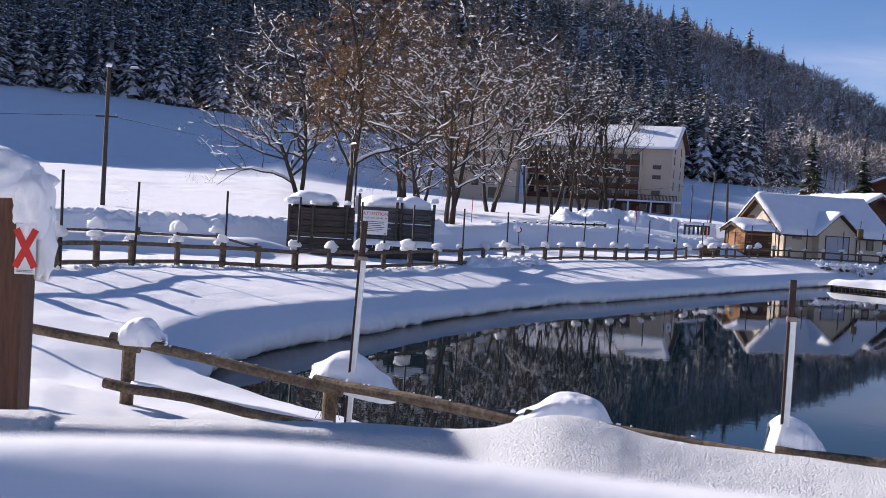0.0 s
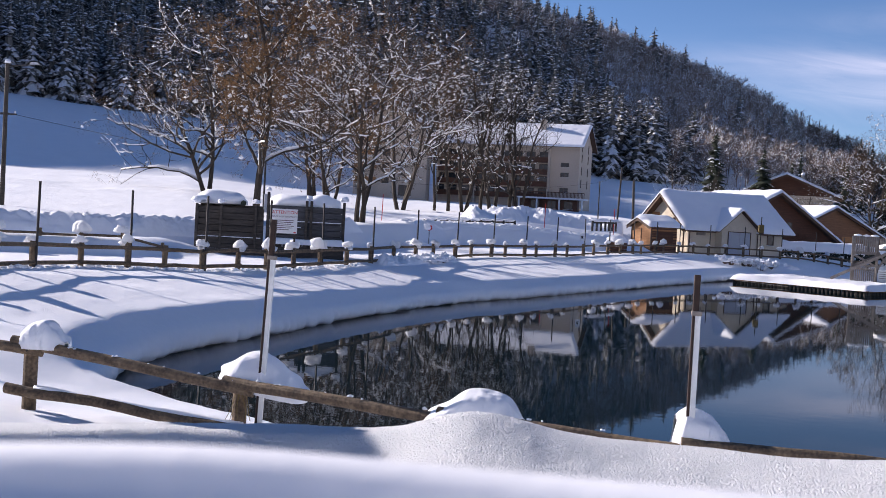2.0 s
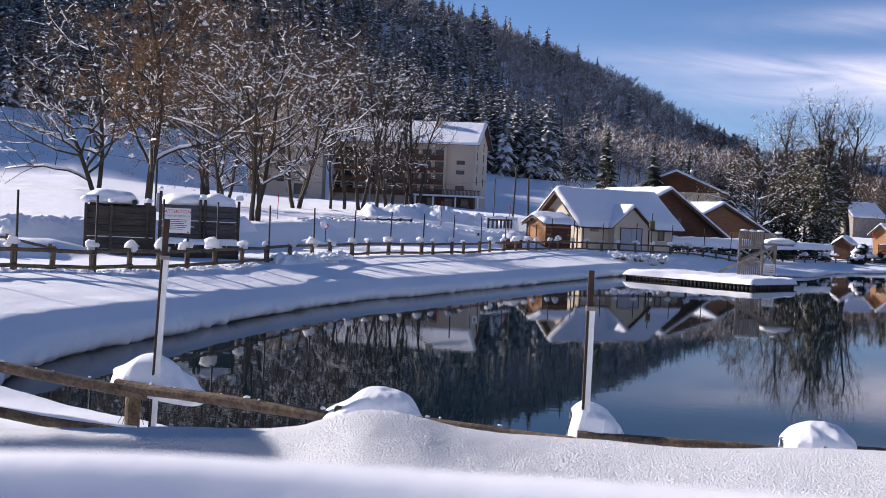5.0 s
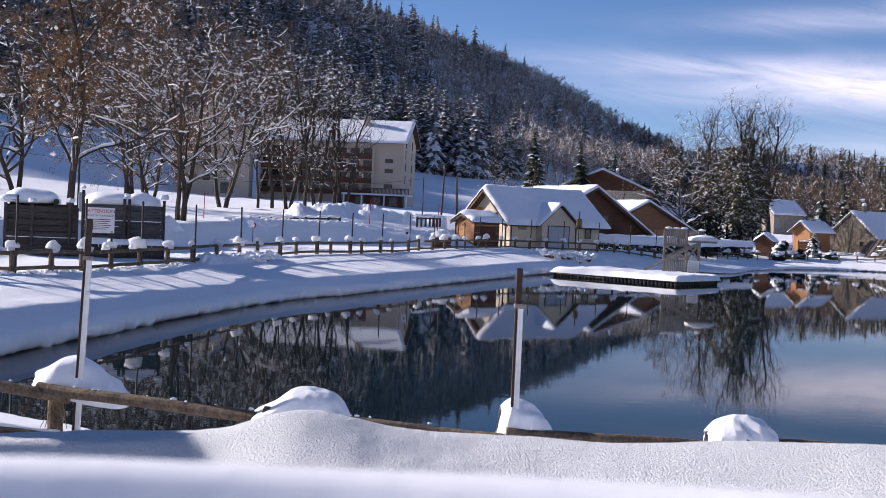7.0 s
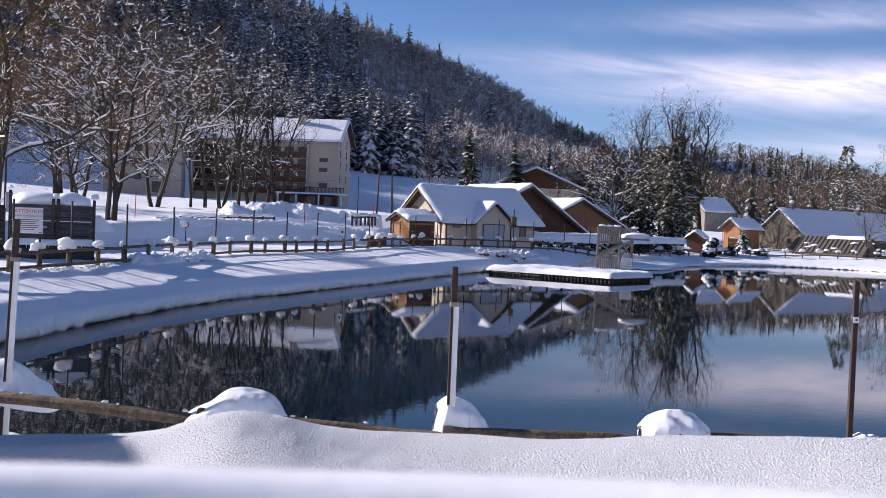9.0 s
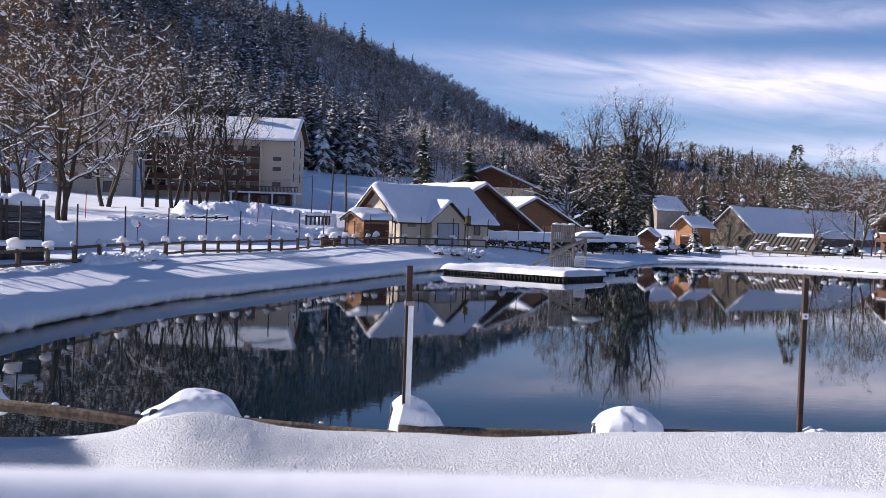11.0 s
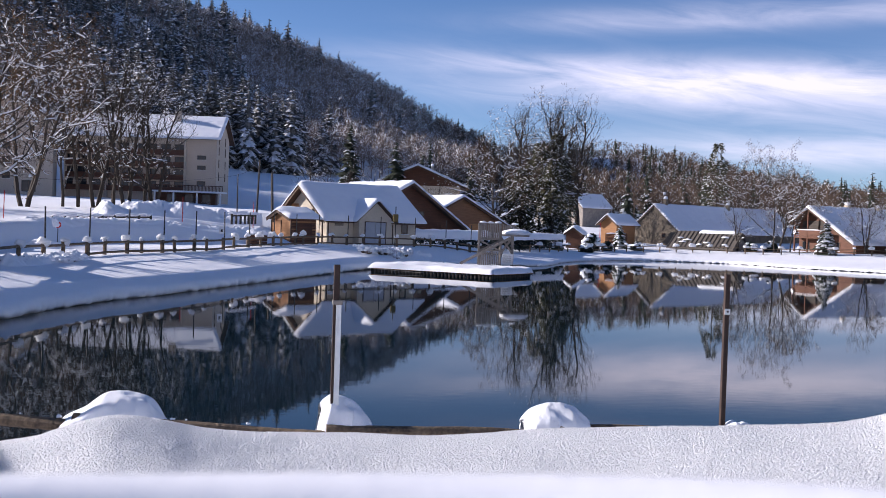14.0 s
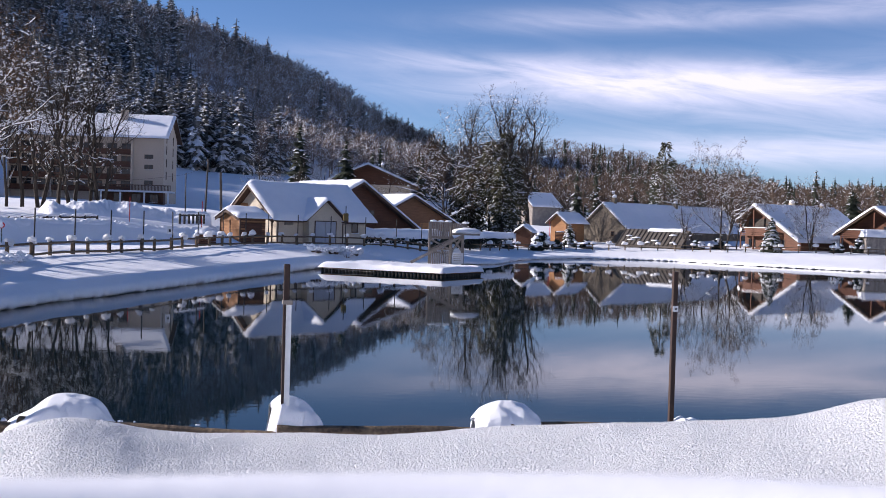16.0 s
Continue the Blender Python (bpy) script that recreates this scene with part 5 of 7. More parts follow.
# ---- second railing, road-side chain of bollards, ploughed ridges ----
rail_fence([(-29.5, 42.6), (-28.1, 43.7), (-26.4, 44.8), (-24.8, 45.7), (-23.7, 46.3), (-22.3, 47), (-20.4, 47.9)], 1.75, 0.30, (0.06,), "timber_railing",
           "round-timber railing with snow caps beside the path", cap=1.15, slab=True)


def bollard_chain():
    for line in (((-16.3, 92.6, 3.43), (-12.6, 93.9, 3.58), (-8.9, 95.1, 3.71)), ((-2.4, 98.6, 4.05), (-1.3, 101.3, 4.1), (-0.4, 104.0, 4.1))):
        line = along(np.array(line, float), 0.95)
        e = thing("low_barrier", pose(*line[0]), "low timber barrier under a roll of snow along the ploughed road", "barrier")
        o = e.matrix_world.translation
        prev = None
        for i, p in enumerate(line):
            c = Vector(p) - o
            part("post", tubed(c + Vector((0, -0.12, -0.75)), c + Vector((0, -0.12, 0.16)), 0.10, n=7), DARKWOOD, e)
            if prev is not None:
                part("rail", tubed(prev, c, 0.07, n=6), DARKWOOD, e)
                part("snow_roll", blobbed((prev + c) / 2 + Vector((0, 0, 0.17)), (0.54, 0.16, 0.14), i + 9, 2, 0.2, 0.5), SNOW, e, "roll of snow on the rail", True)
            prev = c


def snow_ridge(line, w, h, seed, name="snow_ridge", label="lumpy ridge of ploughed snow along the road", base=-0.1):
    p = along(np.array(line, float), 0.1)
    t = np.gradient(p, axis=0)
    t /= np.linalg.norm(t, axis=1)[:, None]
    nrm = np.stack([-t[:, 1], t[:, 0]], 1)
    cols = 29
    u = np.linspace(-1, 1, cols)
    S, U = np.meshgrid(np.arange(len(p)) * 0.1, u, indexing="ij")
    X = p[:, None, 0] + nrm[:, None, 0] * U * w
    Y = p[:, None, 1] + nrm[:, None, 1] * U * w
    end = smooth01(np.minimum(S, S.max() - S) / 1.2)
    Z = ground_z(X, Y) + base + end * h * (1 - U ** 2) ** 0.8 * (0.75 + 0.35 * fbm(S / 2.3, U * 1.2, seed, 3)) + end * (1 - U ** 2) * (0.20 * np.abs(fbm(S / 0.62, U * 2.6, seed + 8, 2)) + 0.16 * np.abs(vnoise(S / 0.27, U * 5.5, seed + 9)))
    X = X + 0.05 * fbm(S / 0.6, U * 3, seed + 20, 2)
    v = np.stack([X, Y, Z], -1).reshape(-1, 3)
    i, j = np.meshgrid(np.arange(len(p) - 1), np.arange(cols - 1), indexing="ij")
    a = (i * cols + j).ravel()
    ob = mesh_ob(name, v, np.stack([a, a + cols, a + cols + 1, a + 1], 1), SNOW, smooth=True)
    return tagged(ob, label, "snow ridge", kind="structure")


bollard_chain()
snow_ridge([(-52, 38), (-44.5, 43.5), (-36, 50.5), (-31, 54), (-26, 57.5), (-21, 62), (-19, 68), (-18.3, 75)], 1.3, 0.55, 41)
snow_ridge([(-17.6, 86), (-14, 92), (-8, 94.6), (-2, 96.8), (0.8, 101.5)], 1.2, 0.25, 45)
snow_ridge([(-16.5, 116), (-10, 118), (-4, 118.5), (2, 119), (6, 121)], 3.5, 1.6, 47)
snow_ridge([(-11.6, 52.6), (-11.0, 56.5), (-10.3, 60.5), (-9.5, 64)], 0.8, 0.42, 57)
snow_ridge([(-15.6, 77.2), (-14.2, 77.6), (-12.6, 78.2)], 1.1, 0.75, 63)
snow_ridge([(4.6, 99.2), (9, 101), (13, 102), (18, 102.8), (22, 105)], 0.7, 0.25, 51)


# ---- poles, lamps, cables ----
def utility_pole(name, x, y, z0, h, r, label, arm=True, lean=0.0):
    e = thing(name, pose(x, y, z0), label, "pole")
    part("shaft", tubed((0, 0, -0.5), (lean, 0, h), r, r * 0.75, n=9, wob=0.01, seed=3, rings=4), DARKWOOD, e)
    if arm:
        c = part("crossarm", boxed(lean * 0.7 - 0.75, lean * 0.7 + 0.75, -0.05, 0.05, h * 0.66, h * 0.66 + 0.09), DARKWOOD, e)
        for dx in (-0.65, 0.65):
            part("insulator", tubed((lean * 0.7 + dx, 0, h * 0.66 + 0.09), (lean * 0.7 + dx, 0, h * 0.66 + 0.24), 0.05, 0.03, n=8), SIGNWHITE, c)
    return e


def sagging_cable(a, b, sag, r=0.02):
    a, b = Vector(a), Vector(b)
    bm = bmesh.new()
    prev = a
    for k in range(1, 17):
        s = k / 16
        q = a.lerp(b, s) - Vector((0, 0, sag * 4 * s * (1 - s)))
        tube(bm, prev, q, r, n=4)
        prev = q
    ob = part("overhead_cable", bm, STEEL)
    return tagged(ob, "thin dark overhead cable slung between poles", "cable")


lampost = utility_pole("lamp_pole", -38.2, 64.5, 2.6, 9.35, 0.16, "dark wooden pole with a street lamp arm and snow on top")
part("lamp_arm", tubed((0, 0, 9.2), (1.9, 0, 9.35), 0.04, n=6), STEEL, lampost)
hd = part("lamp_head", boxed(1.5, 2.1, -0.07, 0.07, 9.32, 9.40, bevel=0.02), GREYDOOR, lampost, "flat grey lamp head")
part("snow_cap", blobbed((1.8, 0, 9.43), (0.28, 0.08, 0.06), 5, 2), SNOW, hd)
part("snow_cap", blobbed((0, 0, 9.45), (0.2, 0.2, 0.17), 9, 2), SNOW, lampost, "small cap of snow")
utility_pole("wooden_pole", -0.45, 150, 4.6, 7.0, 0.14, "leaning grey wooden utility pole", False, 0.25)
utility_pole("wooden_pole", 1.7, 156, 4.6, 5.6, 0.2, "short double wooden pole on the slope", False, -0.2)
utility_pole("wooden_pole", -3.4, 170, 5.0, 5.4, 0.10, "slim grey pole near the hotel", False)
sagging_cable((-38.2, 64.5, 8.9), (-90, 60, 11.5), 1.2)
sagging_cable((-38.2, 64.5, 8.9), (-3.4, 170, 10.2), 2.4)
sagging_cable((-38.2, 64.5, 11.5), (-90, 60, 14.5), 1.0)
sagging_cable((-0.3, 150, 11.4), (-3.4, 170, 10.3), 0.4)
sl = thing("street_lamp", pose(-19.9, 60.5, 1.9), "grey steel post with a small meter box behind the enclosure", "post")
part("shaft", tubed((0, 0, -0.4), (0, 0, 4.6), 0.06, n=8), STEEL, sl)
part("meter_box", boxed(0.05, 0.38, -0.12, 0.12, 1.7, 2.75, bevel=0.03), GREYDOOR, sl, "grey steel box")
vl = thing("street_lamp", pose(70.0, 187.0, 1.9), "slim grey street lamp with a cap of snow", "lamp")
part("shaft", tubed((0, 0, -0.4), (0, 0, 8.2), 0.09, 0.06, n=8), STEEL, vl)
part("lamp_head", blobbed((0, 0, 8.4), (0.28, 0.28, 0.22), 3, 2, 0.05, 0.6), GREYDOOR, vl, "pale round lamp head")
part("snow_cap", blobbed((0, 0, 8.62), (0.3, 0.3, 0.18), 8, 2), SNOW, vl)
for x, y, h in ((-19.0, 88, 2.1), (-6.9, 103, 2.4), (-0.6, 104, 2.6), (50, 160, 3.2)):
    st = thing("snow_stake", pose(x, y, gz(x, y)), "thin red snow stake beside the road", "stake", "snow stakes")
    part("shaft", tubed((0, 0, -0.3), (0.03, 0, h), 0.035, n=6), REDPAINT, st)
ns = thing("no_entry_sign", pose(-13.5, 78.9, 1.85), "round red and white road sign half buried in snow", "sign")
part("post", tubed((0, 0, -0.4), (0, 0, 1.5), 0.03, n=6), STEEL, ns)
dsc = part("disc", tubed((0, -0.04, 1.2), (0, -0.06, 1.2), 0.22, n=20), REDPAINT, ns)
part("bar", boxed(-0.15, 0.15, -0.066, -0.061, 1.165, 1.235), SIGNWHITE, dsc)
part("snow_cap", blobbed((-0.14, -0.1, 1.28), (0.24, 0.16, 0.3), 7, 3, 0.3, 0.8), SNOW, ns)
tg = thing("tag_board", pose(-2.55, 78.0, 2.75), "small white notice on a pole of the railing", "sign")
part("board", boxed(-0.17, 0.17, -0.06, -0.04, 0, 0.55), SIGNWHITE, tg)
part("mark", boxed(-0.07, 0.07, -0.066, -0.0605, 0.15, 0.33), STEEL, tg)
yb = thing("lamp_box", pose(12.7, 105.0, 1.8), "yellow box lamp on a thin steel pole", "lamp")
part("shaft", tubed((0, 0, -0.3), (0, 0, 3.6), 0.045, n=7), STEEL, yb)
part("box", boxed(-0.24, 0.24, -0.24, 0.2, 2.15, 2.9, bevel=0.05), STRAW, yb, "yellow plastic box")
fb = thing("flower_box", pose(-0.2, 94.6, 1.7, 0, 0, 20), "brown wooden planter heaped with snow", "planter")
for k in range(3):
    part("board", boxed(-0.75, 0.75, -0.5, 0.5, 0.02 + k * 0.27, 0.26 + k * 0.27, bevel=0.02), REDWOOD, fb)
part("snow_heap", blobbed((0, 0, 0.98), (0.85, 0.6, 0.4), 3, 3, 0.25), SNOW, fb, "heaped snow", True)


# ---- landing stage and diving tower ----
DOCK = pose(8.8, 88.3, 0, 0, 0, math.degrees(math.atan2(-7.3, 8.4)))


def landing_stage():
    e = thing("landing_stage", DOCK, "dark timber landing stage covered in snow", "landing stage")
    L, W = 11.1, 6.4
    part("deck", boxed(0, L, 0, W, 0.24, 0.34), DARKWOOD, e)
    n = 34
    for k in range(n):
        x = k * L / n
        part("pier_post", tubed((x + 0.16, 0.08, -1.2), (x + 0.16, 0.08, 0.26), 0.135, n=7), DARKWOOD, e)
    for k in range(15):
        y = 0.3 + k * (W - 0.3) / 15
        part("pier_post", tubed((L - 0.08, y, -1.2), (L - 0.08, y, 0.26), 0.135, n=7), DARKWOOD, e)
    part("edge_beam", boxed(-0.05, L + 0.05, -0.12, -0.06, 0.25, 0.34), ORANGEWOOD, e, "pale edge board")
    part("edge_beam", boxed(L + 0.06, L + 0.12, -0.05, W, 0.25, 0.34), ORANGEWOOD, e, "pale edge board")
    part("rope", tubed((0.4, -0.16, 0.22), (L * 0.45, -0.16, 0.12), 0.025, n=5), GREYWOOD, e)
    xs = np.linspace(-0.15, L + 0.15, 60)
    ys = np.linspace(-0.2, W, 30)
    X, Y = np.meshgrid(xs, ys, indexing="ij")
    ed = np.clip(np.minimum(np.minimum(X + 0.15, L + 0.15 - X), Y + 0.2) / 0.45, 0, 1)
    Z = 0.345 + 0.38 * np.sqrt(1 - (1 - ed) ** 2) * (1 + 0.25 * fbm(X / 1.4, Y / 1.4, 70, 3)) + 0.0 * X - 0.06 * (1 - ed)
    v = np.stack([X, Y, Z], -1).reshape(-1, 3)
    i, j = np.meshgrid(np.arange(59), np.arange(29), indexing="ij")
    a = (i * 30 + j).ravel()
    mesh_ob("deck_snow", v, np.stack([a, a + 30, a + 31, a + 1], 1), SNOW, e, "soft layer of snow", smooth=True)
    return e


def diving_tower():
    e = thing("diving_tower", pose(17.6, 88.7, 0.75, 0, 0, -10), "weathered grey timber diving tower with slatted screens", "tower")
    W, D = 1.75, 1.5
    for x in (0.0, W):
        for y in (0.0, D):
            part("leg", boxed(x - 0.08, x + 0.08, y - 0.08, y + 0.08, -0.3, 3.35, bevel=0.012), GREYWOOD, e)
    for x in (W + 0.98,):
        for y in (0.0, D):
            part("leg", boxed(x - 0.08, x + 0.08, y - 0.08, y + 0.08, -0.3, 2.35, bevel=0.012), GREYWOOD, e)
    n = 13
    for k in range(n):
        x = -0.08 + k * (W + 0.16) / n
        part("slat", boxed(x, x + 0.115, -0.12, -0.085, 2.05, 3.38), GREYWOOD, e)
        part("slat", boxed(x, x + 0.115, -0.12, -0.085, -0.05, 1.05), GREYWOOD, e)
    for k in range(8):
        x = W + 0.2 + k * 0.15
        part("slat", boxed(x, x + 0.115, D + 0.08, D + 0.115, 2.6, 3.3), GREYWOOD, e)
    for z in (2.0, 1.08):
        part("beam", boxed(-0.1, W + 0.1, -0.085, -0.03, z, z + 0.14), GREYWOOD, e)
    part("platform", boxed(-0.05, W + 0.05, -0.05, D + 0.05, 2.1, 2.2), GREYWOOD, e)
    part("platform", boxed(W + 0.1, W + 2.3, -0.25, D + 0.2, 2.35, 2.47), GREYWOOD, e)

    def brace(p, q, t=0.07):
        p, q = Vector(p), Vector(q)
        d = q - p
        m = Matrix.Translation(p) @ d.to_track_quat("X", "Z").to_matrix().to_4x4()
        part("brace", boxed(0, d.length, -0.025, 0.025, -t, t, m=m), GREYWOOD, e)

    brace((-1.5, -0.35, 0.05), (W + 0.8, -0.2, 2.25), 0.10)
    brace((-1.5, -0.85, 0.05), (W + 0.8, -0.7, 2.25), 0.10)
    for k in range(7):
        s = (k + 0.6) / 7.4
        part("tread", boxed(-1.5 + s * 4.0 - 0.12, -1.5 + s * 4.0 + 0.12, -0.84, -0.24, 0.05 + 2.2 * s, 0.09 + 2.2 * s), GREYWOOD, e)
    brace((0, -0.06, 1.1), (W, -0.06, 2.0))
    brace((0, -0.05, 2.0), (W, -0.05, 1.1))
    brace((W, -0.06, 0.9), (W + 0.98, -0.06, 2.3))
    brace((W, -0.05, 2.3), (W + 0.98, -0.05, 0.9))
    brace((W + 0.1, D, 0.9), (W + 0.98, D, 2.3))
    part("notice", boxed(W + 0.12, W + 1.02, -0.16, -0.13, 0.05, 0.92), SIGNWHITE, e, "white notice board")
    for k in range(4):
        part("text_bar", boxed(W + 0.22, W + 0.87, -0.165, -0.161, 0.25 + k * 0.16, 0.29 + k * 0.16), GREYWOOD, e)
    part("snow_slab", blobbed((W + 1.2, D / 2, 2.6), (1.25, 1.05, 0.36), 5, 3, 0.10, 0.3, 1.3), SNOW, e, "thick slab of snow", True)
    for x, y, z in ((0.3, 0, 3.42), (1.5, 0, 3.42), (W + 1.2, D, 3.34), (0.9, 0, 3.40)):
        part("snow_cap", blobbed((x, y, z), (0.3, 0.16, 0.12), int(x * 7) + 2, 2), SNOW, e, "small cap of snow")
    return e


landing_stage()
diving_tower()


# ---- hedge, shrubs ----
def hedge(line, h, snow, seed):
    p = along(np.array(line, float), 0.5)
    e = thing("hedge", pose(p[0][0], p[0][1], 1.4), "clipped dark hedge buried under a thick slab of snow", "hedge")
    o = e.matrix_world.translation
    rnd = np.random.RandomState(seed)
    n = len(p) * 60
    k = rnd.randint(0, len(p), n)
    c = np.stack([p[k, 0] + rnd.uniform(-.4, .4, n), p[k, 1] + rnd.uniform(-.7, .5, n), 1.4 + rnd.uniform(-0.2, h, n)], 1) - np.array(o)
    a = rnd.normal(size=(n, 3)) * 0.13
    b = rnd.normal(size=(n, 3)) * 0.13
    v = np.stack([c - a, c + b, c + a * 0.7 - b * 0.6], 1).reshape(-1, 3)
    tagged(mesh_ob("foliage", v, np.arange(n * 3).reshape(-1, 3), HEDGE, e), kind="stuff")
    t = np.gradient(p, axis=0)
    t /= np.linalg.norm(t, axis=1)[:, None]
    nr = np.stack([-t[:, 1], t[:, 0]], 1)
    cs = [(-0.85, 0), (-0.95, 0.2), (-0.8, 0.75), (-0.4, 0.98), (0.1, 1.0), (0.6, 0.85), (0.8, 0.3), (0.7, 0)]
    rows = []
    s = np.arange(len(p)) * 0.5
    for u, z in cs:
        w = 1 + 0.16 * vnoise(s / 1.3, s * 0 + u * 3, seed)
        rows.append(np.stack([p[:, 0] + nr[:, 0] * -u * w, p[:, 1] + nr[:, 1] * -u * w, 1.4 + h - 0.1 - (0.16 * np.abs(vnoise(s / 0.6, s * 0 + u, seed + 2)) if z == 0 else 0) + z * snow * w], 1))
    v = np.stack(rows, 1).reshape(-1, 3) - np.array(o)
    m = len(cs)
    i, j = np.meshgrid(np.arange(len(p) - 1), np.arange(m - 1), indexing="ij")
    q = (i * m + j).ravel()
    mesh_ob("snow_slab", v, np.stack([q, q + m, q + m + 1, q + 1], 1), SNOW, e, "thick slab of snow on top", smooth=True)
    return e


hedge([(16.3, 119.5), (20, 120.5), (25, 121.5)], 1.0, 1.0, 3)
hedge([(26, 124), (31, 131), (34.2, 140), (39.5, 143.5)], 1.0, 0.8, 5)


def snowy_shrub(x, y, r, h, seed, name="snowy_shrub"):
    rnd = np.random.RandomState(seed)
    z = gz(x, y)
    e = thing(name, pose(x, y, z), "low bare shrub loaded with clumps of snow", "shrub", "shrubs by the landing stage")
    n = 90
    th = rnd.uniform(0, 2 * math.pi, n)
    ln = rnd.uniform(0.4, 1, n)
    tip = np.stack([np.cos(th) * r * ln * rnd.uniform(.3, 1, n), np.sin(th) * r * ln * rnd.uniform(.3, 1, n), h * ln * rnd.uniform(.5, 1, n)], 1)
    base = tip * [0.15, 0.15, 0.0]
    sd = np.cross(tip, [0, 0, 1.0])
    sd = sd / (np.linalg.norm(sd, axis=1)[:, None] + 1e-6) * 0.018
    v = np.stack([base - sd, base + sd, tip], 1).reshape(-1, 3)
    mesh_ob("twigs", v, np.arange(3 * n).reshape(-1, 3), TWIG, e)
    bm = bmesh.new()
    for k in range(26):
        t = tip[k * 3]
        blob(bm, t * 0.9, (rnd.uniform(.12, .3), rnd.uniform(.12, .26), rnd.uniform(.08, .2)), seed + k, 1, 0.3, 0.4)
    part("snow_clumps", bm, SNOW, e, "clumps of snow", True)
    return e


rs = random.Random(8)


def snow_bush(x, y, r, h, seed):
    """An evergreen bush almost hidden by round clumps of snow."""
    rnd = np.random.RandomState(seed)
    e = thing("snowy_bush", pose(x, y, gz(x, y)), "dark garden bush bent under round clumps of snow", "bush", "garden bushes in the village")
    n = 900
    th, s = rnd.uniform(0, 6.283, n), rnd.uniform(0, 1, n)
    rad = r * np.sqrt(rnd.uniform(.1, 1, n)) * np.sqrt(np.clip(1 - s ** 2.5, 0, 1)) * (1 + 0.25 * vnoise(th * 2, s * 4, seed))
    c = np.stack([np.cos(th) * rad, np.sin(th) * rad, s * h], 1)
    a, b = rnd.normal(size=(n, 3)) * 0.13, rnd.normal(size=(n, 3)) * 0.13
    tagged(mesh_ob("foliage", np.stack([c - a, c + b, c + a * .7 - b * .6], 1).reshape(-1, 3), np.arange(n * 3).reshape(-1, 3), HEDGE, e), kind="stuff")
    bm = bmesh.new()
    for k in range(22):
        t = rnd.uniform(0, 6.283)
        q = rnd.uniform(0.2, 1) ** 0.7
        d = r * 0.85 * math.sqrt(max(0.03, 1 - q ** 2.2))
        z = rnd.uniform(.18, .42) * r
        blob(bm, (math.cos(t) * d, math.sin(t) * d, q * h), (z * 1.25, z, z * 0.7), seed + k, 2, 0.3, 0.4)
    part("snow_clumps", bm, SNOW, e, "round clumps of snow", True)
    return e


for k, (x, y, r, h) in enumerate(((44.0, 144.4, 1.15, 2.2), (42.4, 141.2, 0.8, 1.1), (46.6, 145.6, 0.7, 1.1), (38.4, 141.0, 0.7, 1.0), (51.5, 147.5, 0.8, 1.1), (71.0, 147.0, 1.0, 1.3), (67.5, 146.0, 0.9, 1.2), (86.0, 141.0, 0.9, 1.4), (88.6, 139.5, 0.8, 2.0))):
    snow_bush(x, y, r, h, 700 + k)
for k in range(16):
    s = k / 15
    snowy_shrub(9.3 + 8.5 * s + rs.uniform(-.5, .5), 97 + 5.5 * s + rs.uniform(-.8, .8), rs.uniform(1.0, 1.45), rs.uniform(.65, 1.0), k * 17 + 3)
for k in range(5):
    snowy_shrub(-9.3 + rs.uniform(-1.2, 1.2), 58 + k * 0.8, 0.6, 0.35, k + 400)
rail_fence([(31, 131), (40, 140), (49, 145.5), (60, 145.5), (67, 141.5), (76, 138.5), (90, 135.5)], 2.4, 0.95, (0.35, 0.75), "timber_railing", "dark timber railing with snow caps along the village shore", rr=0.045, cap=1.1, slab=True)


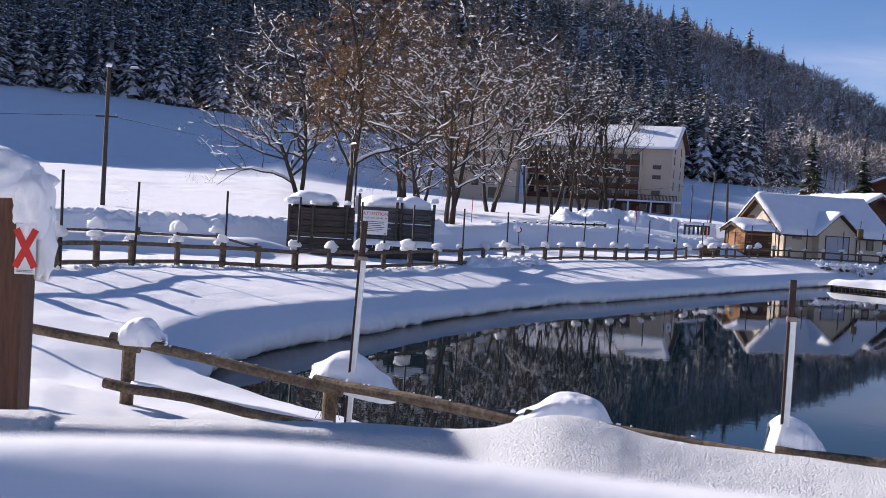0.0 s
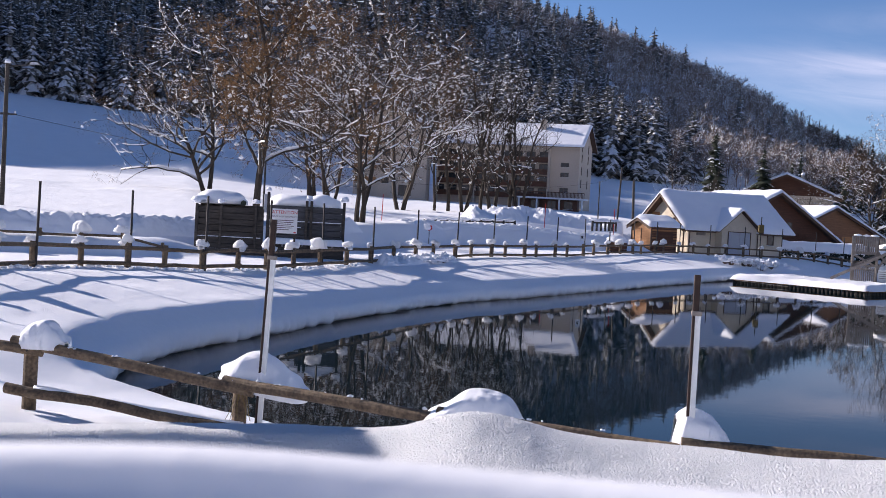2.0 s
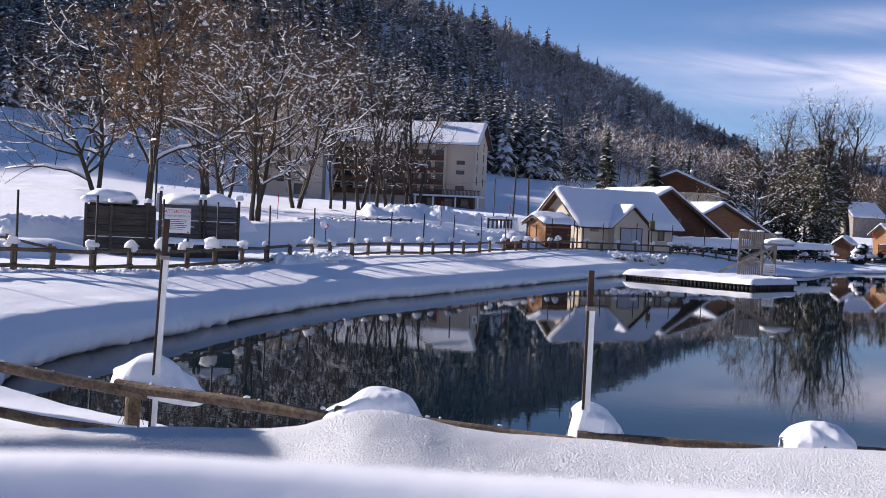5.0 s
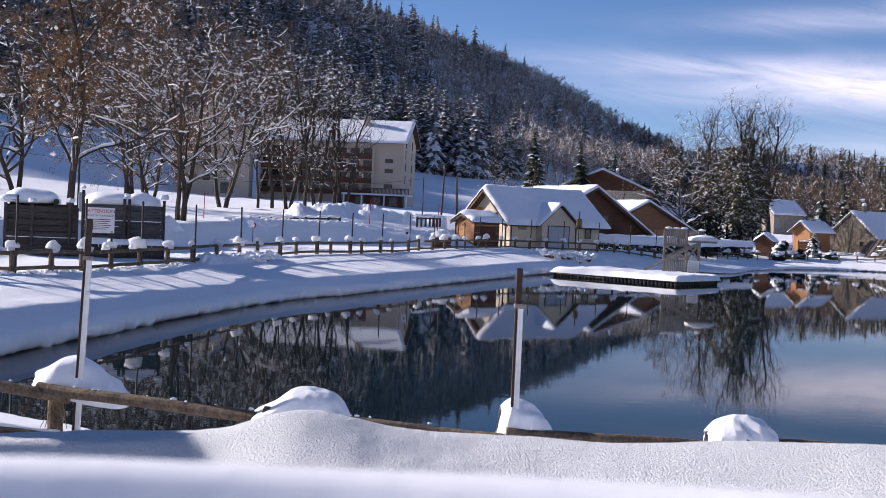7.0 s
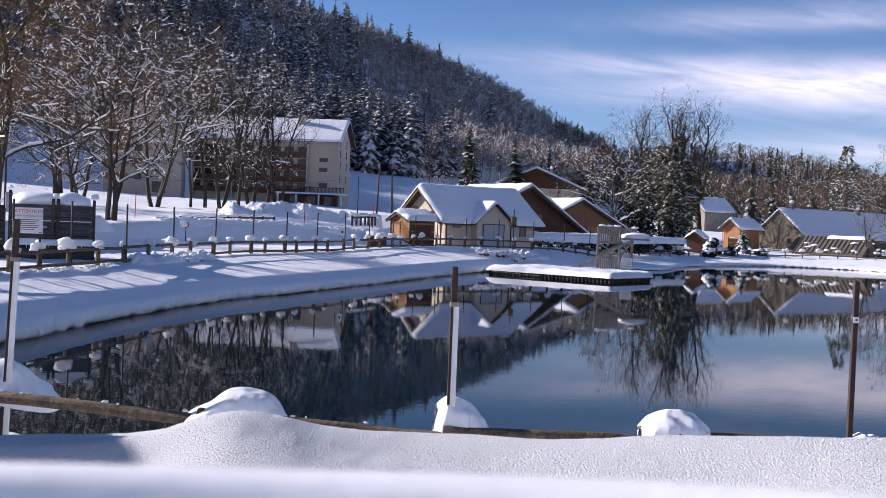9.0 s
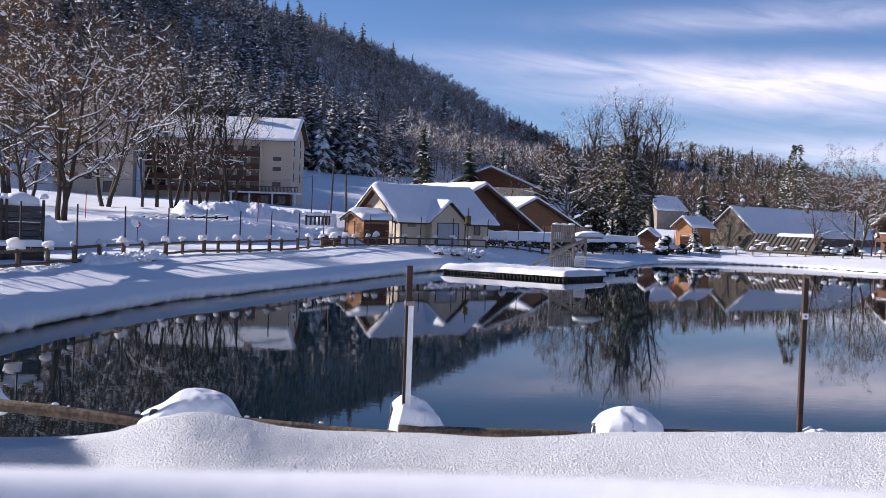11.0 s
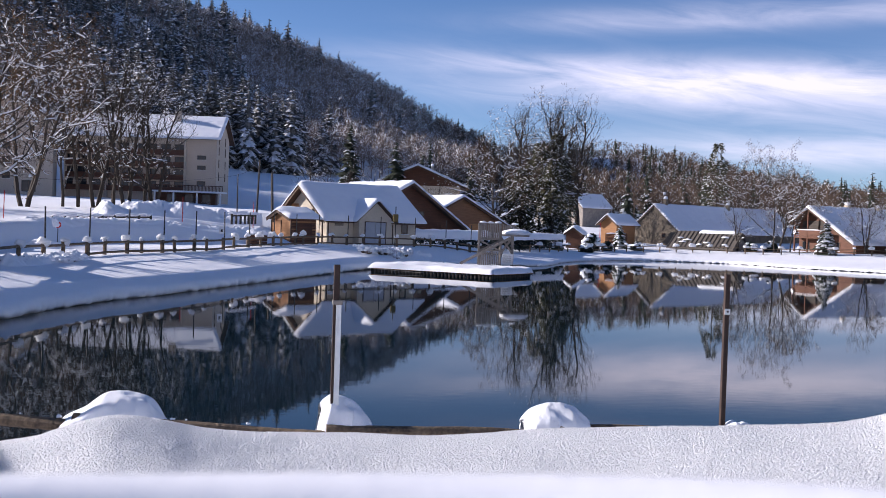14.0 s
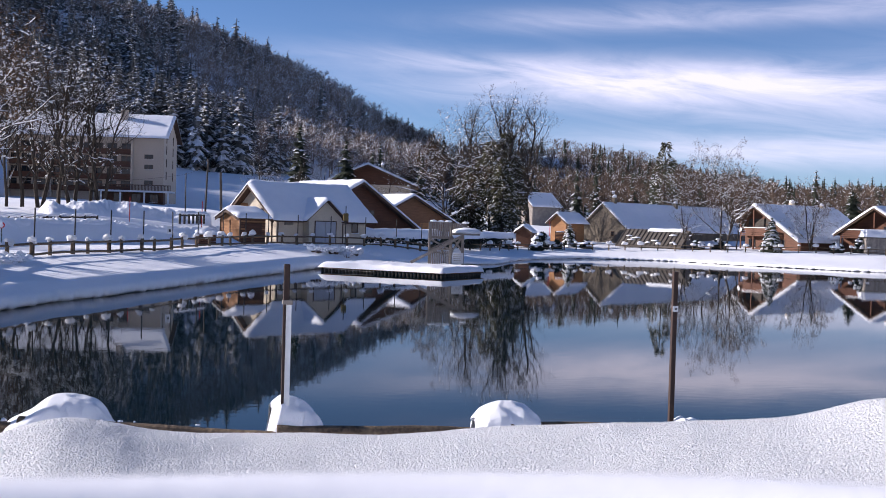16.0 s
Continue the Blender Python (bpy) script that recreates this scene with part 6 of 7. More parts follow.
# ---- trees ----
def spruce_arrays(h, r, whorls, per, seed, snow=0.6, detail=1):
    """Needled boughs and the snow on them for one spruce, as two lists of triangles."""
    rnd = np.random.RandomState(seed)
    need, white = [], []
    # trunk
    for k in range(4):
        a, b = k * math.pi / 2, (k + 1) * math.pi / 2
        w = r * 0.055
        need.append([(math.cos(a) * w, math.sin(a) * w, 0), (math.cos(b) * w, math.sin(b) * w, 0), (0, 0, h * 0.97)])
    # the dense dark middle
    rings = [[(math.cos(k * 1.047 + q) * r * w, math.sin(k * 1.047 + q) * r * w, h * t) for k in range(6)] for t, w, q in ((0.06, 0.40, 0), (0.5, 0.22, 0.5))]
    for k in range(6):
        a, b, c, d = rings[0][k], rings[0][(k + 1) % 6], rings[1][(k + 1) % 6], rings[1][k]
        need += [[a, b, c], [a, c, d], [d, c, (0, 0, h * 0.97)]]
    for i in range(whorls):
        s = i / (whorls - 1)
        z = h * (0.07 + 0.91 * s ** 0.92)
        rad = r * (1 - s) ** 0.72 * rnd.uniform(0.85, 1.1) + 0.08 * r
        n = max(4, int(per * (1 - 0.45 * s)))
        t0 = rnd.uniform(0, 6.28)
        for j in range(n):
            a = t0 + 2 * math.pi * (j + rnd.uniform(-.3, .3)) / n
            L = rad * rnd.uniform(0.55, 1.18)
            c, q = math.cos(a), math.sin(a)
            dz = L * rnd.uniform(0.25, 0.62) * (1 - 0.55 * s)
            wid = L * rnd.uniform(0.24, 0.46) + 0.05 * r
            zz = min(max(z + rnd.uniform(-1.3, 1.3) * h / whorls, h * 0.03), h * 0.975)
            base = (0, 0, zz + 0.12 * L)
            mid = (c * L * 0.55, q * L * 0.55, zz - dz * 0.25)
            tip = (c * L, q * L, zz - dz)
            lf = (c * L * 0.58 - q * wid, q * L * 0.58 + c * wid, zz - dz * 0.80)
            rt = (c * L * 0.58 + q * wid, q * L * 0.58 - c * wid, zz - dz * 0.80)
            need += [[base, lf, mid], [base, mid, rt], [mid, lf, tip], [mid, tip, rt]]
            if detail > 1:
                for side in (-1, 1):
                    e1 = (c * L * 0.8 - side * q * wid * 0.9, q * L * 0.8 + side * c * wid * 0.9, zz - dz * 1.25)
                    need.append([mid, e1, (c * L * 0.72, q * L * 0.72, zz - dz * 0.6)])
                    need.append([(c * L * 0.35, q * L * 0.35, zz), (c * L * 0.42 - side * q * wid * 1.15, q * L * 0.42 + side * c * wid * 1.15, zz - dz * 0.75), mid])
            if rnd.random() < snow:
                up = 0.05 + 0.03 * L
                k1, k2, k0 = rnd.uniform(0.4, 0.95), rnd.uniform(0.7, 1.02), rnd.uniform(0.2, 0.5)
                b2 = (c * L * k0, q * L * k0, zz + up + 0.02 * L - dz * 0.45 * (k0 - 0.2))
                m2 = (c * L * 0.6, q * L * 0.6, zz - dz * 0.27 + up * 1.6)
                t2 = (c * L * k2, q * L * k2, zz - dz * k2 + up)
                l2 = (c * L * 0.58 - q * wid * k1, q * L * 0.58 + c * wid * k1, zz - dz * 0.25 - dz * 0.5 * k1 + up)
                r2 = (c * L * 0.58 + q * wid * k1, q * L * 0.58 - c * wid * k1, zz - dz * 0.25 - dz * 0.5 * k1 + up)
                white += [[b2, l2, m2], [b2, m2, r2], [m2, l2, t2], [m2, t2, r2]]
                if detail > 1:
                    for side in (-1, 1):
                        white.append([m2, (c * L * 0.8 - side * q * wid * 0.75, q * L * 0.8 + side * c * wid * 0.75, zz - dz * 1.05 + up), t2])
    return np.array(need, float).reshape(-1, 3), np.array(white, float).reshape(-1, 3)


def bare_arrays(h, r, n, seed, snow=0.35, width=0.05):
    """A far leafless tree: fans of thin upward twigs, some frosted."""
    rnd = np.random.RandomState(seed)
    wood, white = [], []
    wood += [[(-0.16, 0, 0), (0.16, 0, 0), (0, 0.05, h * 0.7)], [(0, -0.16, 0), (0, 0.16, 0), (0.05, 0, h * 0.7)]]
    for k in range(n):
        # a limb, and the short twigs that stand off its outer part
        s = rnd.uniform(0.14, 0.78)
        a = rnd.uniform(0, 6.283)
        out = rnd.uniform(0.25, 1.0)
        L = h * rnd.uniform(0.20, 0.36) * (1.25 - 0.8 * s)
        b = np.array([0, 0, h * s])
        m = b + np.array([math.cos(a) * L * out * r / (0.33 * h), math.sin(a) * L * out * r / (0.33 * h), L * (1.15 - 0.6 * out)])
        sd = np.array([-math.sin(a), math.cos(a), 0]) * width
        wood.append([tuple(b - sd), tuple(b + sd), tuple(m)])
        for j in range(11):
            p = b + (m - b) * rnd.uniform(0.35, 1.0)
            d = rnd.normal(size=3) * 0.6 + np.array([math.cos(a) * out, math.sin(a) * out, 0.7])
            t = p + d / np.linalg.norm(d) * h * rnd.uniform(0.06, 0.14)
            sd = np.cross(d, rnd.normal(size=3))
            sd = sd / (np.linalg.norm(sd) + 1e-6) * width * rnd.uniform(.6, 1.1)
            (white if rnd.random() < snow else wood).append([tuple(p - sd), tuple(p + sd), tuple(t)])
    return np.array(wood, float).reshape(-1, 3), np.array(white, float).reshape(-1, 3)


def forest(name, templates, spots, mats, label, seed):
    """Many far trees in one mesh."""
    rnd = np.random.RandomState(seed)
    V, I = [], []
    for x, y, z, s in spots:
        a, b = templates[rnd.randint(len(templates))]
        th = rnd.uniform(0, 6.283)
        c, q = math.cos(th), math.sin(th)
        sx = s * rnd.uniform(0.85, 1.2)
        for k, arr in enumerate((a, b)):
            if len(arr):
                w = np.stack([(arr[:, 0] * c - arr[:, 1] * q) * sx + x, (arr[:, 0] * q + arr[:, 1] * c) * sx + y, arr[:, 2] * s + z - 0.4], 1)
                V.append(w)
                I.append(np.full(len(arr) // 3, k, np.int32))
    V = np.concatenate(V)
    I = np.concatenate(I)
    me = bpy.data.meshes.new(name)
    n = len(V)
    me.vertices.add(n)
    me.vertices.foreach_set("co", V.ravel().astype(np.float32))
    me.loops.add(n)
    me.loops.foreach_set("vertex_index", np.arange(n, dtype=np.int32))
    me.polygons.add(n // 3)
    me.polygons.foreach_set("loop_start", np.arange(0, n, 3, dtype=np.int32))
    for m in mats:
        me.materials.append(m)
    me.polygons.foreach_set("material_index", I)
    me.update(calc_edges=True)
    ob = new(name, me)
    return tagged(ob, label, "forest", kind="stuff")


def scatter(az0, az1, d0, d1, spacing, seed, keep):
    rnd = np.random.RandomState(seed)
    out = []
    d = d0
    while d < d1:
        st = spacing * (1 + 0.0006 * (d - d0))
        n = int(radians(az1 - az0) * d / st)
        a = np.radians(np.linspace(az0, az1, n)) + rnd.uniform(-.45, .45, n) * st / d
        dd = d + rnd.uniform(-.45, .45, n) * st
        x, y = dd * np.sin(a), dd * np.cos(a)
        ok = keep(np.degrees(a), dd, x, y, rnd.uniform(0, 1, n))
        out.append(np.stack([x[ok], y[ok]], 1))
        d += st * 0.9
    return np.concatenate(out)


def edge_distance(az):
    """How far off the spruce forest begins."""
    return np.interp(az, [-45, -36, -33, -28, -22, -12, -4, -1.5, 1.5, 6, 10, 14, 40], [318, 322, 332, 338, 345, 338, 332, 326, 340, 360, 385, 400, 400])


def hill_forest():
    near = [spruce_arrays(25, 4.6, 24, 7, s, 0.97, 2) for s in (1, 2, 3)]
    far = [spruce_arrays(22, 4.8, 16, 6, s, 0.97, 1) for s in (4, 5, 6, 7)]

    def mixed(az, d, x, y):
        # leafless woods take over to the east and in patches higher up
        east = smooth01((az + 3.0) / 5 + 0.7 * fbm(x / 60, y / 60, 80, 2)) * smooth01((d - 325) / 40)
        patches = 0.8 * smooth01(1.5 * fbm(x / 48, y / 48, 84, 2) - 0.25) * smooth01((d - 420) / 80)
        # along the ridge the woods are mostly leafless
        ridge = 0.72 * smooth01((az + 10) / 9 + 0.9 * fbm(x / 40, y / 40, 88, 2)) * smooth01((d - 430) / 80)
        return np.maximum(np.maximum(east, patches), ridge)

    def front(az, d, x, y, u):
        e = edge_distance(az) + 11 * fbm(x / 18, y / 18, 77, 2)
        return (d > e) & (d < e + 45) & (u > mixed(az, d, x, y))

    def back(az, d, x, y, u):
        e = edge_distance(az)
        return (d > e + 42) & (u > 0.93 * mixed(az, d, x, y) + 0.04)

    def leafless(az, d, x, y, u):
        e = edge_distance(az) - 15 * (az > 1)
        return (d > e + 6) & (u < 0.97 * mixed(az, d, x, y))

    def spots(p, lo, hi, seed):
        rnd = np.random.RandomState(seed)
        z = ground_z(p[:, 0], p[:, 1])
        low_growth = 1 - 0.3 * smooth01((np.hypot(p[:, 0], p[:, 1]) - 600) / 120)
        return np.column_stack([p, z, rnd.uniform(lo, hi, len(p)) * low_growth])

    p = scatter(-37, 9, 295, 400, 6.8, 1, front)
    forest("spruce_edge", near, spots(p, 0.75, 1.2, 2), (FARNEEDLE, FROSTNEEDLE), "snow-laden spruces at the edge of the hillside forest", 3)
    p = scatter(-37, 10.5, 345, 765, 8.2, 4, back)
    forest("spruce_forest", far, spots(p, 0.65, 1.2, 5), (FARNEEDLE, FROSTNEEDLE), "dense dark spruce forest dusted with snow on the hill", 6)
    bare = [bare_arrays(15.0, 7.0, 30, s, 0.26, 0.11) for s in (11, 12, 13, 14)]
    p = scatter(-37, 10.5, 320, 785, 6.9, 7, leafless)
    forest("frosted_woods", bare, spots(p, 0.75, 1.2, 8), (FROSTWOOD, TWIGSNOW), "frosted leafless woods on the hillside", 9)
    # the lower hill across the valley
    p = scatter(9, 35, 300, 790, 7.4, 10, lambda az, d, x, y, u: (u < 0.85) & (d > 330 + 60 * (az < 14)))
    forest("brown_woods", [bare_arrays(12, 5.2, 20, s, 0.06, 0.095) for s in (21, 22, 23)], spots(p, 0.85, 1.35, 11), (TWIG, TWIGSNOW), "brown leafless woods on the low hill", 12)
    p = scatter(9, 40, 335, 800, 11.5, 13, lambda az, d, x, y, u: (u < 0.5 + 0.3 * fbm(x / 70, y / 70, 90, 2)))
    forest("valley_spruces", [spruce_arrays(15, 3.0, 16, 6, s, 0.5, 1) for s in (44, 45, 46)], spots(p, 0.75, 1.2, 14), (SPRUCE, TWIGSNOW), "scattered dark spruces among the brown woods", 15)


hill_forest()


def branch_tree(h, spread, seed, stems=1, lean=0.0, limbs=9, twig=6, leaf=0.0, snow=1.0, up=0.55, start=0.22, girth=1.0):
    """Limbs, snow on them and dry leaves of one leafless tree, as triangle arrays."""
    rnd = np.random.RandomState(seed)
    segs = []       # p, q, r0, r1, level

    def grow(p, d, L, r, level):
        n = (8, 9, 5, 2, 2)[level]
        kids = (limbs, twig + 1, twig, 4, 0)[level]
        pts = [p]
        for k in range(n):
            wob = (0.09, 0.17, 0.26, 0.30, 0.3)[level]
            d = d + rnd.normal(size=3) * wob
            d[2] += (0.05, 0.06, 0.06, 0.03, 0)[level]
            d = d / np.linalg.norm(d)
            q = pts[-1] + d * L / n
            r0, r1 = r * (1 - 0.72 * k / n), r * (1 - 0.72 * (k + 1) / n)
            segs.append((pts[-1], q, r0, r1, level))
            pts.append(q)
        if level >= 4:
            return
        for k in range(kids):
            s = rnd.uniform(start if level == 0 else 0.2, 1.0) if k else 0.98
            i = min(int(s * n), n - 1)
            f = s * n - i
            b = pts[i] * (1 - f) + pts[i + 1] * f
            ax = pts[i + 1] - pts[i]
            ax = ax / np.linalg.norm(ax)
            a = rnd.uniform(0, 6.283) if level else k * 2.4 + rnd.uniform(-.4, .4)
            u = np.cross(ax, [0.3, 0.9, 0.2])
            u = u / np.linalg.norm(u)
            w = np.cross(ax, u)
            sp = (0.95, 0.85, 0.8, 0.8)[level] * rnd.uniform(0.7, 1.25)
            nd = ax * (up if level == 0 else 0.75) + (u * math.cos(a) + w * math.sin(a)) * sp
            nd[2] += 0.12
            nd = nd / np.linalg.norm(nd)
            ll = L * (0.52, 0.52, 0.50, 0.45)[level] * rnd.uniform(0.7, 1.2) * (1.1 - 0.45 * s)
            if level == 0:
                ll *= spread
            grow(b, nd, ll, max(r * (1 - 0.72 * s) * 0.55, 0.011), level + 1)

    for k in range(stems):
        a = 6.283 * k / max(stems, 1) + 0.6
        d0 = np.array([math.cos(a) * 0.13 * (stems > 1) + lean, math.sin(a) * 0.12 * (stems > 1), 1.0])
        grow(np.array([math.cos(a) * 0.25 * (stems > 1), math.sin(a) * 0.25 * (stems > 1), -0.3]), d0, h * (0.80 if k == 0 else rnd.uniform(.6, .78)), (h * 0.0135 + 0.02) * girth, 0)
    p = np.array([s[0] for s in segs])
    q = np.array([s[1] for s in segs])
    r0 = np.array([s[2] for s in segs])
    r1 = np.array([s[3] for s in segs])
    lv = np.array([s[4] for s in segs])
    # wood: square or triangular tubes
    V, F, off = [], [], 0
    ax = q - p
    ax /= np.linalg.norm(ax, axis=1)[:, None]
    u = np.cross(ax, np.where(np.abs(ax[:, 2:]) < 0.9, [[0, 0, 1.0]], [[1.0, 0, 0]]))
    u /= np.linalg.norm(u, axis=1)[:, None]
    w = np.cross(ax, u)
    for sel, n in ((lv < 2, 6), (lv == 2, 3)):
        k = int(sel.sum())
        if not k:
            continue
        ang = np.arange(n) * 2 * math.pi / n
        ring = u[sel][:, None] * np.cos(ang)[None, :, None] + w[sel][:, None] * np.sin(ang)[None, :, None]
        a = p[sel][:, None] + ring * r0[sel][:, None, None]
        b = q[sel][:, None] + ring * r1[sel][:, None, None]
        v = np.concatenate([a, b], 1)
        base = off + np.arange(k)[:, None] * 2 * n
        i = np.arange(n)[None]
        f = np.stack([base + i, base + (i + 1) % n, base + n + (i + 1) % n, base + n + i], -1).reshape(-1, 4)
        V.append(v.reshape(-1, 3))
        F.append(f)
        off += k * 2 * n
    sel = lv >= 3
    k = int(sel.sum())
    blade = np.cross(ax[sel], rnd.normal(size=(k, 3)))
    blade = blade / (np.linalg.norm(blade, axis=1)[:, None] + 1e-9) * (r0[sel] * 1.05)[:, None]
    V.append(np.stack([p[sel] - blade, p[sel] + blade, q[sel] + blade * 0.6, q[sel] - blade * 0.6], 1).reshape(-1, 3))
    F.append(off + np.arange(k * 4).reshape(-1, 4))
    wood = (np.concatenate(V), np.concatenate(F), np.repeat([0, 1], [len(F[0]), sum(len(f) for f in F[1:])]))
    # snow on the upper side of boughs that lie flat enough
    flat = 1 - np.abs(ax[:, 2])
    pick = (rnd.uniform(size=len(p)) < snow * np.clip(flat * 1.15, 0, 0.95) * np.where(lv >= 3, 0.05, np.where(lv == 2, 0.46, 0.97))) & (lv > 0)
    ps, qs, us = p[pick], q[pick], u[pick]
    th = np.minimum(0.05 + 1.2 * r0[pick], 0.20) * rnd.uniform(.5, 1.5, pick.sum())
    wd = np.minimum(0.03 + 1.0 * r0[pick], 0.15)
    rise = np.zeros_like(ps)
    rise[:, 2] = th + r0[pick] * 0.9
    lowr = np.zeros_like(ps)
    lowr[:, 2] = r0[pick] * 0.35
    side = us * wd[:, None]
    v = np.stack([ps + side + lowr, ps - side + lowr, ps + rise, qs + side * 0.8 + lowr, qs - side * 0.8 + lowr, qs + rise * 0.9], 1)
    k = len(ps)
    b = np.arange(k)[:, None] * 6
    f3 = np.array([[0, 3, 5], [0, 5, 2], [1, 2, 5], [1, 5, 4], [0, 2, 1], [3, 4, 5]])
    f = (b[:, :, None] + f3[None]).reshape(-1, 3)
    V2, F2 = [v.reshape(-1, 3)], [f]
    off = k * 6
    # clumps in the forks
    tips = np.where(lv >= 2)[0]
    m = int(len(tips) * 0.014 * snow)
    c = q[rnd.choice(tips, m)]
    s = rnd.uniform(0.05, 0.19, m) * (0.6 + 0.4 * h / 16)
    octa = np.array([[1, 0, 0], [-1, 0, 0], [0, 1, 0], [0, -1, 0], [0, 0, 0.9], [0, 0, -0.5]])
    jit = rnd.uniform(0.6, 1.4, (m, 6, 3))
    v = c[:, None] + octa[None] * jit * s[:, None, None]
    fo = np.array([[0, 2, 4], [2, 1, 4], [1, 3, 4], [3, 0, 4], [2, 0, 5], [1, 2, 5], [3, 1, 5], [0, 3, 5]])
    V2.append(v.reshape(-1, 3))
    F2.append((off + np.arange(m)[:, None, None] * 6 + fo[None]).reshape(-1, 3))
    white = (np.concatenate(V2), np.concatenate(F2))
    dry = None
    if leaf:
        tl = np.where(lv >= 3)[0]
        m = int(len(tl) * leaf)
        c = q[rnd.choice(tl, m)] + rnd.normal(size=(m, 3)) * 0.12
        a, b2 = rnd.normal(size=(m, 3)) * 0.034, rnd.normal(size=(m, 3)) * 0.034
        v = np.stack([c - a, c + b2, c + a, c - b2], 1).reshape(-1, 3)
        dry = (v, np.arange(m * 4).reshape(-1, 4))
    return wood, white, dry


def bare_tree(name, label, at, turn, arrays, s=1.0, group="bare trees by the road"):
    wood, white, dry = arrays
    e = thing(name, pose(*at, 0, 0, turn) @ Matrix.Scale(s, 4), label, "tree", group)
    mesh_ob("trunk", wood[0], wood[1], [BARK, FINEWOOD], e, index=wood[2])
    tagged(mesh_ob("snow", white[0], white[1], TWIGSNOW, e, "snow lying along the branches"), kind="stuff")
    if dry:
        tagged(mesh_ob("leaves", dry[0], dry[1], DRYLEAF, e, "withered brown leaves"), kind="stuff")
    return e


def plant(src, x, y, turn, s, sink=0.15, label=""):
    t = copy_thing(src, Matrix.Identity(4))
    t.matrix_basis = pose(x, y, gz(x, y) - sink, 0, 0, turn) @ Matrix.Scale(s, 4)
    if label:
        t["label"] = label
    return t


LBL = "leafless tree with snow lying on every branch"
big = bare_tree("bare_tree", "broad leafless tree with twin leaning trunks and snowy branches", (-45.6, 118.5, gz(-45.6, 118.5) - .2), 20, branch_tree(21.0, 1.55, 5, 2, -0.05, 16, 6, 0.7, 1.0, 0.40, 0.12))
tall = bare_tree("brown_leaved_tree", "tall tree keeping withered brown leaves among snowy branches", (-22.3, 66.3, gz(-22.3, 66.3) - .2), 130, branch_tree(17.6, 0.95, 9, 1, 0.02, 14, 7, 2.4, 0.8, 0.6, 0.22))
wide = bare_tree("bare_tree", LBL, (-18.9, 80.0, gz(-18.9, 80.0) - .2), 60, branch_tree(16.2, 1.3, 14, 3, 0.0, 9, 6, 0.7, 0.95, 0.6, 0.2, 0.82))
slim = bare_tree("slender_tree", "slender grey tree of a group, dusted with snow", (-22.4, 144.6, gz(-22.4, 144.6) - .2), 10, branch_tree(23.0, 0.82, 21, 1, 0.0, 15, 6, 0.0, 0.5, 0.95, 0.14, 0.85), group="slender trees before the hotel")
slim2 = bare_tree("slender_tree", "slender twin-stemmed tree of a group, dusted with snow", (-16.7, 145.5, gz(-16.7, 145.5) - .2), 200, branch_tree(23.0, 0.82, 27, 2, 0.0, 10, 6, 0.0, 0.5, 0.95, 0.14, 0.85), group="slender trees before the hotel")
for x, y, a, s in ((-22.4, 84.0, 40, 0.78), (-33.0, 116.6, 250, 1.25), (-26.2, 132.0, 160, 1.35)):
    plant(wide, x, y, a, s)
plant(slim, -24.1, 143.8, 80, 0.75)
plant(slim, -18.6, 147.9, 170, 0.98)
plant(slim, -14.6, 147.2, 260, 0.95)
plant(slim2, -20.4, 145.0, 20, 1.0)
plant(slim2, -13.3, 145.9, 120, 0.88)
# across the valley
poplar = bare_tree("tall_bare_tree", "tall slender leafless tree against the sky", (48.6, 184.6, gz(48.6, 184.6) - .2), 0, branch_tree(26.0, 0.75, 33, 2, 0.0, 15, 6, 0.0, 0.25, 0.95, 0.3, 1.1), group="tall trees by the village")
for x, y, a, s in ((44.4, 186.3, 110, 0.93), (55.0, 188.6, 220, 0.97), (52.0, 193, 300, 0.9)):
    plant(poplar, x, y, a, s)
plant(wide, 37.5, 176.5, 30, 1.08, label="small leafless tree with snowy branches beside the cabins")
plant(wide, 70.2, 143.6, 100, 0.82)
plant(wide, 82.8, 142.4, 190, 0.57)
plant(wide, 84.0, 182, 20, 0.91)
plant(slim, 55.0, 168.6, 30, 0.40)
plant(slim, 73.6, 146.5, 140, 0.37)
plant(slim2, 66.0, 147.0, 200, 0.35)
for x, y, a, s, src in ((12.0, 178, 0, 0.62, slim2), (17.5, 176, 90, 0.54, slim), (8.0, 180, 60, 0.6, slim), (26, 170, 20, 0.48, slim2), (90, 172, 40, 0.52, slim)):
    plant(src, x, y, a, s)


def spruce_tree(x, y, h, r, seed, label="dark spruce with snow on its drooping boughs", whorls=24, per=13, snow=0.4, name="spruce"):
    z = gz(x, y) - 0.1
    e = thing(name, pose(x, y, z), label, "tree", "single spruces")
    need, white = spruce_arrays(h, r, whorls, per, seed, snow, 2)
    part("trunk", tubed((0, 0, -0.3), (0, 0, h * 0.9), r * 0.07 + 0.04, 0.02, n=7), BARK, e)
    tagged(mesh_ob("foliage", need, np.arange(len(need)).reshape(-1, 3), SPRUCE, e), kind="stuff")
    tagged(mesh_ob("snow", white, np.arange(len(white)).reshape(-1, 3), TWIGSNOW, e, "snow lying on the boughs"), kind="stuff")
    return e


spruce_tree(14.8, 189, 19.0, 3.4, 51, whorls=38, snow=0.15)
spruce_tree(22.0, 184, 16.0, 3.2, 52, whorls=34, snow=0.15)


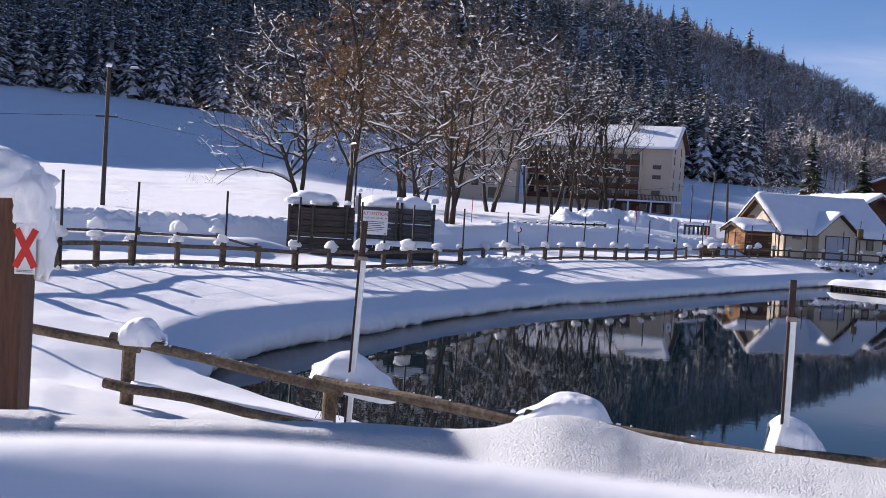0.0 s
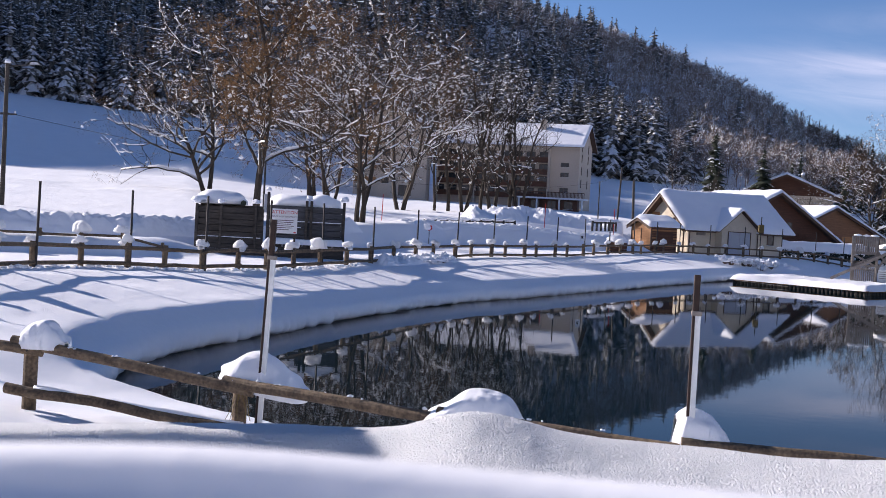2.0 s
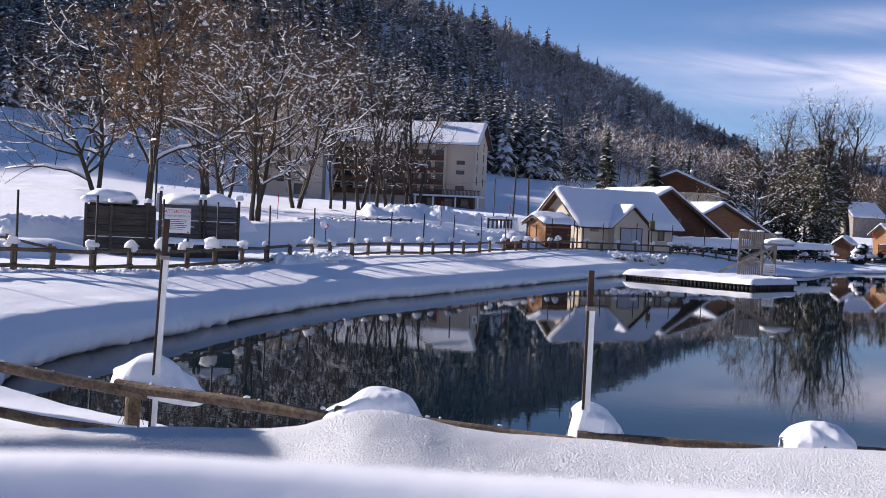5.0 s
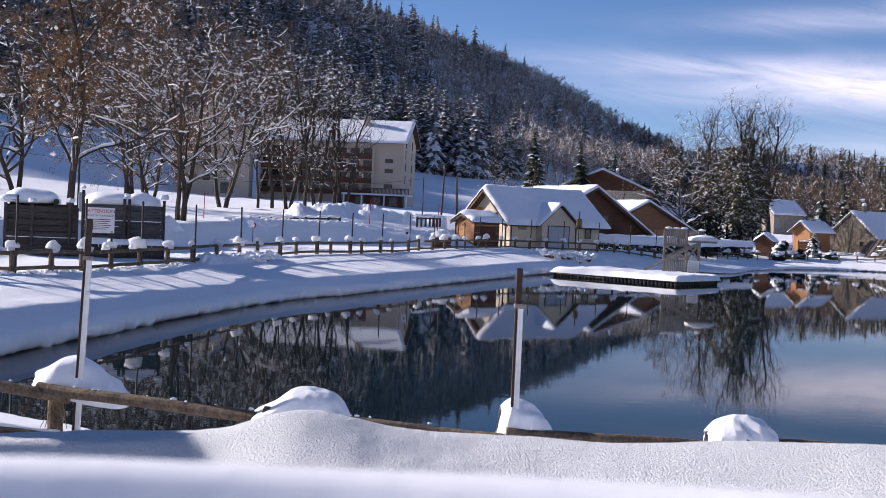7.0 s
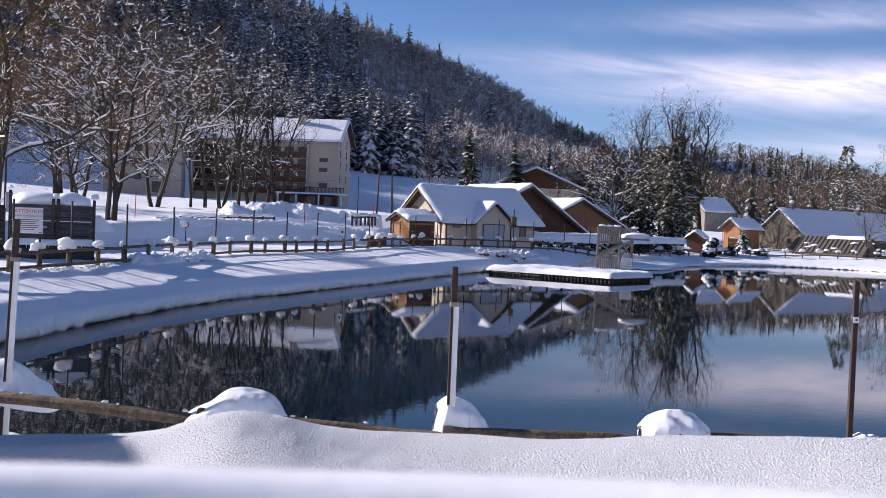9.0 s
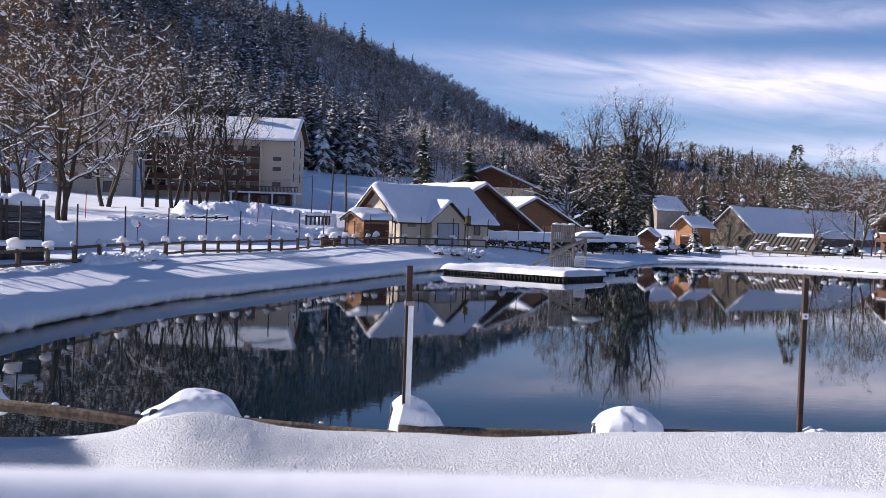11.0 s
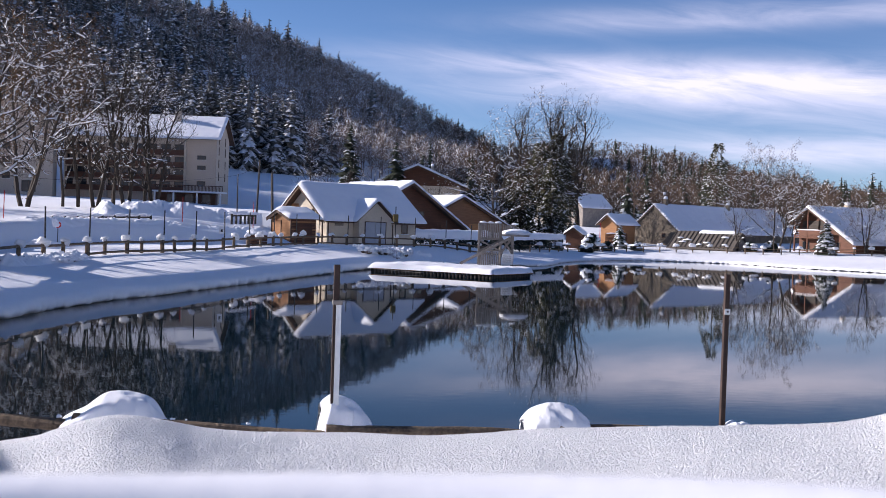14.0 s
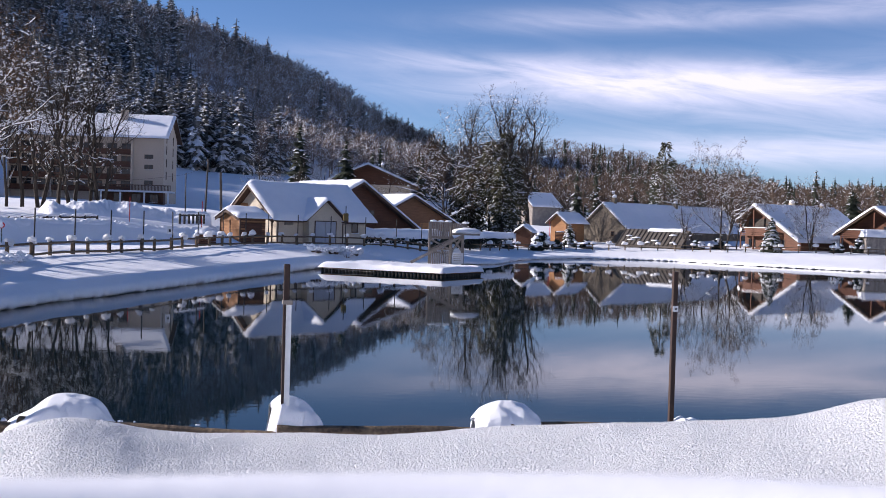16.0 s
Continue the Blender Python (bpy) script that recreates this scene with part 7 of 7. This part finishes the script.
def dark_evergreen(x, y, h, r, seed):
    """A ragged evergreen: many small drooping sprays on an uneven column."""
    rnd = np.random.RandomState(seed)
    e = thing("evergreen", pose(x, y, gz(x, y) - 0.1), "ragged dark evergreen with patches of snow", "tree", "evergreens by the village")
    part("trunk", tubed((0, 0, -0.3), (0, 0, h * 0.92), 0.22, 0.04, n=7), BARK, e)
    n = 4400
    s = rnd.uniform(0.02, 1, n)
    prof = np.interp(s, [0, 0.15, 0.45, 0.7, 1], [0.55, 0.9, 1.0, 0.8, 0.25]) * r
    th = rnd.uniform(0, 2 * math.pi, n)
    lump = 1 + 0.45 * fbm(th * 1.3, s * 7, seed, 2)
    rad = prof * lump * np.sqrt(rnd.uniform(0.15, 1, n))
    keep = vnoise(th * 1.6 + seed, s * 9, seed + 4) + 0.35 * rnd.normal(size=n) > 0.22
    s, th, rad, n = s[keep], th[keep], rad[keep], int(keep.sum())
    c = np.stack([np.cos(th) * rad, np.sin(th) * rad, s * h], 1)
    o = np.stack([np.cos(th), np.sin(th), rnd.uniform(-0.9, 0.1, n)], 1) * rnd.uniform(0.35, 0.8, n)[:, None]
    w = np.cross(o, rnd.normal(size=(n, 3)))
    w = w / np.linalg.norm(w, axis=1)[:, None] * rnd.uniform(0.12, 0.28, n)[:, None]
    v = np.stack([c - w, c + w, c + o], 1).reshape(-1, 3)
    tagged(mesh_ob("foliage", v, np.arange(n * 3).reshape(-1, 3), EVERGREEN, e), kind="stuff")
    k = np.where(rnd.uniform(size=n) < 0.34)[0]
    up = np.array([0, 0, 0.12])
    v = np.stack([c[k] - w[k] * 0.9 + up, c[k] + w[k] * 0.9 + up, c[k] + o[k] * 0.8 + up], 1).reshape(-1, 3)
    tagged(mesh_ob("snow", v, np.arange(len(k) * 3).reshape(-1, 3), TWIGSNOW, e, "patches of snow on the sprays"), kind="stuff")
    return e


for k, (x, y, h, r) in enumerate(((43.2, 183, 11.5, 2.4), (46.2, 182, 15.6, 2.6), (49.4, 184.5, 17.4, 2.5), (51.4, 185.5, 13.5, 2.2), (41.4, 184, 9.5, 2.0), (47.8, 179.5, 13.0, 2.3))):
    dark_evergreen(x, y, h, r, 60 + k)
dark_evergreen(92.4, 217, 19.0, 2.7, 57)
spruce_tree(75.6, 140.2, 4.9, 1.7, 58, "young spruce nearly hidden by snow", 30, 9, 0.8)
spruce_tree(114.0, 182.3, 10.0, 3.2, 62, snow=0.2)
spruce_tree(49.8, 150, 3.4, 1.4, 59, "young spruce nearly hidden by snow", 24, 8, 0.8)
spruce_tree(31.0, 215, 14.0, 3.0, 60, snow=0.4)
spruce_tree(96, 150, 4.2, 1.8, 61, "young spruce nearly hidden by snow", 14, 10, 0.9)
